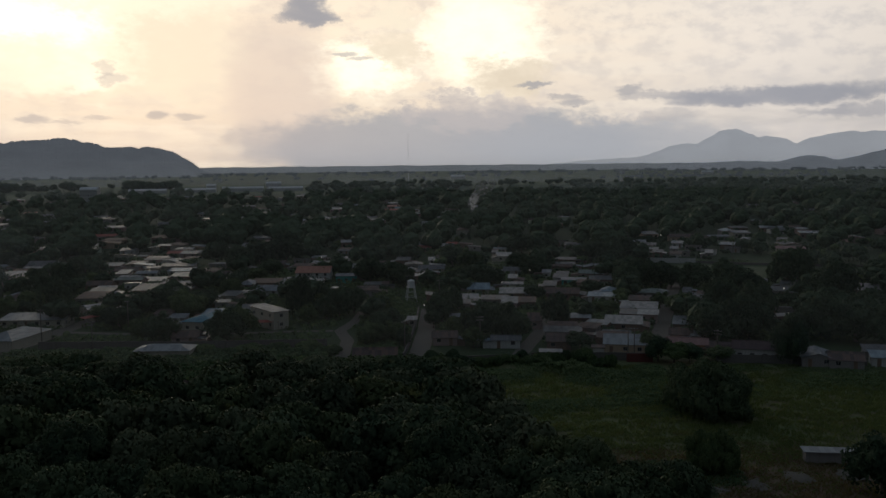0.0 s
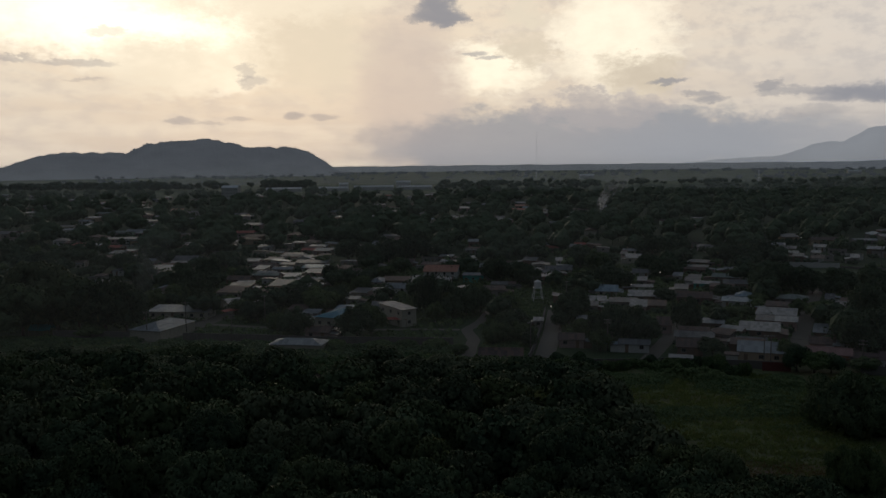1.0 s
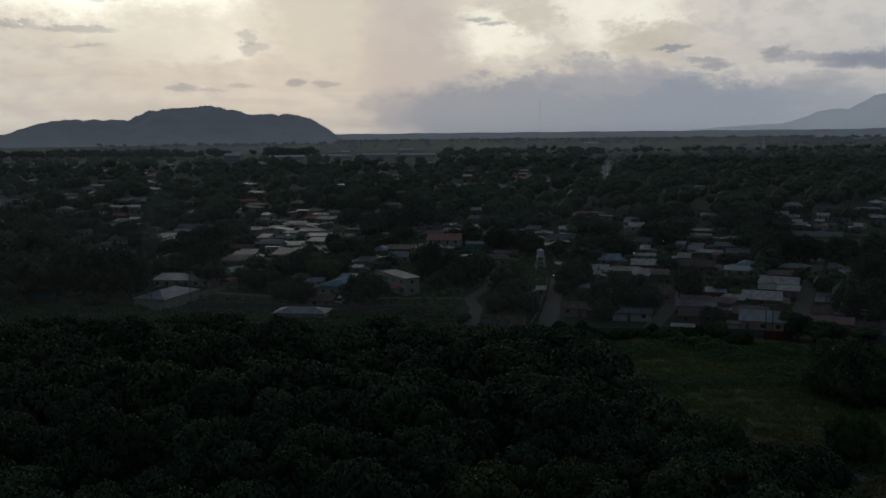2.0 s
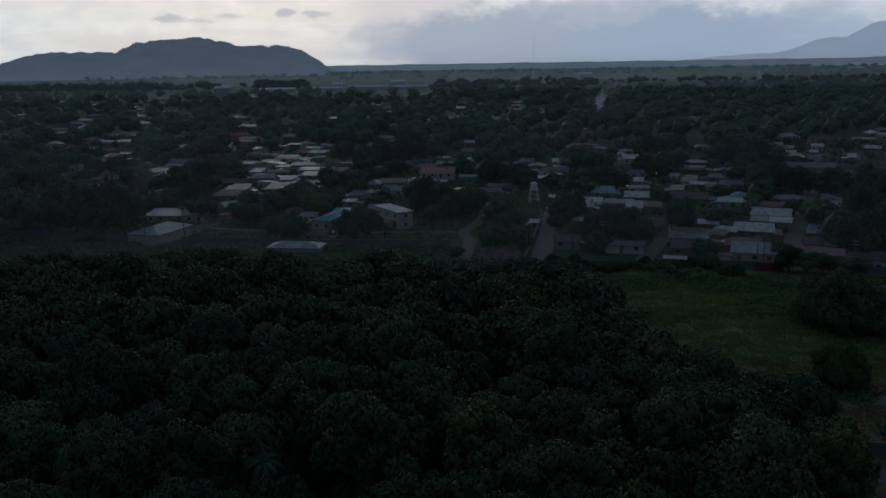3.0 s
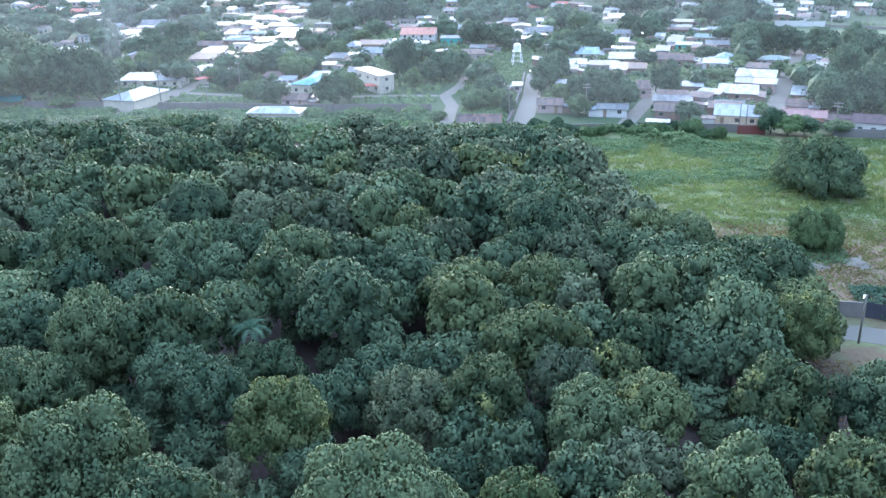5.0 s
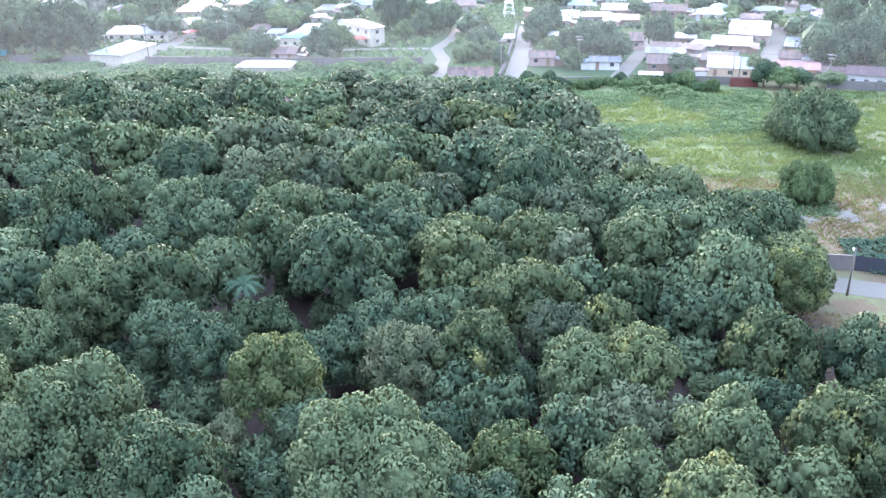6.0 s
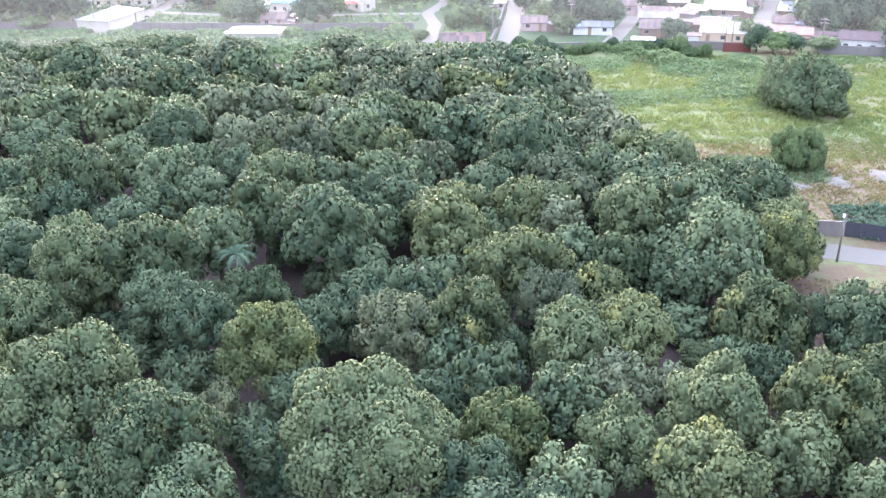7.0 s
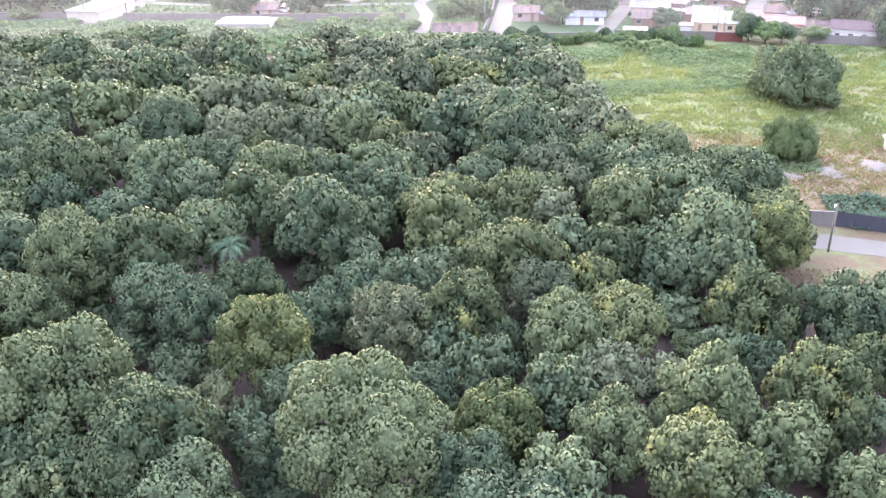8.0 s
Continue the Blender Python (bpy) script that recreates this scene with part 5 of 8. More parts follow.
house(-186.7, 375.1, 0, 12.4, 7.1, 2.6, "gable", 0.6, "grey", "cream")
house(-185.7, 383.0, 0, 10.9, 7.1, 2.8, "gable", 0.7, "rust", "pink")
house(-202.6, 406.6, 0, 6.3, 8.8, 2.6, "mono", 0.9, "grey", "pink")
house(-189.5, 404.1, 0, 12.8, 10.2, 2.6, "gable", 1.8, "grey", "white")
house(-204.8, 445.7, 0, 14.6, 5.6, 2.6, "mono", 0.5, "grey", "cream")
house(-205.1, 452.1, 0, 14.2, 5.6, 2.8, "mono", 0.5, "zinc", "cream")
house(-220.4, 471.5, 0, 12.3, 7.0, 2.6, "gable", 0.8, "rust", "block")
house(-220.1, 479.2, 0, 11.8, 7.0, 2.8, "mono", 0.9, "zinc", "block")
house(-202.5, 456.5, 0, 9.0, 8.8, 2.6, "mono", 0.9, "grey", "block")
house(-239.4, 412.1, 0, 14.4, 9.0, 2.3, "mono", 0.9, "rust", "teal")
house(-222.9, 404.7, 0, 8.1, 8.8, 2.6, "mono", 0.9, "zinc", "white")
house(-262.2, 467.2, 0, 6.9, 6.5, 2.3, "gable", 1.2, "red", "cream")
house(-201.4, 363.9, 0, 7.8, 7.8, 2.6, "hip", 1.2, "grey", "white")
house(-200.7, 344.6, 0, 4.3, 4.0, 2.6, "mono", 0.4, "rust", "block")
house(-268.3, 407.9, 0, 11.5, 6.2, 2.6, "mono", 0.6, "grey", "block")
house(-258.2, 410.0, 0, 11.5, 6.5, 2.6, "mono", 0.7, "zinc", "block")
house(-251.3, 383.8, 0, 7.3, 4.8, 2.6, "mono", 0.5, "grey", "block")
house(-171.9, 356.6, 0, 16.6, 6.2, 2.6, "mono", 0.6, "grey", "pink")
# the blocks between the lane and the hall
house(-141.8, 457.0, 0, 9.3, 7.1, 2.3, "gable", 0.9, "red", "cream")
house(-142.6, 464.9, 0, 9.3, 7.1, 2.4, "gable", 0.9, "rust", "block")
house(-142.5, 472.9, 0, 9.4, 7.1, 2.6, "mono", 0.6, "zinc", "block")
house(-142.7, 426.3, 0, 10.8, 6.0, 2.3, "gable", 0.5, "grey", "pink")
house(-143.0, 433.1, 0, 12.1, 6.0, 2.4, "mono", 0.5, "grey", "pink")
house(-133.9, 419.0, 0, 6.5, 5.8, 2.3, "end", 1.0, "white", "white")
house(-116.5, 380.6, 0, 11.0, 6.5, 2.3, "mono", 0.7, "blue", "white")
house(-110.4, 362.1, 0, 9.2, 8.2, 2.3, "mono", 0.8, "zinc", "pink")
house(-122.9, 396.4, 0, 15.0, 7.0, 2.6, "mono", 0.7, "grey", "block")
house(-111.6, 320.5, 0, 9.5, 10.5, 2.6, "mono", 1.1, "grey", "peach")
house(-104.6, 329.2, 0, 9.5, 7.0, 2.6, "mono", 0.7, "grey", "cream")
house(-104.9, 337.0, 0, 11.7, 7.0, 2.8, "gable", 0.7, "zinc", "cream")
house(-105.1, 318.3, 0, 6.1, 6.8, 2.3, "mono", 0.7, "zinc", "mint")
house(-111.9, 326.2, 0, 5.6, 3.5, 2.6, "mono", 0.4, "zinc", "peach")
house(-128.9, 351.3, 0, 11.3, 5.3, 2.6, "gable", 0.7, "green", "pink")
house(-130.3, 357.4, 0, 8.6, 5.3, 2.8, "gable", 0.6, "zinc", "pink")
house(-142.0, 384.8, 0, 10.3, 7.2, 2.3, "gable", 1.3, "rust", "pink")
house(-115.4, 307.4, 0, 10.0, 3.2, 2.3, "mono", 0.3, "rust", "peach")
house(-111.1, 298.5, 0, 9.1, 3.0, 2.3, "mono", 0.3, "zinc", "block")
house(-96.1, 362.0, 0, 10.1, 9.8, 2.3, "gable", 1.7, "rust", "white")
house(-98.2, 353.4, 0, 5.1, 6.0, 2.3, "mono", 0.6, "blue", "white")
house(-77.3, 335.9, 0, 5.4, 9.0, 2.3, "hip", 1.4, "zinc", "pink")
house(-70.7, 340.5, 0, 10.7, 7.5, 2.3, "mono", 0.8, "rust", "brown")
house(-63.0, 343.7, 0, 4.3, 7.5, 2.3, "mono", 0.8, "zinc", "white")
house(-65.7, 320.1, 0, 8.3, 8.2, 2.3, "gable", 1.5, "zinc", "white")
house(-73.2, 313.2, 0, 5.6, 5.0, 2.3, "mono", 0.5, "zinc", "brown")
house(-54.5, 357.0, 0, 13.9, 11.8, 4.1, "gable", 2.0, "orange", "white", storeys=2, label="white two-storey house under a bright orange roof")
house(-72.9, 252.3, -14, 9.5, 14.9, 3.2, "hip", 1.4, "turquoise", "cream", label="cream house under a turquoise hip roof")
house(-73.1, 267.5, 0, 4.8, 7.2, 2.6, "mono", 0.7, "blue", "cream")
house(-76.8, 291.9, 0, 6.6, 3.8, 2.5, "mono", 0.4, "zinc", "white")
house(-88.7, 269.1, 0, 5.1, 6.0, 2.6, "mono", 0.6, "rust", "block")
house(-81.9, 262.3, 0, 4.7, 5.0, 2.6, "mono", 0.5, "zinc", "block")
house(-76.7, 253.8, 0, 4.5, 3.0, 2.3, "mono", 0.3, "zinc", "cream")
house(-71.4, 234.5, 0, 6.9, 6.8, 2.3, "gable", 1.2, "rust", "pink")
house(-67.8, 237.9, 0, 2.6, 2.8, 2.3, "mono", 0.3, "grey", "brown")
house(-72.1, 217.6, 0, 13.9, 6.8, 2.3, "hip", 1.1, "white", "cream", openings=False, label="cream shed under a broad pale metal roof")
house(-59.2, 263.5, 8, 6.4, 5.3, 4.1, "gable", 0.7, "zinc", "cream")
house(-60.4, 269.5, 8, 5.6, 5.3, 4.3, "gable", 0.9, "grey", "block")
house(-48.8, 256.4, 43, 5.1, 13.4, 5.4, "mono", 0.5, "zinc", "cream", storeys=2, label="narrow white two-storey house with a sloping pale roof")
# the blocks along the paved street
house(-40.2, 353.2, 0, 8.7, 4.8, 3.0, "mono", 0.5, "zinc", "teal", label="teal painted house with a weathered zinc roof")
house(-27.8, 331.7, 0, 5.8, 5.2, 2.3, "mono", 0.5, "grey", "brown")
house(-23.1, 333.2, 0, 2.5, 4.5, 2.3, "mono", 0.5, "rust", "white")
house(-9.9, 256.9, 0, 2.5, 4.2, 2.3, "mono", 0.4, "zinc", "block")
house(-0.1, 230.7, 0, 6.5, 6.5, 2.3, "gable", 1.2, "rust", "pink")
house(3.0, 259.3, -1, 2.6, 4.2, 2.6, "mono", 0.4, "zinc", "block")
house(16.0, 226.5, -4, 7.5, 4.5, 2.3, "gable", 0.9, "grey", "white", label="white bungalow with a weathered zinc roof")
house(-17.2, 208.2, 2, 10.4, 7.8, 2.4, "gable", 1.4, "rust", "red")
house(-15.3, 201.8, 2, 9.9, 3.8, 2.4, "mono", 0.4, "grey", "block")
house(12.5, 318.2, -3, 7.7, 9.8, 2.3, "gable", 1.7, "blue", "cream")
house(7.8, 295.9, -2, 7.2, 6.5, 2.3, "mono", 0.7, "zinc", "cream")
house(6.2, 284.1, -2, 4.2, 5.5, 2.6, "mono", 0.6, "grey", "block")
house(16.9, 292.0, -4, 8.9, 5.8, 2.6, "mono", 0.6, "grey", "block")
house(21.2, 283.4, -6, 4.9, 9.0, 2.6, "mono", 0.9, "zinc", "pink")
house(24.1, 306.9, -6, 9.0, 8.5, 2.3, "mono", 0.9, "zinc", "brown")
house(-5.7, 379.4, 0, 11.1, 8.0, 2.3, "gable", 1.4, "grey", "cream")
house(-6.0, 413.7, 0, 2.7, 7.2, 2.3, "mono", 0.7, "white", "white")
house(-10.6, 474.0, 0, 6.9, 5.9, 2.3, "mono", 0.7, "red", "pink")
house(-11.2, 480.6, 0, 6.7, 5.9, 2.5, "gable", 0.8, "grey", "cream")
house(-10.7, 487.3, 0, 8.3, 5.9, 2.6, "mono", 0.9, "zinc", "cream")
house(-47.9, 461.6, 0, 17.2, 5.1, 2.3, "gable", 0.6, "grey", "block")
house(-48.7, 467.5, 0, 15.3, 5.1, 2.4, "mono", 0.5, "rust", "cream")
house(-48.2, 417.0, 0, 3.9, 8.8, 2.3, "mono", 0.9, "white", "white")
house(-53.7, 401.8, 0, 7.7, 7.0, 2.3, "mono", 0.7, "grey", "pink")
house(29.3, 423.7, -8, 6.4, 5.5, 2.6, "mono", 0.5, "zinc", "cream")
house(29.5, 429.9, -8, 7.1, 5.5, 2.8, "mono", 0.7, "zinc", "block")
house(29.1, 371.8, -8, 7.2, 6.5, 2.3, "gable", 1.2, "grey", "white")
house(27.1, 344.8, -7, 3.2, 7.2, 2.6, "mono", 0.7, "zinc", "block")
house(27.1, 285.6, -7, 5.6, 7.0, 2.6, "mono", 0.7, "rust", "brown")
house(26.3, 252.2, -7, 4.1, 9.2, 2.6, "gable", 1.6, "rust", "pink")
house(-59.9, 404.1, 0, 3.8, 7.0, 2.3, "mono", 0.7, "zinc", "cream")
house(25.8, 443.0, -7, 2.7, 5.0, 2.6, "mono", 0.6, "grey", "block")
house(26.4, 448.7, -7, 2.7, 5.0, 2.8, "mono", 0.5, "rust", "cream")
# the blocks behind the meadow
house(95.7, 515.7, -8, 27.2, 14.5, 3.4, "gable", 2.5, "maroon", "white", label="long white building under a dark red roof")
house(69.7, 481.7, -17, 5.9, 7.5, 2.3, "mono", 0.8, "grey", "block")
house(58.7, 410.1, -15, 11.6, 6.0, 2.3, "mono", 0.6, "grey", "brown")
house(51.8, 381.9, -13, 9.0, 4.8, 2.6, "gable", 0.7, "rust", "brown")
house(53.7, 387.2, -13, 8.9, 4.8, 2.8, "mono", 0.6, "grey", "pink")
house(42.5, 360.8, -11, 3.3, 6.0, 2.6, "mono", 0.6, "zinc", "white")
house(46.1, 344.8, -12, 5.1, 6.0, 2.6, "mono", 0.9, "grey", "white")
house(47.8, 351.4, -12, 4.6, 6.0, 2.8, "mono", 0.8, "grey", "block")
house(50.6, 339.4, -13, 9.1, 4.5, 2.3, "mono", 0.5, "zinc", "teal")
house(39.3, 323.2, -10, 4.4, 7.5, 2.6, "mono", 0.8, "grey", "block")
house(60.7, 357.4, -16, 10.1, 6.2, 2.6, "gable", 1.1, "green", "pink")
house(41.4, 304.1, -11, 11.5, 8.2, 2.6, "gable", 1.5, "rust", "brown")
house(46.2, 309.1, -12, 2.5, 4.0, 2.6, "mono", 0.4, "white", "block")
house(54.8, 298.0, -14, 10.2, 6.0, 2.3, "mono", 0.6, "blue", "white")
house(58.3, 308.0, -15, 5.1, 7.5, 2.6, "hip", 1.2, "blue", "white")
house(64.9, 287.6, -17, 6.8, 6.2, 2.6, "mono", 0.6, "rust", "brown")
house(61.0, 271.3, -16, 11.0, 8.5, 2.6, "mono", 0.9, "zinc", "block")
house(56.0, 261.9, -15, 4.9, 5.5, 2.6, "mono", 0.6, "grey", "brown")
house(61.4, 260.3, -16, 5.6, 5.5, 2.6, "mono", 0.6, "white", "pink")
house(73.6, 303.4, -17, 8.8, 7.2, 2.6, "hip", 1.1, "green", "block")
house(39.8, 256.1, -10, 6.6, 5.2, 2.6, "mono", 0.5, "white", "brown")
house(32.2, 235.0, -8, 9.8, 4.6, 2.6, "mono", 0.7, "grey", "block")
house(33.0, 240.4, -8, 7.4, 4.6, 2.8, "mono", 0.8, "rust", "pink")
house(39.8, 240.2, -28, 4.8, 4.7, 2.6, "mono", 0.7, "rust", "block")
house(42.9, 244.8, -28, 6.1, 4.7, 2.8, "mono", 0.5, "zinc", "brown")
house(51.3, 247.3, -13, 10.3, 9.0, 2.3, "mono", 0.9, "zinc", "brown")
house(44.2, 226.5, -12, 7.8, 4.6, 2.6, "mono", 0.8, "rust", "brown")
house(46.2, 231.5, -12, 7.1, 4.6, 2.8, "gable", 0.5, "grey", "brown")
house(45.8, 218.0, -12, 10.6, 9.8, 2.7, "gable", 1.7, "white", "peach", label="peach and mint bungalow under a pale metal roof")
house(29.7, 223.9, -8, 6.2, 7.8, 2.4, "gable", 1.4, "rust", "brown")
house(38.5, 215.7, -10, 2.7, 3.2, 2.3, "flat", 0.0, "rust", "white", openings=False)
house(25.8, 210.1, -7, 5.0, 2.5, 2.6, "mono", 0.2, "zinc", "block", openings=False)
house(68.3, 245.5, -17, 6.0, 9.0, 2.3, "mono", 0.9, "zinc", "brown")
house(63.1, 229.9, -16, 5.7, 6.8, 2.6, "gable", 1.2, "rust", "pink")
house(66.8, 227.3, -17, 2.8, 5.0, 2.6, "mono", 0.5, "zinc", "block")
house(61.3, 217.5, -16, 9.9, 6.2, 2.7, "gable", 1.1, "pink", "orange", label="orange house under a faded pink roof")
house(69.7, 214.7, -17, 8.1, 5.0, 2.3, "mono", 0.3, "rust", "block")
house(82.6, 273.8, -17, 4.4, 6.5, 2.6, "gable", 1.2, "zinc", "block")
house(86.4, 289.1, -17, 5.9, 6.5, 2.6, "mono", 0.5, "grey", "block")
house(89.2, 295.8, -17, 4.4, 6.5, 2.8, "mono", 0.5, "rust", "pink")
house(85.4, 303.7, -17, 2.4, 4.6, 2.6, "gable", 0.7, "grey", "cream")
house(86.9, 308.8, -17, 2.5, 4.6, 2.8, "gable", 0.6, "grey", "pink")
house(113.6, 425.8, -17, 5.5, 7.5, 2.6, "mono", 0.8, "rust", "white")
house(119.9, 452.1, -17, 4.2, 5.5, 2.6, "mono", 0.6, "zinc", "block")
house(129.6, 481.5, -17, 5.7, 7.5, 2.6, "mono", 0.8, "zinc", "white")
house(131.6, 429.9, -17, 3.4, 8.8, 2.6, "mono", 0.9, "zinc", "block")
house(107.3, 435.3, -17, 4.6, 7.8, 2.6, "mono", 0.8, "grey", "brown")
house(76.4, 209.0, -17, 11.5, 7.0, 3.1, "gable", 1.3, "maroon", "white", label="white house with a columned porch under a maroon roof")
house(88.1, 202.2, -17, 7.2, 9.0, 2.3, "end", 1.1, "zinc", "block")
house(93.7, 199.6, -17, 7.4, 7.5, 2.3, "gable", 1.3, "rust", "block")
house(103.8, 201.3, -17, 6.2, 5.1, 2.3, "mono", 0.7, "blue", "white")
house(104.9, 207.1, -17, 6.3, 5.1, 2.4, "mono", 0.8, "grey", "block")
house(153.0, 306.4, -17, 7.0, 8.5, 2.6, "mono", 0.9, "grey", "block")
house(179.5, 447.8, -17, 14.0, 7.5, 2.3, "mono", 0.8, "pink", "cream")
house(118.0, 304.8, -17, 6.4, 6.8, 2.6, "mono", 0.7, "grey", "block")
house(-153.2, 306.8, 0, 10.1, 9.0, 2.6, "hip", 1.4, "zinc", "white")
house(-182.6, 368.8, 0, 14.4, 8.5, 2.6, "mono", 0.9, "zinc", "block")
house(-212.2, 407.5, 0, 16.1, 10.0, 2.6, "mono", 1.0, "grey", "block")


def porch(x, y, turn, w, depth, columns):
    """An open porch: slab, parapet, columns."""
    t = thing("porch", pose(x, y, 0, 0, 0, turn), "white columned porch with a low parapet", "porch")
    bm = bmesh.new()
    add_box(bm, -w / 2, w / 2, -depth, -0.02, 0.0, 0.25)
    part("floor_slab", bm_mesh("floor_slab", bm, PAVING), t)
    bm = bmesh.new()
    add_box(bm, -w / 2, -0.6, -depth, -depth + 0.15, 0.25, 1.1)
    add_box(bm, 0.6, w / 2, -depth, -depth + 0.15, 0.25, 1.1)
    part("parapet", bm_mesh("parapet", bm, WALLS["white"]), t)
    bm = bmesh.new()
    add_box(bm, -0.14, 0.14, -0.14, 0.14, 0.25, 2.55)
    add_box(bm, -0.19, 0.19, -0.19, 0.19, 2.4, 2.55)
    me = bm_mesh("column", bm, WALLS["white"])
    for i in range(columns):
        part("column", me, t, "", Matrix.Translation((-w / 2 + 0.2 + (w - 0.4) * i / (columns - 1), -depth + 0.08, 0)))
    bm = bmesh.new()
    add_slab(bm, [(-w / 2 - 0.3, -depth - 0.3, 2.62), (w / 2 + 0.3, -depth - 0.3, 2.62), (w / 2 + 0.3, 0.0, 3.0), (-w / 2 - 0.3, 0.0, 3.0)], 0.07)
    part("roof", bm_mesh("roof", bm, ROOFS["maroon"]), t)
    return t


porch(75.3, 217.6, -8, 11.5, 2.6, 5)


def awning(x, y, z, turn, w, depth, colour, label):
    t = thing("awning", pose(x, y, 0, 0, 0, turn), label, "awning")
    bm = bmesh.new()
    add_slab(bm, [(-w / 2, -depth, z - 0.35), (w / 2, -depth, z - 0.35), (w / 2, 0, z), (-w / 2, 0, z)], 0.05)
    part("canopy", bm_mesh("canopy", bm, colour), t)
    bm = bmesh.new()
    add_tube(bm, [(0, 0, -0.1), (0, 0, z * 0.5), (0, 0, z - 0.4)], [0.05] * 3, 6)
    me = bm_mesh("post", bm, POLE_WOOD)
    for sx in (-1, 1):
        part("post", me, t, "", Matrix.Translation((sx * (w / 2 - 0.15), -depth + 0.1, 0)))
    return t


awning(-110.5, 266.5, 2.9, 60, 6.5, 2.2, CLOTH["red"], "red awning on posts along the cream building")
awning(-53.0, 257.5, 2.7, 3, 7.0, 2.4, ROOFS["red"], "red sheet awning before the two-storey house")
awning(10.6, 229.2, 2.4, -3, 4.2, 1.8, ROOFS["blue"], "light blue sheet awning before the white bungalow")


def tarpaulin(x, y):
    bm = bmesh.new()
    bmesh.ops.create_grid(bm, x_segments=14, y_segments=10, size=0.5)
    for v in bm.verts:
        v.co = Vector((v.co.x * 6.5, v.co.y * 4.0, 3.4 - 1.6 * (v.co.y * 2) ** 2 + 0.25 * noise.noise((v.co.x * 3, v.co.y * 3, 4))))
    t = thing("tarpaulin_shelter", pose(x, y, 0, 0, 0, 8), "teal tarpaulin draped over a pole shelter", "shelter")
    part("tarpaulin", bm_mesh("tarpaulin", bm, CLOTH["teal"], True), t)
    bm = bmesh.new()
    add_tube(bm, [(0, 0, -0.2), (0, 0, 1.0), (0, 0, 1.9)], [0.07] * 3, 6)
    me = bm_mesh("post", bm, POLE_WOOD)
    for px, py in ((-3.1, -1.9), (3.1, -1.9), (-3.1, 1.9), (3.1, 1.9)):
        part("post", me, t, "", Matrix.Translation((px, py, 0)))


tarpaulin(-155.0, 233.5)


def water_tower(x, y):
    t = thing("water_tower", pose(x, y, 0, 0, 0, 12), "white round water tank on a tall braced steel stand", "water tower")
    top, half, foot = 5.2, 1.1, 1.9
    for sx, sy in ((-1, -1), (1, -1), (1, 1), (-1, 1)):
        bm = bmesh.new()
        add_tube(bm, [(sx * foot, sy * foot, -0.1), (sx * (foot + half) / 2, sy * (foot + half) / 2, top / 2), (sx * half, sy * half, top)], [0.13, 0.12, 0.11], 6)
        part("leg", bm_mesh("leg", bm, TANK_WHITE), t)
    for z in (1.8, 3.6):
        w = foot + (half - foot) * z / top
        for a, b in (((-w, -w), (w, -w)), ((w, -w), (w, w)), ((w, w), (-w, w)), ((-w, w), (-w, -w))):
            bm = bmesh.new()
            add_tube(bm, [(*a, z), ((a[0] + b[0]) / 2, (a[1] + b[1]) / 2, z), (*b, z)], [0.06] * 3, 5)
            part("brace", bm_mesh("brace", bm, TANK_WHITE), t)
    bm = bmesh.new()
    add_box(bm, -1.5, 1.5, -1.5, 1.5, top, top + 0.15)
    part("platform", bm_mesh("platform", bm, TANK_WHITE), t)
    bm = bmesh.new()
    bmesh.ops.create_cone(bm, cap_ends=True, segments=20, radius1=1.3, radius2=1.3, depth=2.2, matrix=Matrix.Translation((0, 0, top + 1.25)))
    bmesh.ops.create_cone(bm, cap_ends=True, segments=20, radius1=1.3, radius2=0.3, depth=0.45, matrix=Matrix.Translation((0, 0, top + 2.575)))
    tank = part("tank", bm_mesh("tank", bm, TANK_WHITE), t)
    bm = bmesh.new()
    for sx, sy in ((-1, -1), (1, -1), (1, 1), (-1, 1)):
        add_tube(bm, [(sx * 1.4, sy * 1.4, top + 0.1), (sx * 1.4, sy * 1.4, top + 2), (sx * 1.4, sy * 1.4, top + 3.9)], [0.05] * 3, 5)
    add_box(bm, -1.45, 1.45, -1.45, -1.37, top + 3.8, top + 3.9)
    add_box(bm, -1.45, 1.45, 1.37, 1.45, top + 3.8, top + 3.9)
    add_box(bm, -1.45, -1.37, -1.36, 1.36, top + 3.8, top + 3.9)
    add_box(bm, 1.37, 1.45, -1.36, 1.36, top + 3.8, top + 3.9)
    part("top_frame", bm_mesh("top_frame", bm, DARK_METAL), t)
    return t


water_tower(-11.9, 304.7)

POLES = [(46.0, 215.8, 7.5), (47.6, 215.9, 7.5), (9.3, 228.4, 8.5), (-25.9, 282.3, 9.0), (-10.5, 222.4, 8.5), (-94.4, 229.3, 8.0), (-113.0, 240.2, 9.5), (-94.8, 257.1, 9.0), (-91.1, 292.5, 8.0), (-119.6, 229.0, 8.5), (-33.6, 283.1, 9.0), (68.0, 214.2, 7.0), (-1.8, 296.0, 9.0), (110.4, 424.2, 13.0), (134.9, 404.4, 9.0)]
for i, (x, y, h) in enumerate(POLES):
    utility_pole(x, y, h, 1 + (i % 3 == 2), False, (i * 37) % 50 - 25)
utility_pole(38.9, 101.6, 6.6, 0, True, 170, "grey leaning street pole with a small lit lamp")
for a, b in ((0, 2), (2, 4), (4, 3), (3, 10), (5, 9), (9, 6), (6, 7), (7, 8), (1, 11)):
    A, B = POLES[a], POLES[b]
    wire("cable", (A[0], A[1], A[2] - 0.2), (B[0], B[1], B[2] - 0.2), 0.7)
wire("cable", (38.9, 101.6, 6.3), (62, 98, 6.6), 0.5)

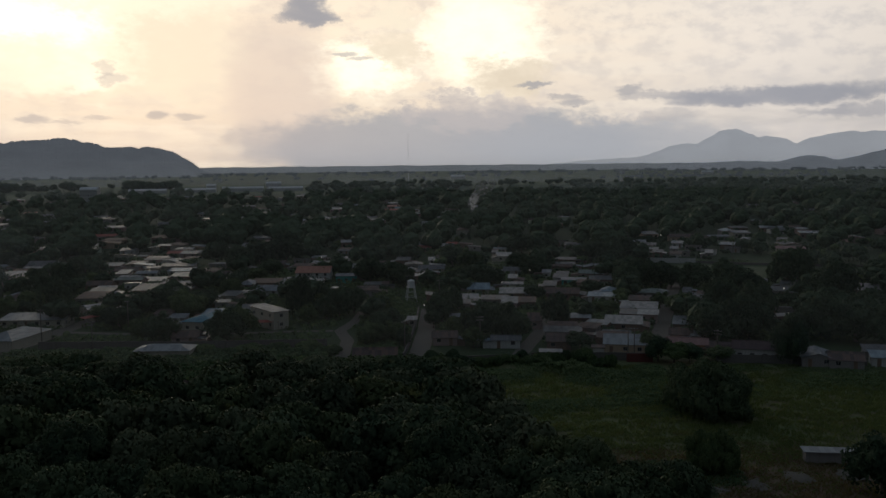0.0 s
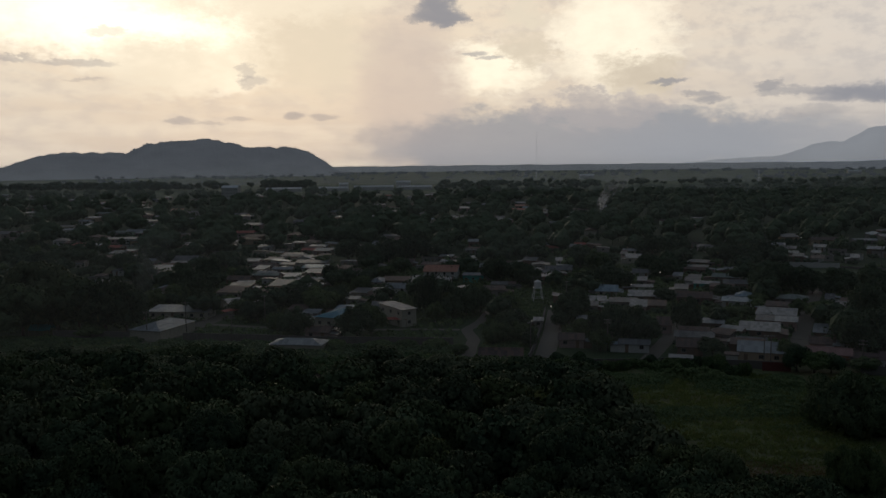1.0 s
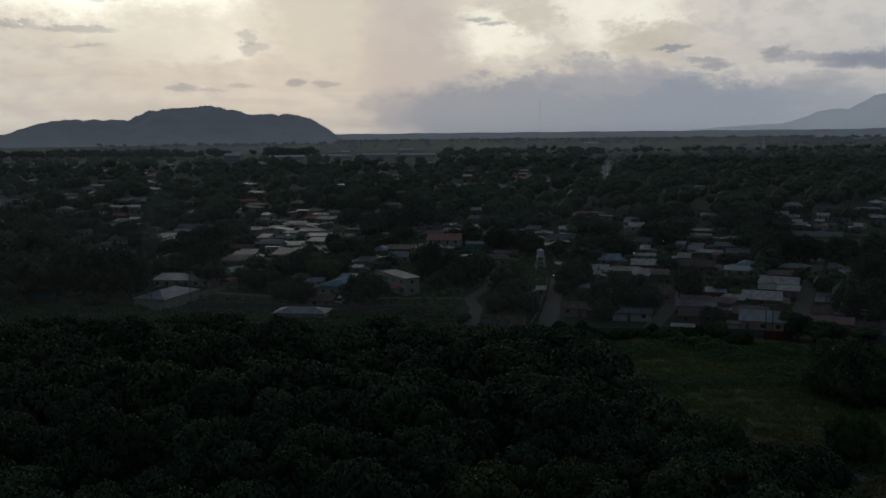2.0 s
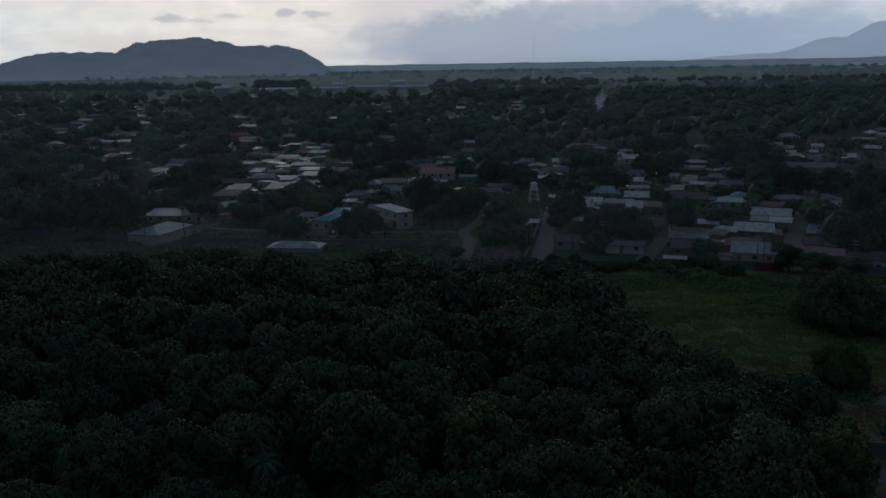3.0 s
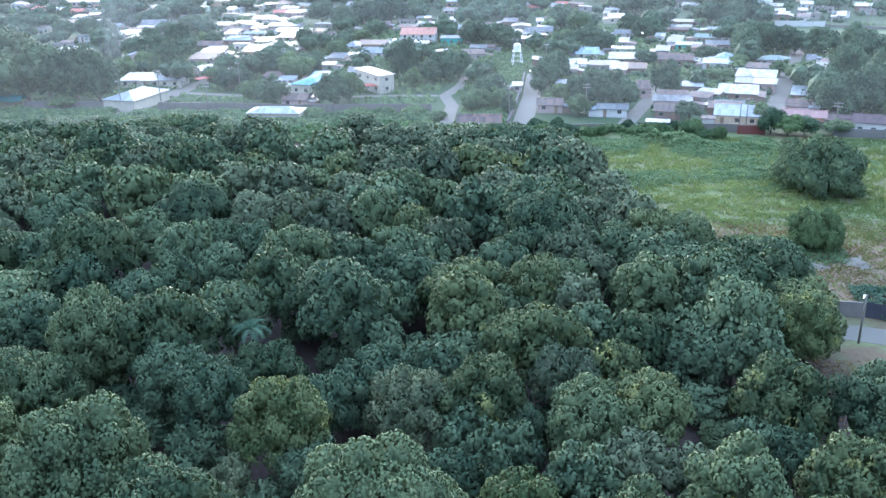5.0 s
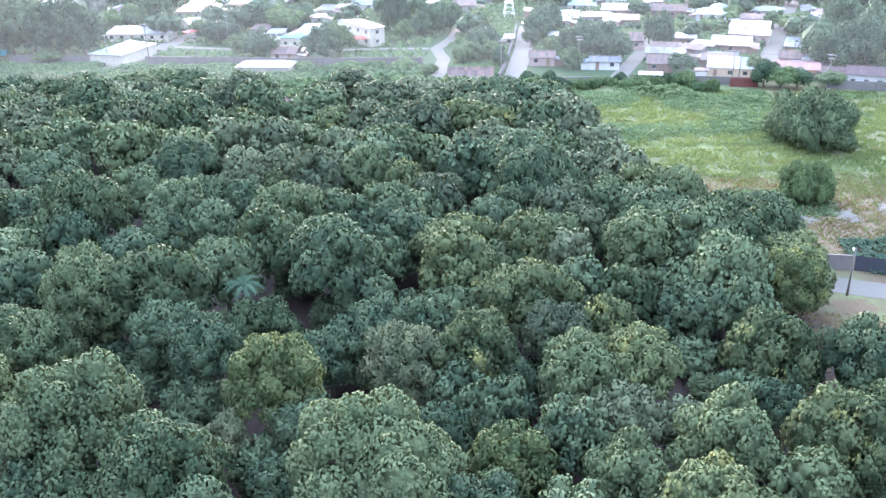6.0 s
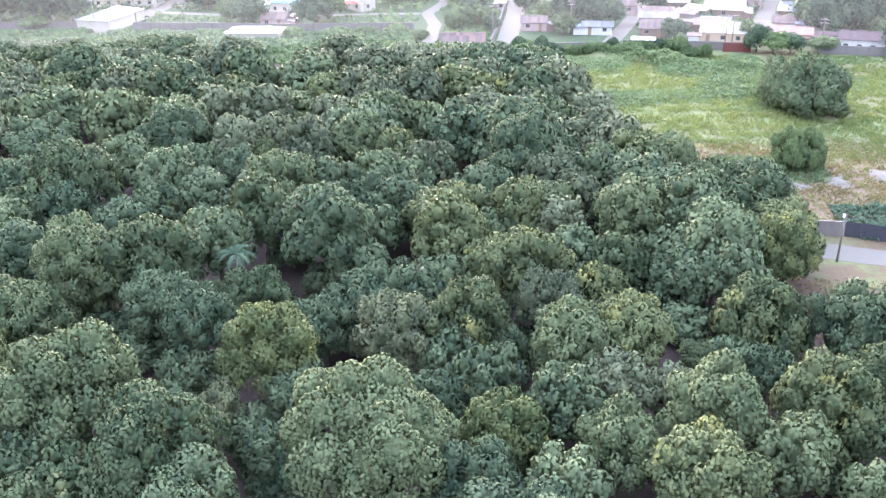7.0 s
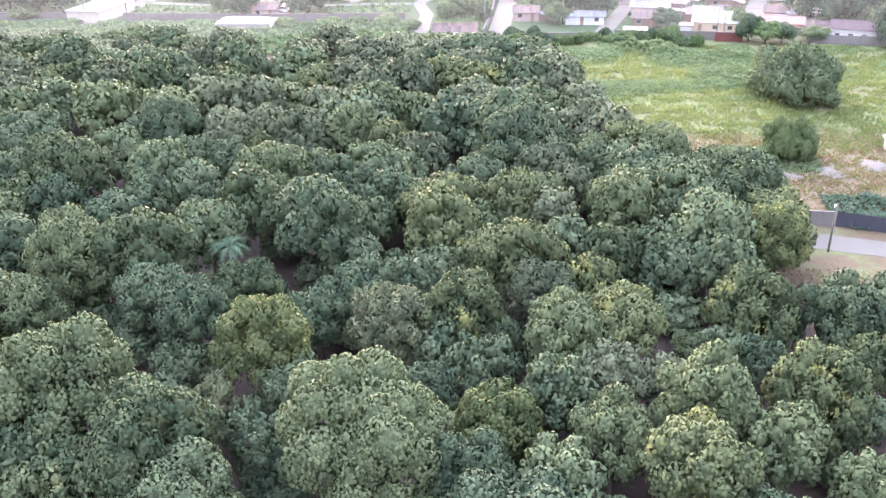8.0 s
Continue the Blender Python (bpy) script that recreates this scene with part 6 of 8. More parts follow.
# small lit lamps that already burn in the yards
for x, y, z in ((36, 365, 3.2), (-6.5, 276, 3.4), (22, 330, 3), (-60, 420, 3.5), (118, 300, 4), (150, 330, 4), (95, 262, 3.2), (-160, 330, 3), (-30, 460, 4), (60, 480, 4), (-120, 520, 4), (130, 520, 4)):
    t = thing("yard_lamp", pose(x, y, 0), "small yard lamp burning on a thin post", "lamp", "yard lamps")
    bm = bmesh.new()
    add_tube(bm, [(0, 0, -0.2), (0, 0, z / 2), (0, 0, z)], [0.05, 0.045, 0.04], 6)
    part("post", bm_mesh("post", bm, POLE_WOOD), t)
    bm = bmesh.new()
    bmesh.ops.create_icosphere(bm, subdivisions=1, radius=0.16, matrix=Matrix.Translation((0, 0, z + 0.12)))
    part("bulb", bm_mesh("bulb", bm, BULB), t, "lit warm bulb")

# white plastered pillars beside the hedge
for x in (-84.8, -83.0, -81.2):
    t = thing("pillar", pose(x, 262.0, 0), "white plastered gate pillar beside the hedge", "pillar", "white pillars")
    bm = bmesh.new()
    add_box(bm, -0.3, 0.3, -0.3, 0.3, -0.1, 2.5)
    part("shaft", bm_mesh("shaft", bm, WALLS["white"]), t)
    bm = bmesh.new()
    add_box(bm, -0.38, 0.38, -0.38, 0.38, 2.5, 2.65)
    part("cap", bm_mesh("cap", bm, WALLS["white"]), t)

# the nearer trees of the town
tree(-255.9, 406.4, 15.7, 8.3, "dark", "town", 24, 359)
tree(-249.2, 377.8, 13.3, 8.7, "dark", "town", 10, 215)
tree(-203.6, 370.3, 9.4, 9.5, "dark", "town", 22, 214)
tree(-207.0, 410.1, 9.0, 8.7, "dark", "town", 14, 9)
tree(-217.0, 374.0, 10.2, 8.1, "dark", "town", 7, 111)
tree(-153.7, 314.6, 6.9, 5.9, "dark", "town", 17, 138)
tree(-243.9, 406.3, 12.4, 7.7, "dark", "town", 22, 302)
tree(-165.8, 353.0, 8.7, 7.5, "dark", "town", 2, 217)
tree(-193.4, 359.7, 8.0, 6.7, "light", "town", 7, 218)
tree(-199.7, 405.7, 7.7, 6.5, "dark", "town", 4, 14)
tree(-137.4, 238.2, 15.5, 15.9, "green", "back", 29, 166, label="broad dark green tree beside the long wall")
tree(-147.6, 241.0, 16.8, 16.1, "green", "back", 11, 286, label="broad dark green tree beside the long wall")
tree(-153.4, 239.1, 13.0, 12.7, "pale", "back", 25, 134, label="broad dark green tree beside the long wall")
tree(-160.3, 232.4, 18.7, 14.7, "green", "back", 3, 237, label="broad dark green tree beside the long wall")
tree(-131.6, 240.0, 12.5, 13.3, "blue", "back", 22, 63, label="broad dark green tree beside the long wall")
tree(-181.9, 273.6, 19.5, 16.7, "dry", "back", 26, 339, label="broad dark green tree beside the long wall")
tree(-137.8, 230.3, 8.0, 3.7, "light", "town", 27, 271)
tree(-142.9, 309.6, 9.4, 10.5, "dark", "town", 25, 192)
tree(-148.0, 337.4, 9.7, 11.3, "dark", "town", 21, 55)
tree(-140.1, 291.3, 9.6, 6.9, "light", "town", 23, 163)
tree(-194.8, 370.3, 9.6, 8.7, "dark", "town", 18, 272)
tree(-143.1, 280.1, 8.3, 6.7, "light", "town", 3, 300)
tree(-152.6, 291.0, 6.5, 10.9, "dark", "town", 22, 2)
tree(-108.4, 270.7, 7.7, 5.5, "light", "town", 15, 73)
tree(-99.2, 261.4, 11.1, 6.3, "dark", "town", 7, 199)
tree(-190.1, 445.0, 15.8, 10.1, "dark", "town", 1, 269)
tree(-161.5, 389.0, 13.8, 8.9, "dark", "town", 2, 288)
tree(-78.6, 236.7, 8.3, 8.1, "dark", "town", 3, 337)
tree(-84.9, 240.4, 6.8, 6.5, "light", "town", 28, 192)
tree(-93.7, 281.4, 11.7, 8.5, "dark", "town", 5, 12)
tree(-83.4, 276.5, 11.4, 8.3, "light", "town", 10, 62)
tree(-80.6, 287.2, 9.8, 7.7, "dark", "town", 0, 58)
tree(-96.5, 337.9, 6.5, 8.9, "dark", "town", 21, 246)
tree(-60.6, 237.5, 9.0, 8.9, "dark", "town", 26, 356)
tree(-58.3, 245.5, 8.4, 8.3, "light", "town", 9, 296)
tree(-78.9, 317.2, 7.5, 7.3, "light", "town", 9, 45)
tree(-113.4, 431.1, 13.1, 11.1, "dark", "town", 1, 288)
tree(-94.3, 398.3, 10.7, 11.5, "dark", "town", 16, 270)
tree(-89.4, 419.2, 15.4, 11.9, "dark", "town", 22, 122)
tree(-78.8, 430.3, 17.2, 13.5, "dark", "town", 3, 283)
tree(-46.0, 272.7, 7.3, 13.7, "dark", "town", 23, 51)
tree(-78.6, 361.6, 8.5, 5.9, "light", "town", 29, 283)
tree(-76.0, 379.0, 10.1, 7.3, "dark", "town", 1, 281)
tree(-41.9, 263.4, 5.3, 6.1, "light", "town", 10, 288)
tree(-37.9, 272.9, 7.3, 7.1, "dark", "town", 5, 39)
tree(-33.9, 278.0, 9.3, 9.5, "dark", "town", 7, 92)
tree(-29.9, 283.2, 8.5, 8.3, "dark", "town", 20, 127)
tree(-30.3, 353.6, 11.7, 10.1, "dark", "town", 14, 315)
tree(-20.7, 346.0, 11.4, 9.9, "dark", "town", 22, 201)
tree(-15.9, 338.6, 8.9, 8.7, "dark", "town", 8, 188)
tree(-20.2, 278.4, 7.4, 7.3, "light", "town", 19, 203)
tree(-16.3, 247.2, 9.0, 7.3, "dark", "town", 11, 284)
tree(-18.5, 234.1, 7.0, 5.7, "light", "town", 13, 42)
tree(-14.0, 235.8, 6.3, 5.5, "light", "town", 12, 256)
tree(-21.3, 229.7, 5.4, 5.1, "light", "town", 7, 211)
tree(-11.2, 227.4, 3.8, 5.7, "dark", "town", 26, 82)
tree(-1.1, 264.8, 8.8, 8.5, "dark", "town", 13, 353)
tree(1.5, 279.1, 8.3, 8.9, "dark", "town", 18, 296)
tree(-3.5, 255.9, 5.1, 5.1, "dark", "town", 21, 264)
tree(3.0, 240.3, 5.6, 6.3, "light", "town", 21, 247)
tree(10.8, 240.6, 9.6, 9.5, "dark", "town", 4, 329)
tree(16.0, 237.1, 7.9, 10.1, "dark", "town", 12, 76)
tree(7.4, 228.3, 6.1, 5.5, "light", "town", 5, 49)
tree(19.8, 237.3, 7.9, 7.7, "dark", "town", 15, 247)
tree(5.8, 338.8, 10.0, 7.5, "dark", "town", 29, 357)
tree(12.2, 338.9, 10.0, 8.5, "dark", "town", 16, 226)
tree(18.6, 339.0, 8.9, 7.5, "dark", "town", 18, 95)
tree(4.0, 407.1, 12.0, 10.1, "dark", "town", 4, 136)
tree(11.5, 397.1, 10.4, 8.7, "light", "town", 24, 101)
tree(32.7, 251.6, 7.1, 10.3, "dark", "town", 4, 299)
tree(32.4, 306.8, 8.1, 4.9, "dark", "town", 16, 161)
tree(33.0, 387.5, 10.2, 8.3, "dark", "town", 29, 118)
tree(37.3, 369.9, 9.8, 8.1, "dark", "town", 27, 353)
tree(41.7, 463.7, 15.2, 9.9, "dark", "town", 17, 151)
tree(50.4, 438.8, 14.5, 10.7, "dark", "town", 21, 211)
tree(35.0, 223.1, 6.3, 4.9, "dark", "town", 19, 299)
tree(54.3, 319.4, 7.5, 4.9, "dark", "town", 18, 136)
tree(44.7, 280.4, 7.5, 3.5, "light", "town", 28, 111)
tree(51.7, 280.6, 8.5, 3.5, "light", "town", 9, 11)
tree(70.8, 416.4, 13.8, 11.3, "dark", "town", 8, 245)
tree(80.8, 416.2, 13.9, 10.1, "dark", "town", 25, 195)
tree(87.8, 426.7, 17.1, 11.5, "dark", "town", 6, 88)
tree(69.2, 326.0, 11.0, 10.1, "dark", "town", 18, 184)
tree(76.5, 332.6, 12.3, 11.3, "dark", "town", 7, 164)
tree(83.5, 332.7, 11.3, 10.1, "dark", "town", 15, 73)
tree(87.5, 332.8, 9.0, 8.1, "dark", "town", 13, 357)
tree(61.7, 301.8, 6.1, 4.7, "light", "town", 15, 359)
tree(71.7, 286.1, 5.8, 5.3, "light", "town", 19, 105)
tree(76.2, 276.5, 9.5, 6.1, "light", "town", 14, 297)
tree(95.3, 328.9, 12.4, 9.7, "dark", "town", 26, 334)
tree(110.3, 339.8, 11.7, 9.3, "dark", "town", 17, 14)
tree(71.8, 229.4, 12.8, 10.9, "dark", "town", 15, 37)
tree(78.1, 231.7, 11.4, 11.9, "dark", "town", 27, 204)
tree(83.8, 236.7, 11.7, 11.1, "dark", "town", 25, 23)
tree(86.0, 267.8, 11.2, 12.5, "dark", "town", 14, 117)
tree(100.0, 292.0, 14.2, 12.5, "dark", "town", 28, 120)
tree(89.6, 247.7, 10.5, 13.9, "dark", "town", 20, 345)
tree(52.2, 210.2, 6.5, 6.1, "dark", "town", 2, 111)
tree(55.8, 208.7, 7.2, 5.1, "light", "town", 27, 130)
tree(59.6, 208.9, 5.8, 4.5, "dark", "town", 7, 97)
tree(67.4, 209.3, 5.9, 3.7, "light", "town", 24, 132)
tree(51.5, 218.9, 3.7, 5.7, "light", "town", 4, 95)
tree(83.1, 205.8, 7.4, 11.7, "dark", "town", 19, 345)
tree(103.2, 234.8, 13.6, 12.5, "dark", "town", 27, 18)
tree(110.5, 230.7, 13.6, 9.9, "dark", "town", 28, 130)
tree(115.4, 226.8, 10.1, 10.5, "dark", "town", 5, 23)
tree(63.5, 123.3, 8.7, 8.5, "dark", "town", 10, 93)
tree(136.8, 300.9, 15.2, 13.9, "dark", "town", 13, 46)
tree(131.9, 328.3, 14.0, 15.1, "dark", "town", 23, 43)
tree(-127.1, 270.1, 1.8, 11.9, "dark", "column", 3, 47, name="cypress", label="slim dark columnar cypress beside the lane")
tree(-128.0, 278.3, 1.8, 10.3, "dark", "column", 8, 149, name="cypress", label="slim dark columnar cypress beside the lane")
tree(-126.8, 278.4, 1.8, 10.3, "dark", "column", 1, 182, name="cypress", label="slim dark columnar cypress beside the lane")
tree(-125.6, 278.4, 1.8, 10.3, "dark", "column", 14, 297, name="cypress", label="slim dark columnar cypress beside the lane")
tree(-124.0, 278.5, 1.8, 10.3, "dark", "column", 23, 345, name="cypress", label="slim dark columnar cypress beside the lane")
tree(-121.8, 278.5, 1.8, 10.3, "dark", "column", 10, 3, name="cypress", label="slim dark columnar cypress beside the lane")
tree(51.5, 167.1, 16.3, 9.5, "green", "spread", 0, 171, name="meadow_tree", label="broad dark spreading tree alone in the meadow")
tree(42.2, 135.0, 7.6, 6.2, "light", "spread", 10, 223, name="bush", label="round bush overgrown with green vines")
tree(-3.6, 211.2, 4.6, 2.9, "dark", "bush", 12, 64, name="bush", label="rank green shrub along the meadow wall")
tree(-1.1, 211.1, 4.4, 2.1, "light", "bush", 14, 270, name="bush", label="rank green shrub along the meadow wall")
tree(1.8, 211.4, 3.6, 3.3, "dark", "bush", 24, 230, name="bush", label="rank green shrub along the meadow wall")
tree(3.0, 207.4, 4.7, 2.7, "dark", "bush", 3, 173, name="bush", label="rank green shrub along the meadow wall")
tree(5.8, 208.5, 3.9, 1.9, "dark", "bush", 1, 150, name="bush", label="rank green shrub along the meadow wall")
tree(8.0, 208.4, 4.3, 1.9, "light", "bush", 4, 91, name="bush", label="rank green shrub along the meadow wall")
tree(9.6, 206.1, 2.8, 2.5, "light", "bush", 4, 169, name="bush", label="rank green shrub along the meadow wall")
tree(12.3, 208.1, 3.4, 2.3, "light", "bush", 14, 246, name="bush", label="rank green shrub along the meadow wall")
tree(14.1, 211.5, 4.6, 1.9, "light", "bush", 17, 294, name="bush", label="rank green shrub along the meadow wall")
tree(17.0, 210.4, 3.6, 2.1, "light", "bush", 1, 245, name="bush", label="rank green shrub along the meadow wall")
tree(18.8, 211.3, 3.6, 2.9, "dark", "bush", 12, 229, name="bush", label="rank green shrub along the meadow wall")
tree(20.8, 207.7, 4.9, 2.3, "light", "bush", 4, 138, name="bush", label="rank green shrub along the meadow wall")
tree(23.1, 208.5, 5.1, 2.7, "light", "bush", 5, 357, name="bush", label="rank green shrub along the meadow wall")
tree(24.8, 210.4, 4.9, 2.9, "light", "bush", 4, 303, name="bush", label="rank green shrub along the meadow wall")
tree(27.3, 207.5, 4.0, 2.9, "light", "bush", 18, 91, name="bush", label="rank green shrub along the meadow wall")
tree(29.3, 211.8, 2.7, 2.9, "dark", "bush", 28, 208, name="bush", label="rank green shrub along the meadow wall")
tree(32.6, 211.0, 4.2, 2.7, "light", "bush", 15, 270, name="bush", label="rank green shrub along the meadow wall")
tree(34.4, 211.7, 4.0, 3.1, "light", "bush", 6, 324, name="bush", label="rank green shrub along the meadow wall")
tree(35.0, 208.5, 3.9, 2.7, "light", "bush", 20, 235, name="bush", label="rank green shrub along the meadow wall")
tree(37.1, 206.3, 4.8, 1.9, "light", "bush", 14, 57, name="bush", label="rank green shrub along the meadow wall")
tree(39.6, 205.3, 2.9, 3.1, "light", "bush", 19, 25, name="bush", label="rank green shrub along the meadow wall")
tree(-78.9, 220.1, 5.3, 1.5, "light", "bush", 10, 165, name="bush", label="leafy shrub between the grove and the wall")
tree(-63.8, 224.9, 6.0, 2.5, "light", "bush", 10, 176, name="bush", label="leafy shrub between the grove and the wall")
tree(-56.7, 221.1, 5.2, 2.1, "light", "bush", 22, 355, name="bush", label="leafy shrub between the grove and the wall")
tree(-51.5, 225.5, 6.5, 2.3, "light", "bush", 4, 41, name="bush", label="leafy shrub between the grove and the wall")
tree(-43.8, 225.9, 5.9, 2.3, "light", "bush", 27, 307, name="bush", label="leafy shrub between the grove and the wall")
tree(-36.2, 226.2, 6.5, 2.7, "light", "bush", 24, 17, name="bush", label="leafy shrub between the grove and the wall")
tree(-29.6, 222.5, 5.1, 2.3, "light", "bush", 22, 40, name="bush", label="leafy shrub between the grove and the wall")
tree(-96.3, 214.5, 5.3, 1.7, "light", "bush", 23, 175, name="bush", label="leafy shrub between the grove and the wall")
tree(-107.1, 210.7, 6.0, 1.7, "light", "bush", 25, 105, name="bush", label="leafy shrub between the grove and the wall")
tree(-119.5, 213.4, 5.5, 1.7, "light", "bush", 29, 32, name="bush", label="leafy shrub between the grove and the wall")
tree(-128.8, 212.9, 6.3, 1.9, "light", "bush", 27, 102, name="bush", label="leafy shrub between the grove and the wall")
tree(-139.4, 214.4, 6.5, 1.9, "light", "bush", 13, 357, name="bush", label="leafy shrub between the grove and the wall")
tree(-146.7, 215.4, 6.6, 1.9, "light", "bush", 24, 113, name="bush", label="leafy shrub between the grove and the wall")
tree(-85.7, 215.1, 4.6, 1.5, "light", "bush", 15, 161, name="bush", label="leafy shrub between the grove and the wall")
tree(-22.5, 212.0, 4.2, 1.5, "light", "bush", 3, 21, name="bush", label="leafy shrub between the grove and the wall")
tree(37.6, 133.2, 5.8, 1.9, "light", "bush", 13, 39, name="bush", label="low spreading vines beside the round bush")

# ---------------------------------------------------------------- the farther town
STANDING = [(ob.location.x, ob.location.y) for ob in scene.collection.objects if ob.parent is None and ob.name.split(".")[0] in ("house", "tree", "cypress")]
r = random.Random(21)
ROOF_PICK = ["white"] * 6 + ["zinc"] * 7 + ["grey"] * 7 + ["rust"] * 5 + ["red", "orange", "blue", "green"]
WALL_PICK = ["white", "cream", "block", "pink", "brown", "peach", "mint"]
FRONTS = np.array([(ob.location.x, ob.location.y) for ob in scene.collection.objects if ob.parent is None and ob.name.split(".")[0] == "house"])
# small houses and sheds squeezed in between
made = 0
for _ in range(4000):
    if made >= 130:
        break
    y = r.uniform(240, 500)
    x = r.uniform(-0.62, 0.42) * y
    if not off_ways(x, y, 6.5) or any(math.hypot(x - a, y - b) < (9.0 if k < 1000 else 5) for k, (a, b) in enumerate(STANDING)) or (-26 < x < 0 and y < 345) or (-126 < x < -82 and y < 276):
        continue
    if noise.noise((x * 0.013, y * 0.013, 3.0)) < -0.12:
        continue
    STANDING.append((x, y))
    made += 1
    house(x, y, r.choice((0, 0, 90, -8, 5)) - max(0, x) * 0.15, r.uniform(5, 9), r.uniform(4.5, 8), r.uniform(2.3, 2.8), r.choice(("mono", "mono", "gable", "fall")), r.uniform(0.4, 1.0), r.choice(ROOF_PICK), r.choice(WALL_PICK))
FRONTS = np.array([(ob.location.x, ob.location.y) for ob in scene.collection.objects if ob.parent is None and ob.name.split(".")[0] == "house"])


def far_houses(count, seed):
    """The farther houses, seen as specks of roof and wall among the trees, as one mass."""
    r = random.Random(seed)
    bm = bmesh.new()
    roofs, walls = list(ROOFS), list(WALLS)
    made = 0
    fronts = []
    for _ in range(count * 12):
        if made >= count:
            break
        y = 470 + 850 * r.random() ** 1.3
        x = r.uniform(-0.78, 0.66) * y
        if noise.noise((x * 0.006, y * 0.004, 2.0)) < -0.05 - (0.3 if x < -0.1 * y else 0.0) or not off_ways(x, y, 6) or any(math.hypot(x - a, y - b) < 10.5 for a, b in STANDING):
            continue
        STANDING.append((x, y))
        fronts.append((x, y))
        made += 1
        w, d, h, rise = r.uniform(8, 16), r.uniform(6, 10), r.uniform(2.5, 3.2), r.uniform(0.7, 1.4)
        roof, wall = roofs.index(r.choice(ROOF_PICK)), len(roofs) + walls.index(r.choice(WALL_PICK))
        m = pose(x, y, 0, 0, 0, r.choice((0, 0, 90, -12, 6)))
        start, f0 = len(bm.verts), len(bm.faces)
        add_box(bm, -w / 2, w / 2, 0, d, 0, h)
        for k in range(int(w / 3)):
            add_box(bm, -w / 2 + 1 + k * 3, -w / 2 + 2.1 + k * 3, -0.05, -0.004, 0.9, 2.0)
        f1 = len(bm.faces)
        if r.random() < 0.5:
            add_slab(bm, [(-w / 2 - 0.4, -0.4, h), (w / 2 + 0.4, -0.4, h), (w / 2 + 0.4, d / 2, h + rise), (-w / 2 - 0.4, d / 2, h + rise)], 0.08)
            add_slab(bm, [(-w / 2 - 0.4, d / 2, h + rise), (w / 2 + 0.4, d / 2, h + rise), (w / 2 + 0.4, d + 0.4, h), (-w / 2 - 0.4, d + 0.4, h)], 0.08)
        else:
            add_slab(bm, [(-w / 2 - 0.4, -0.4, h + 0.1), (w / 2 + 0.4, -0.4, h + 0.1), (w / 2 + 0.4, d + 0.4, h + rise), (-w / 2 - 0.4, d + 0.4, h + rise)], 0.08)
        bm.verts.ensure_lookup_table()
        bm.faces.ensure_lookup_table()
        for v in bm.verts[start:]:
            v.co = m @ v.co
        for i, f in enumerate(bm.faces[f0:]):
            f.material_index = wall if i < 6 else len(roofs) + len(walls) if f0 + i < f1 else roof
    me = bpy.data.meshes.new("far_houses")
    bm.to_mesh(me)
    bm.free()
    for mat in [*ROOFS.values(), *WALLS.values(), GLASS]:
        me.materials.append(mat)
    tagged(new("far_houses", me), "small roofs and walls of the far blocks", "houses", kind="stuff")
    return np.array(fronts)


FAR_FRONTS = far_houses(230, 23)


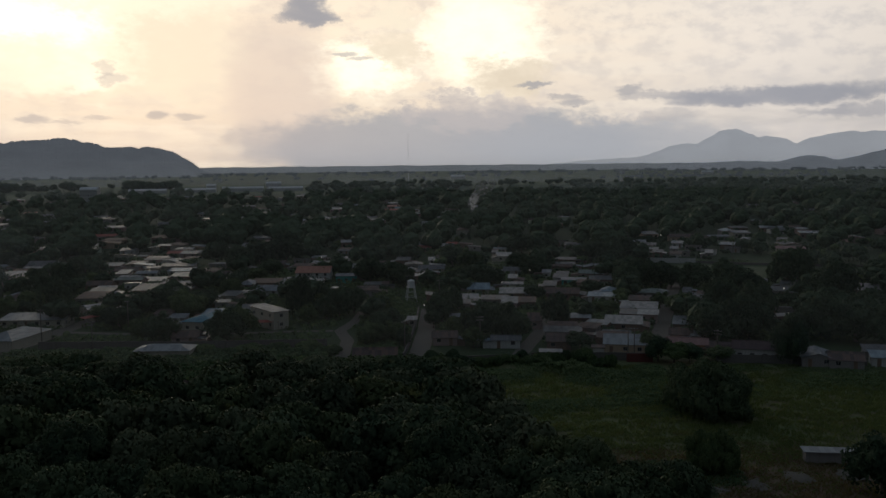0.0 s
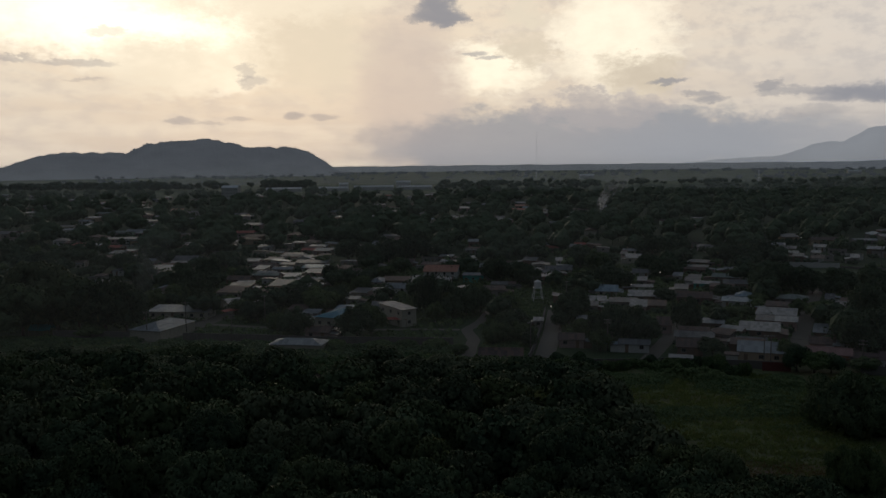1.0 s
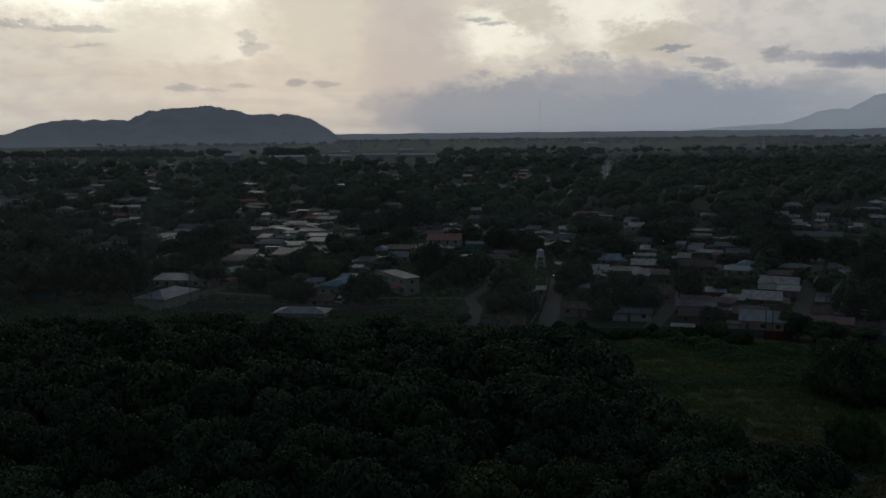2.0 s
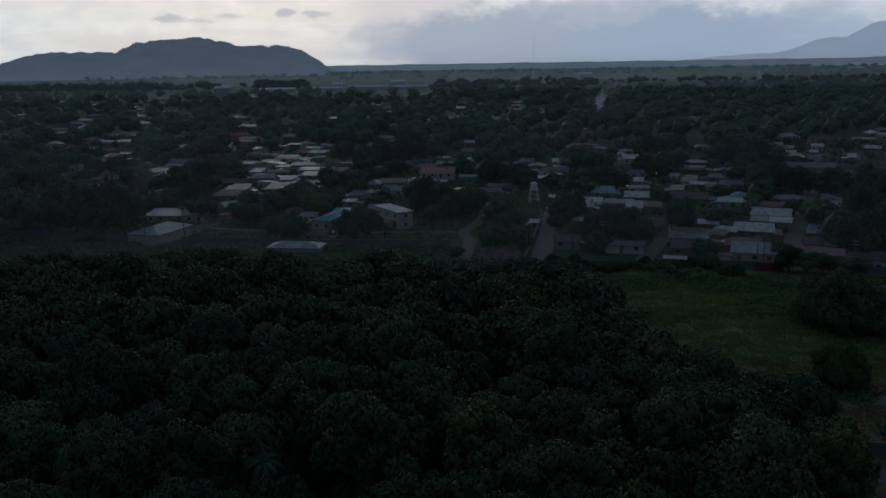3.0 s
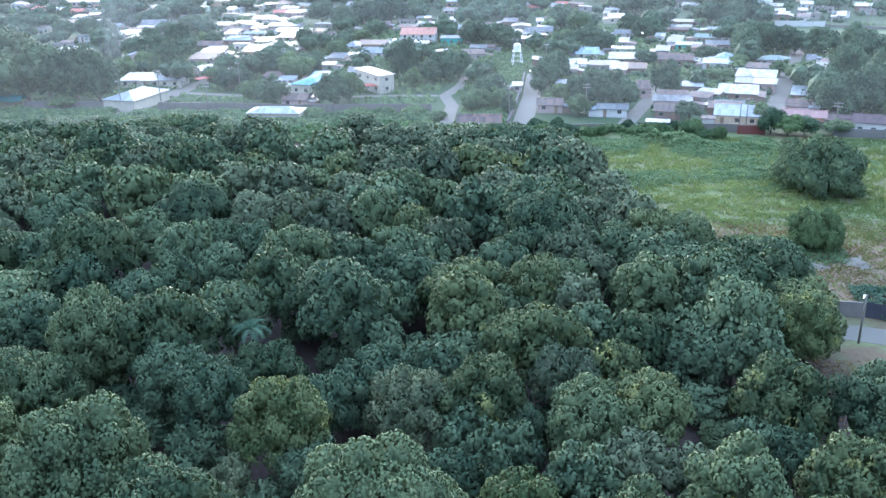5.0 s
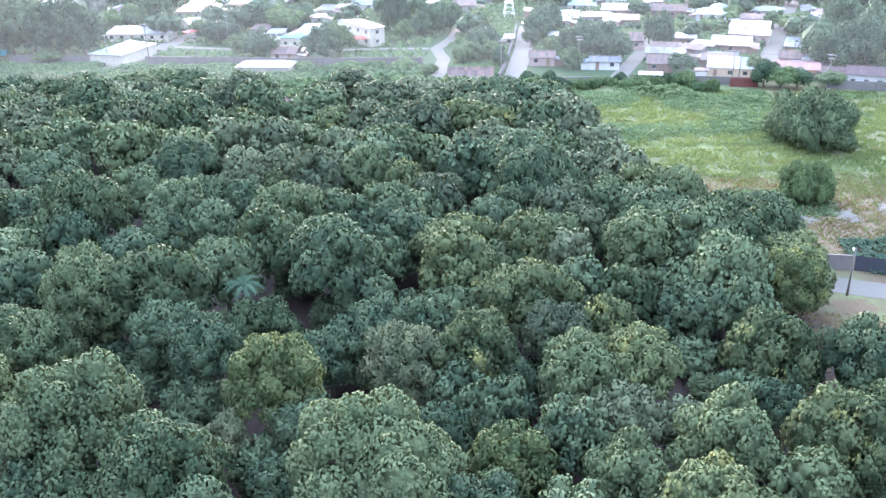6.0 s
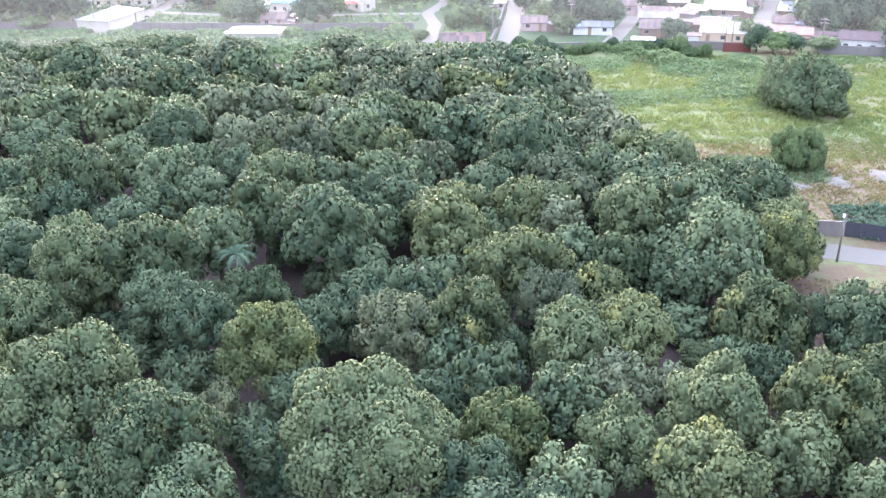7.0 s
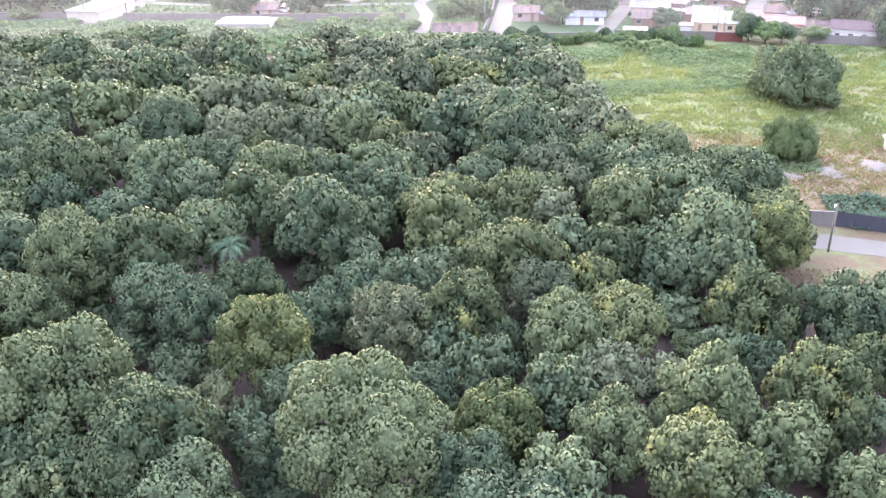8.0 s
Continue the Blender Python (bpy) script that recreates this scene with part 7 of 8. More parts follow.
def town_trees(name, label, seed, count, y0, y1, gap, mat, tall=(6, 12), leaves=210, leaf=0.85):
    """The trees that fill the farther blocks, too many to count, as one mass of leafy crowns on stems."""
    q = np.random.default_rng(seed)
    sv, sf = icosphere(1)
    fill = 0.72 if y1 < 600 else 0.84
    taken = np.array(STANDING)
    verts, tris, quads, base = [], [], [], 0
    done, tries = 0, 0
    while done < count and tries < count * 6:
        tries += 1
        y = y0 + (y1 - y0) * q.random() ** 1.15
        x = q.uniform(-0.86, 0.74) * y
        if not off_ways(x, y, 4.5) or np.min(np.hypot(taken[:, 0] - x, taken[:, 1] - y)) < gap or (-20 < x < -4 and y < 315):
            continue
        ahead = (FRONTS[:, 1] - y > 0) & (FRONTS[:, 1] - y < 15) & (np.abs(FRONTS[:, 0] - x * FRONTS[:, 1] / y) < 6.5)
        if y < 640 and ahead.any():
            continue
        done += 1
        taken = np.vstack([taken, (x, y)])
        h = q.uniform(*tall)
        # low growth before the far houses keeps their roofs in sight
        before = (FAR_FRONTS[:, 1] - y > -2) & (FAR_FRONTS[:, 1] - y < 75) & (np.abs(FAR_FRONTS[:, 0] - x * FAR_FRONTS[:, 1] / y) < 9)
        if before.any():
            h = q.uniform(3.0, 4.6)
        w = h * q.uniform(0.55, 0.92)
        lobes = 5 if y1 < 600 else 3
        ang = np.arange(lobes) * 6.283 / lobes + q.normal(0, 0.4, lobes)
        off = np.stack([np.cos(ang), np.sin(ang), q.uniform(-0.35, 0.3, lobes)], 1) * np.array([w * 0.5, w * 0.5, h * 0.3])
        off[0] = (0, 0, h * 0.16)
        centre = off + np.array([x, y, h * 0.56])
        size = w * q.uniform(0.42, 0.66, lobes) * (1 if lobes == 5 else 1.15)
        for c, s in zip(centre, size):
            verts.append(sv * (1 + q.normal(0, 0.13, (len(sv), 1))) * s * np.array([fill, fill, fill * 0.88]) + c)
            tris.append(sf + base)
            base += len(sv)
        verts.append(np.array([[x - 0.25, y, -0.1], [x + 0.25, y, -0.1], [x, y + 0.25, h * 0.6]]))
        tris.append(np.array([[0, 1, 2]]) + base)
        base += 3
        k = q.integers(0, lobes, leaves // 3)
        nrm = unit(q.normal(size=(len(k), 3)) + np.array([0, 0, 0.5]))
        quad, qf = rosettes(q, centre[k] + nrm * size[k][:, None] * np.array([1, 1, 0.85]), nrm, leaf, 3, 0.3)
        verts.append(quad)
        quads.append(qf + base)
        base += len(quad)
    me = mesh_of(name, np.concatenate(verts), np.concatenate(tris).tolist() + np.concatenate(quads).tolist(), mat)
    return tagged(new(name, me), label, "trees", kind="stuff")



def yard_shrubs(seed):
    """Low growth before the houses' fronts that hides the feet of their walls, one leafy mass."""
    q = np.random.default_rng(seed)
    sv, sf = icosphere(1)
    fronts = np.concatenate([FRONTS[FRONTS[:, 1] > 238], FAR_FRONTS])
    verts, tris, quads, base = [], [], [], 0
    for fx, fy in fronts:
        for _ in range(q.integers(2, 5) if fy < 470 else q.integers(1, 4)):
            x, y = fx + q.uniform(-6.5, 6.5), fy - q.uniform(1.8, 6.0)
            if not off_ways(x, y, 4.0):
                continue
            h = q.uniform(1.5, 2.9) if fy < 470 else q.uniform(2.0, 3.6)
            w = h * q.uniform(0.6, 1.1)
            centre = np.array([x, y, h * 0.45]) + q.normal(0, 0.45, (3, 3)) * np.array([w, w * 0.6, h * 0.2])
            size = w * q.uniform(0.45, 0.75, 3)
            for c, z in zip(centre, size):
                verts.append(sv * (1 + q.normal(0, 0.12, (len(sv), 1))) * z * np.array([0.85, 0.85, 0.75]) + c)
                tris.append(sf + base)
                base += len(sv)
            k = q.integers(0, 3, 16 if fy < 470 else 9)
            nrm = unit(q.normal(size=(len(k), 3)) + np.array([0, 0, 0.5]))
            quad, qf = rosettes(q, centre[k] + nrm * size[k][:, None], nrm, 0.55 if fy < 470 else 0.9, 3, 0.3)
            verts.append(quad)
            quads.append(qf + base)
            base += len(quad)
    me = mesh_of("yard_shrubs", np.concatenate(verts), np.concatenate(tris).tolist() + np.concatenate(quads).tolist(), LEAF_DARK)
    return tagged(new("yard_shrubs", me), "dark shrubs and hedges in the yards before the houses", "shrubs", kind="stuff")


yard_shrubs(61)

town_trees("town_trees", "dark leafy trees between the houses of the town", 51, 330, 250, 520, 6.4, LEAF_DARK, (5, 10), 180, 0.9)
town_trees("town_trees", "light green trees between the houses of the town", 52, 220, 245, 560, 5.6, LEAF_LIGHT, (3, 6), 120, 0.72)
town_trees("town_trees", "dark leafy trees of the farther blocks", 53, 1850, 460, 1300, 6.4, LEAF_DARK, (8, 14), 54, 1.4)

# the white hall with a pitched tower and the long pale sheds at the edge of the fields
house(-455, 1115, 4, 22, 14, 17.5, "gable", 3.0, "bright", "white", storeys=4, label="tall white building at the far edge of town")
for x, y, w, h in ((-492, 1446, 60, 5), (-420, 1470, 70, 5), (-345, 1500, 70, 6), (-275, 1520, 60, 5), (-300, 1540, 26, 13), (-400, 1500, 16, 11)):
    house(x, y, 12, w, 18, h, "gable", 2.5, "bright", "white", openings=False, label="long pale shed at the edge of the fields", group="field sheds")
for x, y in ((40, 2360), (820, 2700)):
    house(x, y, 3, 38, 14, 7, "gable", 4, "bright", "white", openings=False, label="pale farm building far out in the plain", group="field sheds")

# ---------------------------------------------------------------- woods beyond the town
def woods(name, label, spots, seed, mat, tall=(8, 14), leaf=2.2):
    """Far woods and tree lines, as one mass of rough crowns with uneven tops."""
    q = np.random.default_rng(seed)
    sv, sf = icosphere(1)
    verts, faces, base = [], [], 0
    for x, y in spots:
        h = q.uniform(*tall)
        w = h * q.uniform(0.5, 0.85)
        for k in range(4):
            c = np.array([x + q.normal(0, w * 0.45), y + q.normal(0, w * 0.4), h * q.uniform(0.42, 0.72)])
            verts.append(sv * (1 + q.normal(0, 0.13, (len(sv), 1))) * w * q.uniform(0.45, 0.7) * np.array([1, 1, 0.8]) + c)
            faces.append(sf + base)
            base += len(sv)
        verts.append(np.array([[x - 0.4, y, -0.1], [x + 0.4, y, -0.1], [x, y + 0.4, h * 0.5]]))
        faces.append(np.array([[0, 1, 2]]) + base)
        base += 3
    return tagged(new(name, mesh_of(name, np.concatenate(verts), np.concatenate(faces).tolist(), mat)), label, "woods", kind="stuff")


r = random.Random(4)
spots = []
for _ in range(900):
    y = 900 + 950 * r.random()
    x = r.uniform(-0.155, 0.75) * y
    if noise.noise((x * 0.004, y * 0.004, 8)) > -0.3:
        spots.append((x, y))
woods("town_woods", "dark belt of trees behind the town", spots, 1, LEAF_DARK)
spots = [(r.uniform(-1150, -640), 1560 + r.uniform(-25, 25)) for _ in range(120)] + [(r.uniform(-640, -500), 1640 + r.uniform(-10, 10)) for _ in range(22)]
woods("field_woods", "row of dark trees along the green fields", spots, 2, LEAF_DARK, (10, 19))
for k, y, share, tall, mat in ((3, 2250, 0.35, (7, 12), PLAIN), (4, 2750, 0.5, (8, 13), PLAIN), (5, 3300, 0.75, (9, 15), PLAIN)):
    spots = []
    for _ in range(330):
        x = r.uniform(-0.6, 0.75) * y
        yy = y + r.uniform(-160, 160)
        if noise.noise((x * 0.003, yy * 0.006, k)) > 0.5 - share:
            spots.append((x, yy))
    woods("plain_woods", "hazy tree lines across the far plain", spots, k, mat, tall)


def ridge(name, label, distance, span, height_at, depth, mat, steps=160, rows=9, rough=0.06, seed=0):
    """A range of hills: an uneven slope that climbs to its crest and falls behind it."""
    verts, faces = [], []
    for j in range(rows):
        s = j / (rows - 1)
        lift = math.sin(math.pi * min(1.0, s * 1.0) * 0.5) if s <= 1 else 0
        for i in range(steps + 1):
            a = radians(span[0] + (span[1] - span[0]) * i / steps)
            rad = distance + depth * s
            top = rad * math.tan(radians(max(-0.6, height_at(math.degrees(a))))) + 51.5
            h = max(0.0, top) * lift * (1 + rough * noise.noise((math.degrees(a) * 1.9, s * 3, seed)) + (rough * 0.5 * noise.noise((math.degrees(a) * 9, s * 9, seed)) + rough * 0.55 * abs(noise.noise((math.degrees(a) * 31, s * 20, seed))) if s > 0.2 else 0))
            verts.append((rad * math.sin(a), rad * math.cos(a), h - 1.0))
    k = steps + 1
    faces = [(j * k + i, j * k + i + 1, (j + 1) * k + i + 1, (j + 1) * k + i) for j in range(rows - 1) for i in range(steps)]
    return tagged(new(name, mesh_of(name, verts, faces, mat, True)), label, "hills", kind="structure")


def flat_bump(a, centre, half, power=4):
    return math.exp(-abs((a - centre) / half) ** power)


def hill_height(a):
    return max(1.68 * flat_bump(a, -24.4, 4.5) + 0.12 * flat_bump(a, -23.6, 1.0, 2), 1.27 * flat_bump(a, -20.2, 3.9, 5), 1.0 * flat_bump(a, -30.4, 4.2), 0.18 * flat_bump(a, -36.5, 4.5)) - 0.42


def east_height(a):
    return max(0.95 * flat_bump(a, 28.0, 3.0, 2), 0.52 * flat_bump(a, 22.8, 1.6, 2), 0.2 * flat_bump(a, 19.0, 3.0, 2)) - 0.42


def peak_height(a):
    return max(1.55 * flat_bump(a, 18.4, 2.9, 2), 1.0 * flat_bump(a, 15.4, 2.2, 2), 1.35 * flat_bump(a, 20.5, 2.6, 2), 1.6 * flat_bump(a, 26.0, 5.0, 3), 0.2 * flat_bump(a, 12.4, 2.5, 2)) + 0.35 * flat_bump(a, 18.0, 1.6, 2) + 0.05 * noise.noise((a * 1.3, 0, 7)) - 0.12 - 0.5 * max(0.0, min(1.0, (9 - a) / 6))


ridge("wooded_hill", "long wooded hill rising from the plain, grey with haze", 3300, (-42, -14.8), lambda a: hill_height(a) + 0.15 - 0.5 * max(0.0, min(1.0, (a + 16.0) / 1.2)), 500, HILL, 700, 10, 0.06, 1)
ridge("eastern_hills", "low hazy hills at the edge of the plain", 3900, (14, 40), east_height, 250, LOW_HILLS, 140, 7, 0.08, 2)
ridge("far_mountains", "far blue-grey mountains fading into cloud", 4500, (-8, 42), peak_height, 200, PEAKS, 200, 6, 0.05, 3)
# ring closing the gap up to the horizon, with haze glow in its emission
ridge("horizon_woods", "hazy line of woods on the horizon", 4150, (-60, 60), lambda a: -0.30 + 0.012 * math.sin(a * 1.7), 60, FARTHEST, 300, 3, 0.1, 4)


def mast(x, y, height):
    t = thing("radio_mast", pose(x, y, 0), "thin lattice radio mast far off", "mast")
    bm = bmesh.new()
    for k in range(3):
        a = k * 2.094
        add_tube(bm, [(math.cos(a) * 1.2, math.sin(a) * 1.2, -0.2), (math.cos(a) * 0.9, math.sin(a) * 0.9, height / 2), (math.cos(a) * 0.5, math.sin(a) * 0.5, height)], [0.10, 0.09, 0.07], 4)
    # the horizon's haze glow is put into the mast's colour to make it faint
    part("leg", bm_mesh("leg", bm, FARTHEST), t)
    bm = bmesh.new()
    for z in range(0, int(height), 4):
        add_box(bm, -0.7, 0.7, -0.05, 0.05, z, z + 0.10)
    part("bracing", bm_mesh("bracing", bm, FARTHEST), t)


mast(-71, 1780, 106)
mast(385, 1890, 26)
smoke_plume(23.4, 750.6, 2, 44, (36, 30), 22, "thin pale smoke rising from a fire between the trees", 5, SMOKE)
smoke_plume(-137, 258, 2, 30, (4, 12), 14, "thin bluish smoke drifting from a yard fire", 6, THIN_SMOKE)
# translucent sheets added one behind another to pale the distance like haze
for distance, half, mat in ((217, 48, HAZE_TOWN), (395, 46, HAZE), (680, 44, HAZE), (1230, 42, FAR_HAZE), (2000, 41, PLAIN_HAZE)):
    haze_sheet(distance, half, 70, mat)

# ---------------------------------------------------------------- growth on the ground
scrub("meadow_weeds", "rank weeds and vines along the meadow wall", Patch(-6, 52, 196, 212, 5, 1, -0.02), 0.6, 2.6, 0.5, LEAF_LIGHT, 31, patchy=True)
scrub("meadow_creepers", "patches of bright green creepers in the meadow", Patch(-2, 52, 158, 205, 10, 9, 0.05), 0.6, 0.9, 0.42, LEAF_SCRUB, 36, patchy=True)
scrub("meadow_creepers", "patches of bright green creepers in the meadow", Patch(60, 110, 176, 206, 12, 12, 0.0), 0.7, 0.8, 0.42, LEAF_SCRUB, 37, patchy=True)
scrub("wall_weeds", "rank green weeds between the grove and the wall", Patch(-190, -24, 194, 230, 5, 2), 0.9, 1.7, 0.7, LEAF_SCRUB, 32)
scrub("yard_weeds", "low weeds and shrubs in the yards", Patch(-190, 150, 234, 420, 40, 15), 2.6, 1.5, 1.3, LEAF_LIGHT, 38)
scrub("street_weeds", "tall weeds along the street and lane", Patch(-26, -10, 213, 300, 3, 3), 0.7, 1.6, 0.6, LEAF_SCRUB, 33)
scrub("road_vines", "grey-green vines grown over the road wall", Patch(43, 78, 108, 119, 2.5, 4, -0.22), 0.5, 2.6, 0.5, LEAF_PALM, 34)
scrub("bush_vines", "creeping vines at the foot of the bush", Patch(30, 47, 128, 140, 4, 5), 0.6, 0.7, 0.45, LEAF_LIGHT, 35)


def grass(name, label, outline, count, tall, mat, seed):
    """Tufts of blades over a patch, one mass."""
    q = np.random.default_rng(seed)
    x0, x1, y0, y1 = outline.box
    p = np.stack([q.uniform(x0, x1, count), q.uniform(y0, y1, count)], 1)
    h = np.array([outline(a, b) for a, b in p])
    clumps = np.array([noise.noise((a * 0.27 + b * 0.13, b * 0.29 - a * 0.11, seed)) for a, b in p])
    keep = (h > 0.1) & (clumps > q.uniform(-0.6, 0.35, count))
    p, h = p[keep], h[keep] * q.uniform(0.5, 1.3, keep.sum()) * tall
    n = len(p)
    verts = np.zeros((n, 3, 3, 3))
    for k in range(3):
        a = q.uniform(0, 6.283, n)
        lean = q.uniform(0.1, 0.6, n) * h
        b = q.normal(0, 0.1, (n, 2))
        verts[:, k, 0] = np.stack([p[:, 0] + b[:, 0] - 0.09 * np.sin(a), p[:, 1] + b[:, 1] + 0.09 * np.cos(a), np.zeros(n)], 1)
        verts[:, k, 1] = np.stack([p[:, 0] + b[:, 0] + 0.09 * np.sin(a), p[:, 1] + b[:, 1] - 0.09 * np.cos(a), np.zeros(n)], 1)
        verts[:, k, 2] = np.stack([p[:, 0] + b[:, 0] + lean * np.cos(a), p[:, 1] + b[:, 1] + lean * np.sin(a), h], 1)
    flat = verts.reshape(-1, 3)
    me = mesh_of(name, flat, np.arange(len(flat)).reshape(-1, 3).tolist(), mat)
    return tagged(new(name, me), label, "grass", kind="stuff")


grass("meadow_grass", "rough yellow-green grass of the open meadow", Patch(-6, 112, 136, 208, 14, 17), 90000, 0.5, GRASS, 44)
grass("dry_grass", "low dry grass on the bare strip", Patch(24, 110, 108, 150, 10, 29), 34000, 0.3, DRY_GRASS, 46)
grass("strip_grass", "green blades scattered over the bare strip", Patch(24, 110, 112, 152, 10, 31), 16000, 0.3, GRASS, 47)
grass("verge_grass", "dry grass on the bank below the road", Patch(26, 90, 78, 101, 3, 8, -0.12), 14000, 0.2, DRY_GRASS, 43)

# ---------------------------------------------------------------- the grove
palm(-33.1, 84.9, 7.2, length=3.0)
palm(37.0, 70.0, 2.2, fronds=7, length=1.8)
# the mango grove, from under the camera to the wall of the town
tree(27.8, 43.8, 9.1, 9.7, "pale", "near", 7, 6, group="mango grove")
tree(-24.2, 44.4, 9.4, 10.6, "green", "near", 23, 110, group="mango grove")
tree(7.7, 44.4, 9.1, 7.7, "green", "near", 13, 143, group="mango grove")
tree(0.4, 44.7, 11.0, 9.7, "blue", "near", 5, 199, group="mango grove")
tree(16.7, 44.7, 9.1, 9.6, "green", "near", 5, 36, group="mango grove")
tree(-37.4, 45.7, 5.4, 8.7, "pale", "near", 4, 316, group="mango grove")
tree(-34.0, 47.8, 6.0, 9.4, "pale", "near", 19, 227, group="mango grove")
tree(-27.6, 49.3, 10.3, 13.0, "pale", "near", 4, 67, group="mango grove")
tree(3.3, 49.7, 6.2, 9.8, "green", "near", 0, 2, group="mango grove")
tree(-3.4, 49.9, 6.6, 10.0, "blue", "near", 6, 110, group="mango grove")
tree(13.4, 50.0, 7.9, 11.9, "flush", "near", 5, 85, group="mango grove")
tree(25.9, 50.6, 5.4, 8.8, "pale", "near", 9, 160, group="mango grove")
tree(-38.5, 50.8, 6.0, 9.0, "green", "near", 6, 276, group="mango grove")
tree(-11.2, 51.2, 12.5, 15.0, "pale", "near", 28, 347, group="mango grove")
tree(33.6, 51.4, 11.2, 9.2, "green", "near", 20, 104, group="mango grove")
tree(-19.4, 52.9, 6.2, 4.0, "blue", "near", 5, 353, name="bush", group="shrubs under the grove", label="low dark shrub in the shade of the grove")
tree(-20.0, 54.2, 5.9, 7.0, "blue", "near", 6, 196, group="mango grove")
tree(7.7, 54.5, 6.8, 10.5, "pale", "near", 9, 11, group="mango grove")
tree(20.8, 54.8, 6.3, 9.9, "pale", "near", 11, 212, group="mango grove")
tree(-38.1, 55.6, 10.8, 14.0, "pale", "near", 5, 74, group="mango grove")
tree(-1.5, 56.3, 6.4, 9.9, "glow", "fine", 8, 33, group="mango grove")
tree(42.3, 57.8, 9.4, 9.7, "pale", "near", 10, 154, group="mango grove")
tree(26.0, 58.1, 3.7, 4.0, "blue", "near", 26, 308, name="bush", group="shrubs under the grove", label="low dark shrub in the shade of the grove")
tree(15.6, 58.5, 8.0, 12.0, "pale", "near", 18, 1, group="mango grove")
tree(1.8, 58.6, 4.1, 4.0, "blue", "near", 19, 347, name="bush", group="shrubs under the grove", label="low dark shrub in the shade of the grove")
tree(-23.7, 59.5, 4.8, 5.0, "blue", "near", 22, 173, name="bush", group="shrubs under the grove", label="low dark shrub in the shade of the grove")
tree(27.9, 59.9, 5.0, 8.0, "blue", "near", 2, 158, group="mango grove")
tree(-50.1, 60.0, 10.2, 11.0, "flush", "near", 11, 156, group="mango grove")
tree(3.4, 60.1, 6.4, 9.9, "green", "near", 15, 356, group="mango grove")
tree(-26.7, 60.2, 4.0, 7.0, "twig", "fine", 10, 94, group="mango grove")
tree(25.3, 61.5, 8.1, 11.0, "flush", "near", 15, 241, group="mango grove")
tree(-7.7, 61.8, 4.8, 8.0, "blue", "near", 22, 90, group="mango grove")
tree(-20.0, 61.9, 4.9, 8.0, "blue", "near", 1, 131, group="mango grove")
tree(13.1, 63.6, 5.0, 8.2, "dry", "near", 0, 183, group="mango grove")
tree(8.4, 63.7, 5.8, 9.3, "dry", "near", 27, 206, group="mango grove")
tree(24.6, 64.0, 4.5, 4.0, "blue", "near", 0, 281, name="bush", group="shrubs under the grove", label="low dark shrub in the shade of the grove")
tree(-32.9, 64.4, 4.9, 4.0, "blue", "near", 25, 214, name="bush", group="shrubs under the grove", label="low dark shrub in the shade of the grove")
tree(-3.1, 64.7, 6.3, 9.0, "green", "near", 11, 192, group="mango grove")
tree(-23.5, 65.2, 8.3, 12.0, "glow", "fine", 18, 4, group="mango grove")
tree(38.8, 65.7, 10.2, 8.7, "pale", "near", 14, 23, group="mango grove")
tree(-32.4, 67.3, 5.3, 6.0, "blue", "near", 22, 92, group="mango grove")
tree(32.1, 67.8, 5.4, 8.7, "flush", "near", 19, 100, group="mango grove")
tree(-48.7, 68.6, 7.4, 11.0, "pale", "near", 3, 125, group="mango grove")
tree(4.3, 68.7, 7.3, 11.1, "pale", "near", 29, 236, group="mango grove")
tree(-6.9, 69.5, 6.4, 8.0, "blue", "near", 11, 262, group="mango grove")
tree(-32.2, 70.7, 6.8, 10.6, "blue", "near", 11, 268, group="mango grove")
tree(10.1, 70.7, 7.1, 10.9, "flush", "near", 8, 236, group="mango grove")
tree(23.3, 70.9, 4.6, 6.0, "blue", "near", 3, 301, group="mango grove")
tree(-12.6, 71.3, 7.9, 10.0, "twig", "fine", 23, 188, group="mango grove")
tree(-54.8, 72.0, 10.7, 9.8, "pale", "near", 27, 151, group="mango grove")
tree(-1.8, 72.3, 4.7, 7.0, "green", "near", 1, 221, group="mango grove")
tree(-63.3, 72.3, 9.0, 10.0, "green", "near", 2, 106, group="mango grove")
tree(20.5, 72.6, 5.3, 6.0, "blue", "near", 10, 262, group="mango grove")
tree(-5.7, 72.8, 7.7, 11.0, "flush", "near", 19, 185, group="mango grove")
tree(-39.8, 72.8, 5.9, 4.0, "blue", "near", 29, 75, name="bush", group="shrubs under the grove", label="low dark shrub in the shade of the grove")
tree(45.8, 73.1, 9.3, 8.4, "green", "near", 10, 141, group="mango grove")
tree(-20.7, 74.2, 6.5, 8.0, "blue", "near", 29, 359, group="mango grove")
tree(-38.4, 74.7, 6.9, 10.0, "blue", "near", 17, 47, group="mango grove")
tree(31.0, 75.5, 7.6, 10.0, "green", "near", 9, 351, group="mango grove")
tree(35.1, 75.7, 6.4, 10.0, "green", "near", 10, 156, group="mango grove")
tree(-45.8, 76.3, 6.2, 4.0, "blue", "near", 5, 40, name="bush", group="shrubs under the grove", label="low dark shrub in the shade of the grove")
tree(18.3, 76.3, 4.9, 3.0, "pale", "near", 20, 76, name="bush", group="shrubs under the grove", label="low dark shrub in the shade of the grove")
tree(0.2, 76.3, 3.7, 4.0, "blue", "near", 23, 352, name="bush", group="shrubs under the grove", label="low dark shrub in the shade of the grove")
tree(23.2, 76.6, 8.7, 10.0, "flush", "near", 9, 247, group="mango grove")
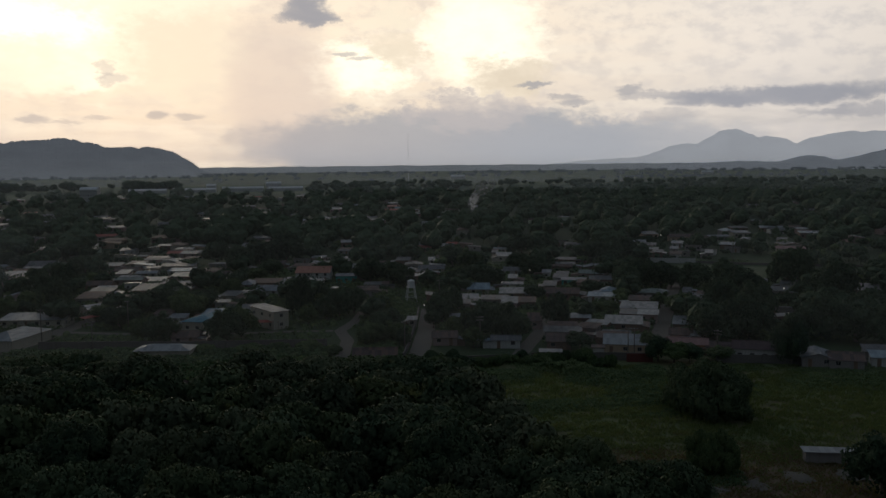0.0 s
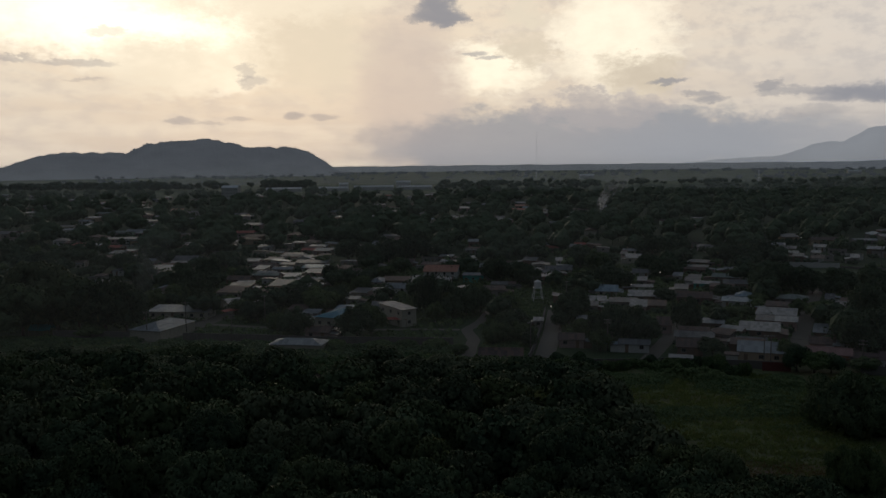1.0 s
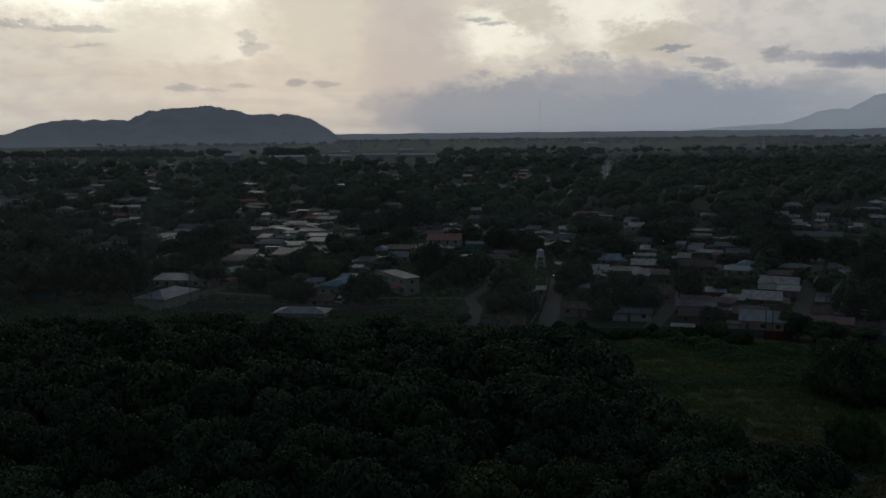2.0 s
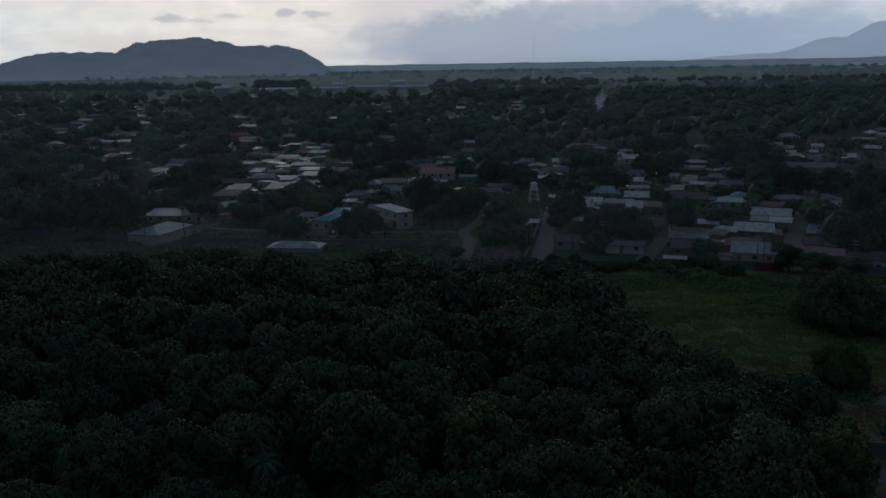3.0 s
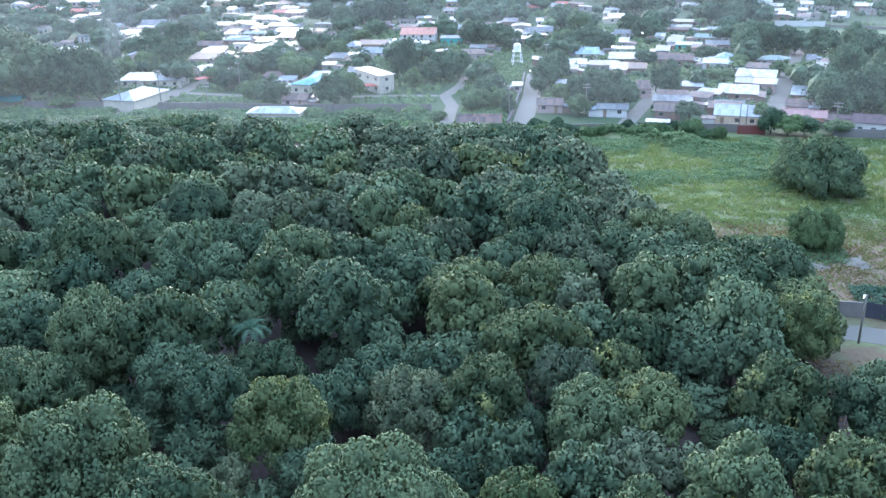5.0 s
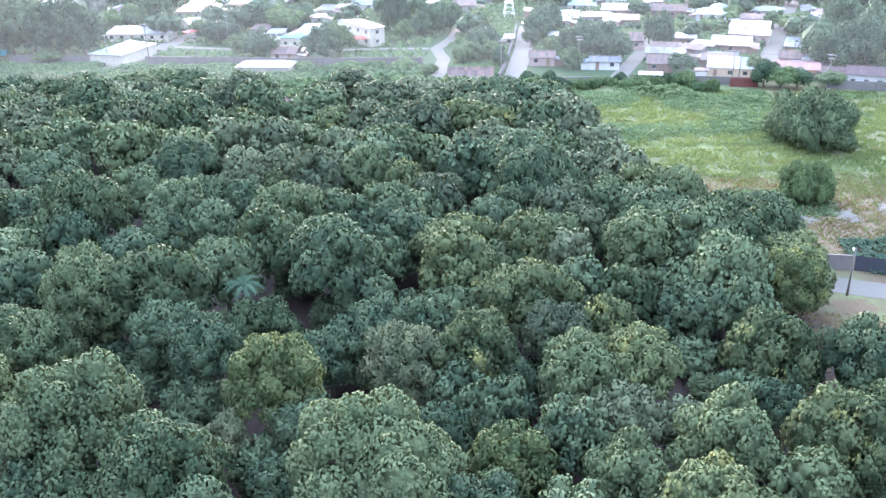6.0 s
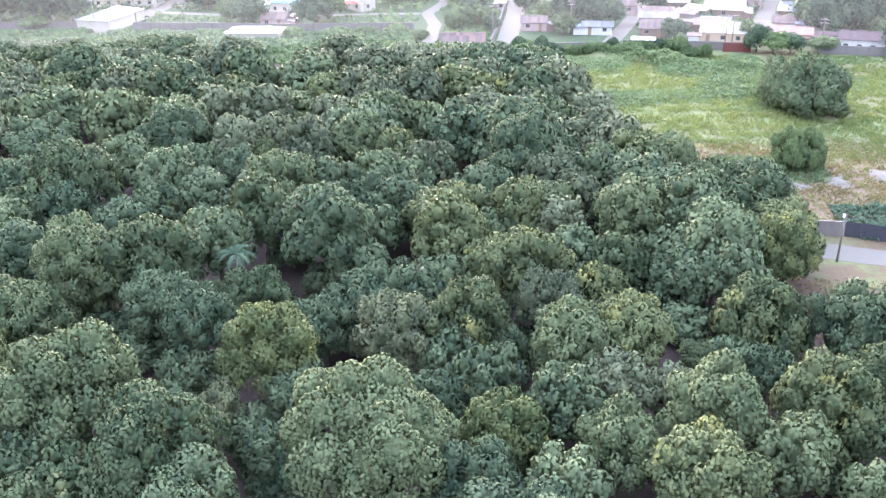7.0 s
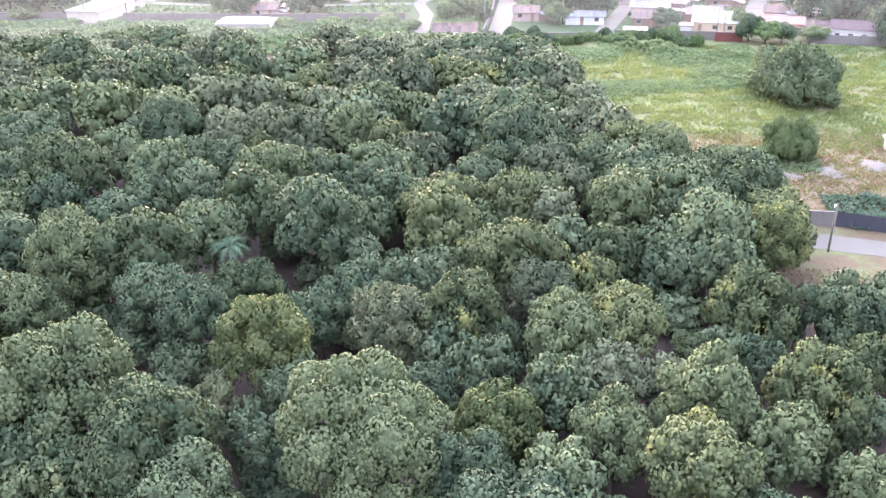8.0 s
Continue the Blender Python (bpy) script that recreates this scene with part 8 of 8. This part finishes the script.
tree(24.0, 76.7, 5.8, 4.0, "blue", "near", 5, 24, name="bush", group="shrubs under the grove", label="low dark shrub in the shade of the grove")
tree(2.4, 77.6, 6.5, 10.0, "dry", "near", 2, 307, group="mango grove")
tree(-16.7, 78.4, 8.0, 9.0, "blue", "near", 17, 207, group="mango grove")
tree(43.9, 78.5, 9.7, 10.3, "blue", "near", 1, 121, group="mango grove")
tree(-48.5, 79.6, 9.8, 13.0, "pale", "near", 23, 304, group="mango grove")
tree(7.5, 79.6, 6.2, 9.8, "flush", "near", 11, 128, group="mango grove")
tree(-29.5, 79.7, 7.2, 8.0, "pale", "near", 14, 333, group="mango grove")
tree(-48.2, 79.9, 6.3, 8.0, "pale", "near", 13, 74, group="mango grove")
tree(-41.5, 81.3, 9.5, 13.0, "pale", "mid", 1, 326, group="mango grove")
tree(-12.1, 81.3, 6.2, 8.0, "blue", "mid", 1, 252, group="mango grove")
tree(-54.8, 82.2, 5.5, 5.0, "blue", "mid", 10, 106, name="bush", group="shrubs under the grove", label="low dark shrub in the shade of the grove")
tree(16.9, 82.4, 6.2, 4.0, "blue", "mid", 4, 288, name="bush", group="shrubs under the grove", label="low dark shrub in the shade of the grove")
tree(-1.0, 82.9, 9.0, 12.0, "flush", "mid", 4, 322, group="mango grove")
tree(22.3, 84.3, 6.4, 10.0, "green", "mid", 28, 211, group="mango grove")
tree(-7.2, 84.4, 7.3, 8.0, "green", "mid", 3, 86, group="mango grove")
tree(-59.0, 84.7, 7.0, 10.0, "blue", "mid", 13, 190, group="mango grove")
tree(-11.1, 84.7, 5.4, 7.0, "green", "mid", 4, 30, group="mango grove")
tree(18.5, 85.4, 6.5, 9.0, "blue", "mid", 27, 215, group="mango grove")
tree(-75.1, 86.4, 9.5, 11.9, "green", "mid", 9, 72, group="mango grove")
tree(14.6, 86.8, 5.4, 5.0, "blue", "mid", 14, 317, name="bush", group="shrubs under the grove", label="low dark shrub in the shade of the grove")
tree(15.5, 87.3, 4.7, 7.0, "blue", "mid", 27, 86, group="mango grove")
tree(10.0, 87.6, 6.0, 9.5, "pale", "mid", 16, 232, group="mango grove")
tree(-19.5, 87.9, 7.3, 8.0, "blue", "mid", 15, 352, group="mango grove")
tree(-14.5, 88.3, 4.6, 5.0, "blue", "mid", 23, 162, name="bush", group="shrubs under the grove", label="low dark shrub in the shade of the grove")
tree(-24.1, 88.4, 5.0, 4.0, "blue", "mid", 15, 140, name="bush", group="shrubs under the grove", label="low dark shrub in the shade of the grove")
tree(-36.5, 88.6, 8.1, 11.0, "green", "mid", 9, 240, group="mango grove")
tree(5.2, 88.8, 6.1, 9.7, "blue", "mid", 12, 75, group="mango grove")
tree(21.4, 89.5, 8.7, 12.8, "green", "mid", 3, 193, group="mango grove")
tree(-23.5, 89.6, 10.4, 14.0, "green", "mid", 26, 272, group="mango grove")
tree(28.4, 89.9, 7.0, 10.8, "glow", "fine", 5, 321, group="mango grove")
tree(-65.7, 90.0, 10.9, 10.7, "green", "mid", 29, 255, group="mango grove")
tree(16.0, 90.1, 5.8, 9.0, "green", "mid", 27, 173, group="mango grove")
tree(-9.1, 90.3, 8.4, 12.5, "flush", "mid", 5, 45, group="mango grove")
tree(-77.0, 94.1, 11.4, 12.0, "flush", "mid", 15, 139, group="mango grove")
tree(-4.9, 94.8, 8.6, 8.4, "pale", "mid", 16, 280, group="mango grove")
tree(-29.6, 95.5, 5.3, 4.0, "blue", "mid", 27, 257, name="bush", group="shrubs under the grove", label="low dark shrub in the shade of the grove")
tree(-33.0, 95.6, 8.2, 12.0, "pale", "mid", 11, 32, group="mango grove")
tree(-52.0, 96.2, 8.4, 8.0, "blue", "mid", 25, 182, group="mango grove")
tree(-18.5, 96.7, 6.0, 8.0, "green", "mid", 22, 300, group="mango grove")
tree(30.1, 96.9, 9.5, 9.5, "flush", "mid", 21, 17, group="mango grove")
tree(12.2, 97.0, 8.3, 12.3, "pale", "mid", 24, 156, group="mango grove")
tree(3.9, 97.5, 5.9, 9.4, "dry", "mid", 11, 286, group="mango grove")
tree(-0.9, 98.5, 7.4, 11.2, "flush", "mid", 22, 342, group="mango grove")
tree(-66.2, 98.9, 7.5, 9.0, "pale", "mid", 8, 248, group="mango grove")
tree(20.0, 99.0, 8.0, 12.0, "green", "mid", 8, 353, group="mango grove")
tree(-60.9, 99.1, 7.9, 9.0, "blue", "mid", 22, 150, group="mango grove")
tree(-10.2, 99.9, 9.8, 10.1, "flush", "mid", 10, 332, group="mango grove")
tree(-49.0, 100.6, 6.7, 9.0, "green", "mid", 5, 297, group="mango grove")
tree(-84.8, 101.8, 10.1, 10.1, "dry", "mid", 27, 5, group="mango grove")
tree(-77.6, 102.4, 10.5, 11.9, "pale", "mid", 15, 280, group="mango grove")
tree(25.7, 102.7, 11.2, 10.7, "pale", "mid", 24, 128, group="mango grove")
tree(13.5, 103.1, 10.5, 9.8, "pale", "mid", 10, 343, group="mango grove")
tree(-46.9, 103.5, 4.5, 5.0, "blue", "mid", 8, 237, name="bush", group="shrubs under the grove", label="low dark shrub in the shade of the grove")
tree(-18.3, 103.5, 9.0, 9.5, "blue", "mid", 9, 256, group="mango grove")
tree(1.2, 104.4, 8.9, 8.7, "pale", "mid", 20, 344, group="mango grove")
tree(-44.1, 104.6, 7.7, 9.0, "blue", "mid", 25, 182, group="mango grove")
tree(-61.7, 104.9, 9.8, 13.0, "pale", "mid", 11, 140, group="mango grove")
tree(-32.8, 105.3, 8.8, 12.0, "pale", "mid", 20, 176, group="mango grove")
tree(-71.0, 105.7, 7.1, 10.0, "blue", "mid", 23, 209, group="mango grove")
tree(-26.3, 107.7, 7.7, 10.0, "green", "mid", 11, 88, group="mango grove")
tree(6.1, 107.9, 6.8, 9.0, "dry", "mid", 27, 352, group="mango grove")
tree(-50.3, 108.0, 8.3, 11.0, "green", "mid", 14, 186, group="mango grove")
tree(-87.0, 108.3, 9.0, 7.6, "green", "mid", 10, 265, group="mango grove")
tree(-6.0, 108.4, 7.7, 9.0, "blue", "mid", 4, 271, group="mango grove")
tree(16.1, 109.7, 11.4, 10.4, "green", "mid", 5, 101, group="mango grove")
tree(24.4, 109.8, 10.0, 10.2, "pale", "mid", 26, 185, group="mango grove")
tree(30.0, 110.0, 9.1, 10.4, "green", "mid", 29, 244, group="mango grove")
tree(-79.1, 110.2, 9.4, 7.7, "pale", "mid", 9, 354, group="mango grove")
tree(-20.7, 110.6, 7.5, 10.0, "green", "mid", 2, 343, group="mango grove")
tree(-36.7, 110.7, 9.2, 8.4, "green", "mid", 23, 213, group="mango grove")
tree(-16.4, 110.9, 6.2, 9.0, "green", "mid", 5, 315, group="mango grove")
tree(3.1, 113.1, 8.7, 10.0, "dry", "mid", 24, 297, group="mango grove")
tree(-5.0, 113.4, 5.4, 8.8, "pale", "mid", 16, 340, group="mango grove")
tree(-42.8, 114.6, 6.5, 9.0, "blue", "mid", 29, 215, group="mango grove")
tree(9.2, 114.9, 8.0, 10.0, "green", "mid", 9, 319, group="mango grove")
tree(-47.8, 115.0, 6.6, 9.0, "green", "mid", 17, 326, group="mango grove")
tree(-59.3, 115.7, 7.5, 10.0, "green", "mid", 8, 14, group="mango grove")
tree(-14.1, 115.7, 7.3, 10.0, "dry", "mid", 6, 81, group="mango grove")
tree(19.2, 117.0, 7.6, 11.0, "pale", "mid", 18, 225, group="mango grove")
tree(-89.2, 117.1, 11.3, 8.2, "dry", "mid", 19, 332, group="mango grove")
tree(-96.8, 117.3, 10.1, 11.8, "pale", "mid", 5, 112, group="mango grove")
tree(-0.4, 118.5, 11.6, 13.0, "green", "mid", 24, 351, group="mango grove")
tree(15.2, 120.3, 8.2, 10.0, "flush", "mid", 5, 323, group="mango grove")
tree(-19.7, 120.6, 7.1, 10.0, "flush", "mid", 22, 21, group="mango grove")
tree(-77.0, 121.9, 6.6, 4.0, "blue", "mid", 15, 115, name="bush", group="shrubs under the grove", label="low dark shrub in the shade of the grove")
tree(-33.3, 122.0, 8.1, 11.0, "dry", "mid", 5, 27, group="mango grove")
tree(-40.5, 123.0, 4.1, 7.2, "flush", "mid", 28, 68, group="mango grove")
tree(-76.8, 123.5, 10.4, 10.0, "blue", "mid", 3, 162, group="mango grove")
tree(20.4, 123.5, 8.6, 8.4, "pale", "mid", 5, 247, group="mango grove")
tree(-55.0, 123.6, 11.6, 12.0, "green", "mid", 6, 280, group="mango grove")
tree(-46.1, 124.6, 8.4, 10.0, "dry", "mid", 1, 212, group="mango grove")
tree(-26.5, 124.9, 8.3, 11.0, "pale", "mid", 14, 179, group="mango grove")
tree(-98.2, 124.9, 9.0, 10.0, "blue", "mid", 12, 339, group="mango grove")
tree(-89.0, 125.8, 9.6, 11.6, "dry", "back", 19, 36, group="mango grove")
tree(4.2, 126.5, 9.8, 9.7, "dry", "back", 18, 104, group="mango grove")
tree(13.3, 126.8, 8.2, 10.0, "dry", "back", 7, 191, group="mango grove")
tree(-2.3, 127.6, 12.9, 12.6, "green", "back", 0, 179, group="mango grove")
tree(-41.2, 129.6, 6.7, 9.0, "dry", "back", 12, 142, group="mango grove")
tree(-11.2, 130.0, 10.3, 11.0, "blue", "back", 27, 209, group="mango grove")
tree(-64.0, 130.2, 5.9, 6.0, "blue", "back", 27, 58, group="mango grove")
tree(-27.0, 131.0, 10.6, 10.9, "blue", "back", 22, 280, group="mango grove")
tree(10.4, 131.5, 9.4, 10.0, "dry", "back", 11, 18, group="mango grove")
tree(-106.5, 131.5, 10.7, 8.1, "dry", "back", 17, 314, group="mango grove")
tree(-57.9, 132.2, 11.4, 11.0, "pale", "back", 9, 48, group="mango grove")
tree(2.2, 132.5, 9.0, 8.3, "dry", "back", 9, 279, group="mango grove")
tree(-68.8, 133.1, 11.4, 12.0, "pale", "back", 16, 173, group="mango grove")
tree(-98.9, 134.9, 11.2, 9.9, "pale", "back", 18, 150, group="mango grove")
tree(-6.3, 135.1, 10.0, 8.9, "pale", "back", 11, 66, group="mango grove")
tree(-86.2, 135.5, 9.7, 10.0, "pale", "back", 13, 209, group="mango grove")
tree(-25.0, 137.3, 9.9, 11.0, "pale", "back", 26, 288, group="mango grove")
tree(-17.6, 137.8, 7.5, 9.0, "pale", "back", 20, 275, group="mango grove")
tree(-32.8, 138.1, 9.0, 10.0, "dry", "back", 11, 239, group="mango grove")
tree(2.1, 139.1, 10.1, 9.9, "pale", "back", 4, 80, group="mango grove")
tree(-45.9, 139.8, 10.7, 11.0, "dry", "back", 19, 195, group="mango grove")
tree(-110.2, 139.8, 11.1, 10.8, "pale", "back", 18, 244, group="mango grove")
tree(-82.1, 140.4, 10.5, 10.0, "green", "back", 6, 68, group="mango grove")
tree(-54.2, 140.6, 8.3, 10.0, "dry", "back", 19, 46, group="mango grove")
tree(-101.7, 141.0, 11.3, 8.2, "green", "back", 11, 338, group="mango grove")
tree(-90.8, 141.1, 10.3, 10.7, "dry", "back", 0, 195, group="mango grove")
tree(-8.4, 142.0, 10.1, 10.0, "dry", "back", 3, 166, group="mango grove")
tree(10.2, 143.9, 9.1, 9.0, "dry", "back", 18, 314, group="mango grove")
tree(0.7, 145.9, 8.3, 9.0, "dry", "back", 17, 72, group="mango grove")
tree(-52.6, 146.2, 9.6, 9.7, "pale", "back", 10, 322, group="mango grove")
tree(-99.7, 146.6, 9.1, 10.9, "dry", "back", 28, 288, group="mango grove")
tree(-43.0, 146.7, 9.8, 7.9, "pale", "back", 12, 219, group="mango grove")
tree(-26.6, 147.5, 9.7, 10.5, "dry", "back", 13, 115, group="mango grove")
tree(-66.9, 147.7, 9.8, 11.7, "pale", "back", 15, 149, group="mango grove")
tree(-111.0, 148.3, 10.0, 10.5, "green", "back", 15, 194, group="mango grove")
tree(-60.6, 149.0, 9.5, 9.7, "pale", "back", 12, 81, group="mango grove")
tree(-119.4, 149.4, 10.2, 11.0, "pale", "back", 19, 304, group="mango grove")
tree(-75.7, 149.9, 10.0, 10.7, "dry", "back", 8, 154, group="mango grove")
tree(-88.4, 152.4, 9.0, 9.0, "flush", "back", 15, 128, group="mango grove")
tree(-21.3, 152.8, 11.9, 11.0, "dry", "back", 13, 10, group="mango grove")
tree(0.1, 153.0, 10.2, 11.0, "green", "back", 10, 157, group="mango grove")
tree(-38.3, 153.7, 8.8, 9.0, "flush", "back", 15, 146, group="mango grove")
tree(-103.1, 153.9, 9.4, 11.3, "pale", "back", 4, 244, group="mango grove")
tree(-7.1, 154.5, 8.7, 9.0, "flush", "back", 0, 62, group="mango grove")
tree(-81.5, 154.6, 9.7, 10.0, "pale", "back", 21, 318, group="mango grove")
tree(-55.8, 154.7, 9.0, 9.0, "flush", "back", 14, 125, group="mango grove")
tree(-32.2, 155.1, 9.4, 10.0, "dry", "back", 9, 20, group="mango grove")
tree(-97.6, 156.2, 9.8, 10.0, "dry", "back", 25, 69, group="mango grove")
tree(6.1, 156.7, 10.8, 11.1, "dry", "back", 26, 200, group="mango grove")
tree(-121.2, 156.7, 11.3, 8.1, "dry", "back", 0, 245, group="mango grove")
tree(-67.4, 157.1, 12.0, 11.0, "green", "back", 17, 286, group="mango grove")
tree(-112.4, 157.3, 10.3, 8.2, "pale", "back", 8, 124, group="mango grove")
tree(-13.5, 157.8, 10.0, 10.0, "flush", "back", 29, 242, group="mango grove")
tree(-28.1, 161.7, 9.1, 8.0, "pale", "back", 25, 18, group="mango grove")
tree(-22.5, 161.7, 10.8, 7.8, "dry", "back", 7, 250, group="mango grove")
tree(-89.6, 162.3, 12.9, 12.0, "green", "back", 8, 79, group="mango grove")
tree(-128.4, 162.4, 11.2, 8.8, "dry", "back", 23, 146, group="mango grove")
tree(-122.5, 162.8, 10.1, 10.7, "green", "back", 9, 252, group="mango grove")
tree(-104.1, 163.2, 8.9, 7.9, "pale", "back", 19, 243, group="mango grove")
tree(-43.4, 163.8, 11.2, 10.0, "green", "back", 16, 330, group="mango grove")
tree(-10.3, 164.0, 9.7, 9.6, "dry", "back", 27, 309, group="mango grove")
tree(-55.7, 164.1, 10.1, 10.9, "green", "back", 28, 60, group="mango grove")
tree(-97.4, 165.1, 9.1, 8.2, "pale", "back", 0, 64, group="mango grove")
tree(-77.6, 166.2, 10.3, 9.0, "green", "back", 9, 144, group="mango grove")
tree(-5.3, 168.3, 8.9, 8.2, "green", "back", 17, 172, group="mango grove")
tree(-14.2, 169.2, 8.9, 8.2, "green", "back", 19, 151, group="mango grove")
tree(-87.2, 169.4, 11.3, 8.2, "blue", "back", 23, 271, group="mango grove")
tree(-131.6, 169.8, 10.9, 8.2, "pale", "back", 0, 237, group="mango grove")
tree(-67.2, 169.9, 9.2, 9.0, "dry", "back", 11, 184, group="mango grove")
tree(2.3, 169.9, 11.1, 8.2, "dry", "back", 21, 302, group="mango grove")
tree(-21.1, 170.5, 11.2, 8.2, "pale", "back", 4, 18, group="mango grove")
tree(-111.8, 170.5, 11.1, 8.2, "dry", "back", 0, 129, group="mango grove")
tree(-60.9, 171.2, 12.2, 11.0, "dry", "back", 17, 233, group="mango grove")
tree(-32.3, 171.3, 12.7, 10.0, "dry", "back", 21, 55, group="mango grove")
tree(-44.7, 171.6, 11.0, 9.0, "dry", "back", 28, 351, group="mango grove")
tree(-124.1, 172.4, 10.8, 8.2, "pale", "back", 17, 97, group="mango grove")
tree(-3.4, 174.6, 10.3, 9.0, "blue", "back", 0, 219, group="mango grove")
tree(-91.7, 175.8, 12.8, 8.0, "dry", "back", 24, 218, group="mango grove")
tree(-132.7, 176.0, 10.7, 8.2, "pale", "back", 19, 294, group="mango grove")
tree(-141.6, 176.3, 9.3, 8.2, "green", "back", 22, 323, group="mango grove")
tree(-83.4, 177.0, 9.2, 8.2, "dry", "back", 20, 246, group="mango grove")
tree(-10.5, 178.1, 11.8, 9.0, "green", "back", 27, 197, group="mango grove")
tree(-26.5, 178.8, 12.5, 9.0, "dry", "back", 15, 200, group="mango grove")
tree(-18.8, 178.9, 10.0, 8.0, "dry", "back", 21, 100, group="mango grove")
tree(-105.2, 178.9, 9.8, 8.2, "pale", "back", 28, 151, group="mango grove")
tree(1.6, 179.4, 10.6, 8.2, "pale", "back", 14, 33, group="mango grove")
tree(-123.1, 179.5, 8.9, 8.2, "pale", "back", 9, 1, group="mango grove")
tree(-73.1, 179.6, 11.3, 8.2, "pale", "back", 22, 221, group="mango grove")
tree(-116.9, 179.8, 9.8, 8.2, "green", "back", 18, 146, group="mango grove")
tree(-62.8, 181.5, 12.9, 8.2, "green", "back", 20, 241, group="mango grove")
tree(-91.8, 183.6, 11.5, 7.9, "pale", "back", 29, 159, group="mango grove")
tree(-140.6, 185.0, 10.3, 8.2, "dry", "back", 4, 84, group="mango grove")
tree(-41.7, 185.4, 11.1, 9.0, "dry", "back", 15, 355, group="mango grove")
tree(-115.0, 186.7, 12.2, 7.0, "pale", "back", 17, 254, group="mango grove")
tree(-8.7, 186.8, 10.0, 7.0, "green", "back", 10, 275, group="mango grove")
tree(-25.4, 186.8, 9.4, 7.0, "green", "back", 4, 217, group="mango grove")
tree(-17.2, 187.6, 10.1, 7.0, "pale", "back", 18, 277, group="mango grove")
tree(-79.5, 187.9, 10.1, 8.0, "green", "back", 25, 24, group="mango grove")
tree(-107.0, 189.4, 11.6, 7.0, "pale", "back", 2, 117, group="mango grove")
tree(-88.7, 193.9, 9.7, 7.0, "pale", "back", 8, 43, group="mango grove")
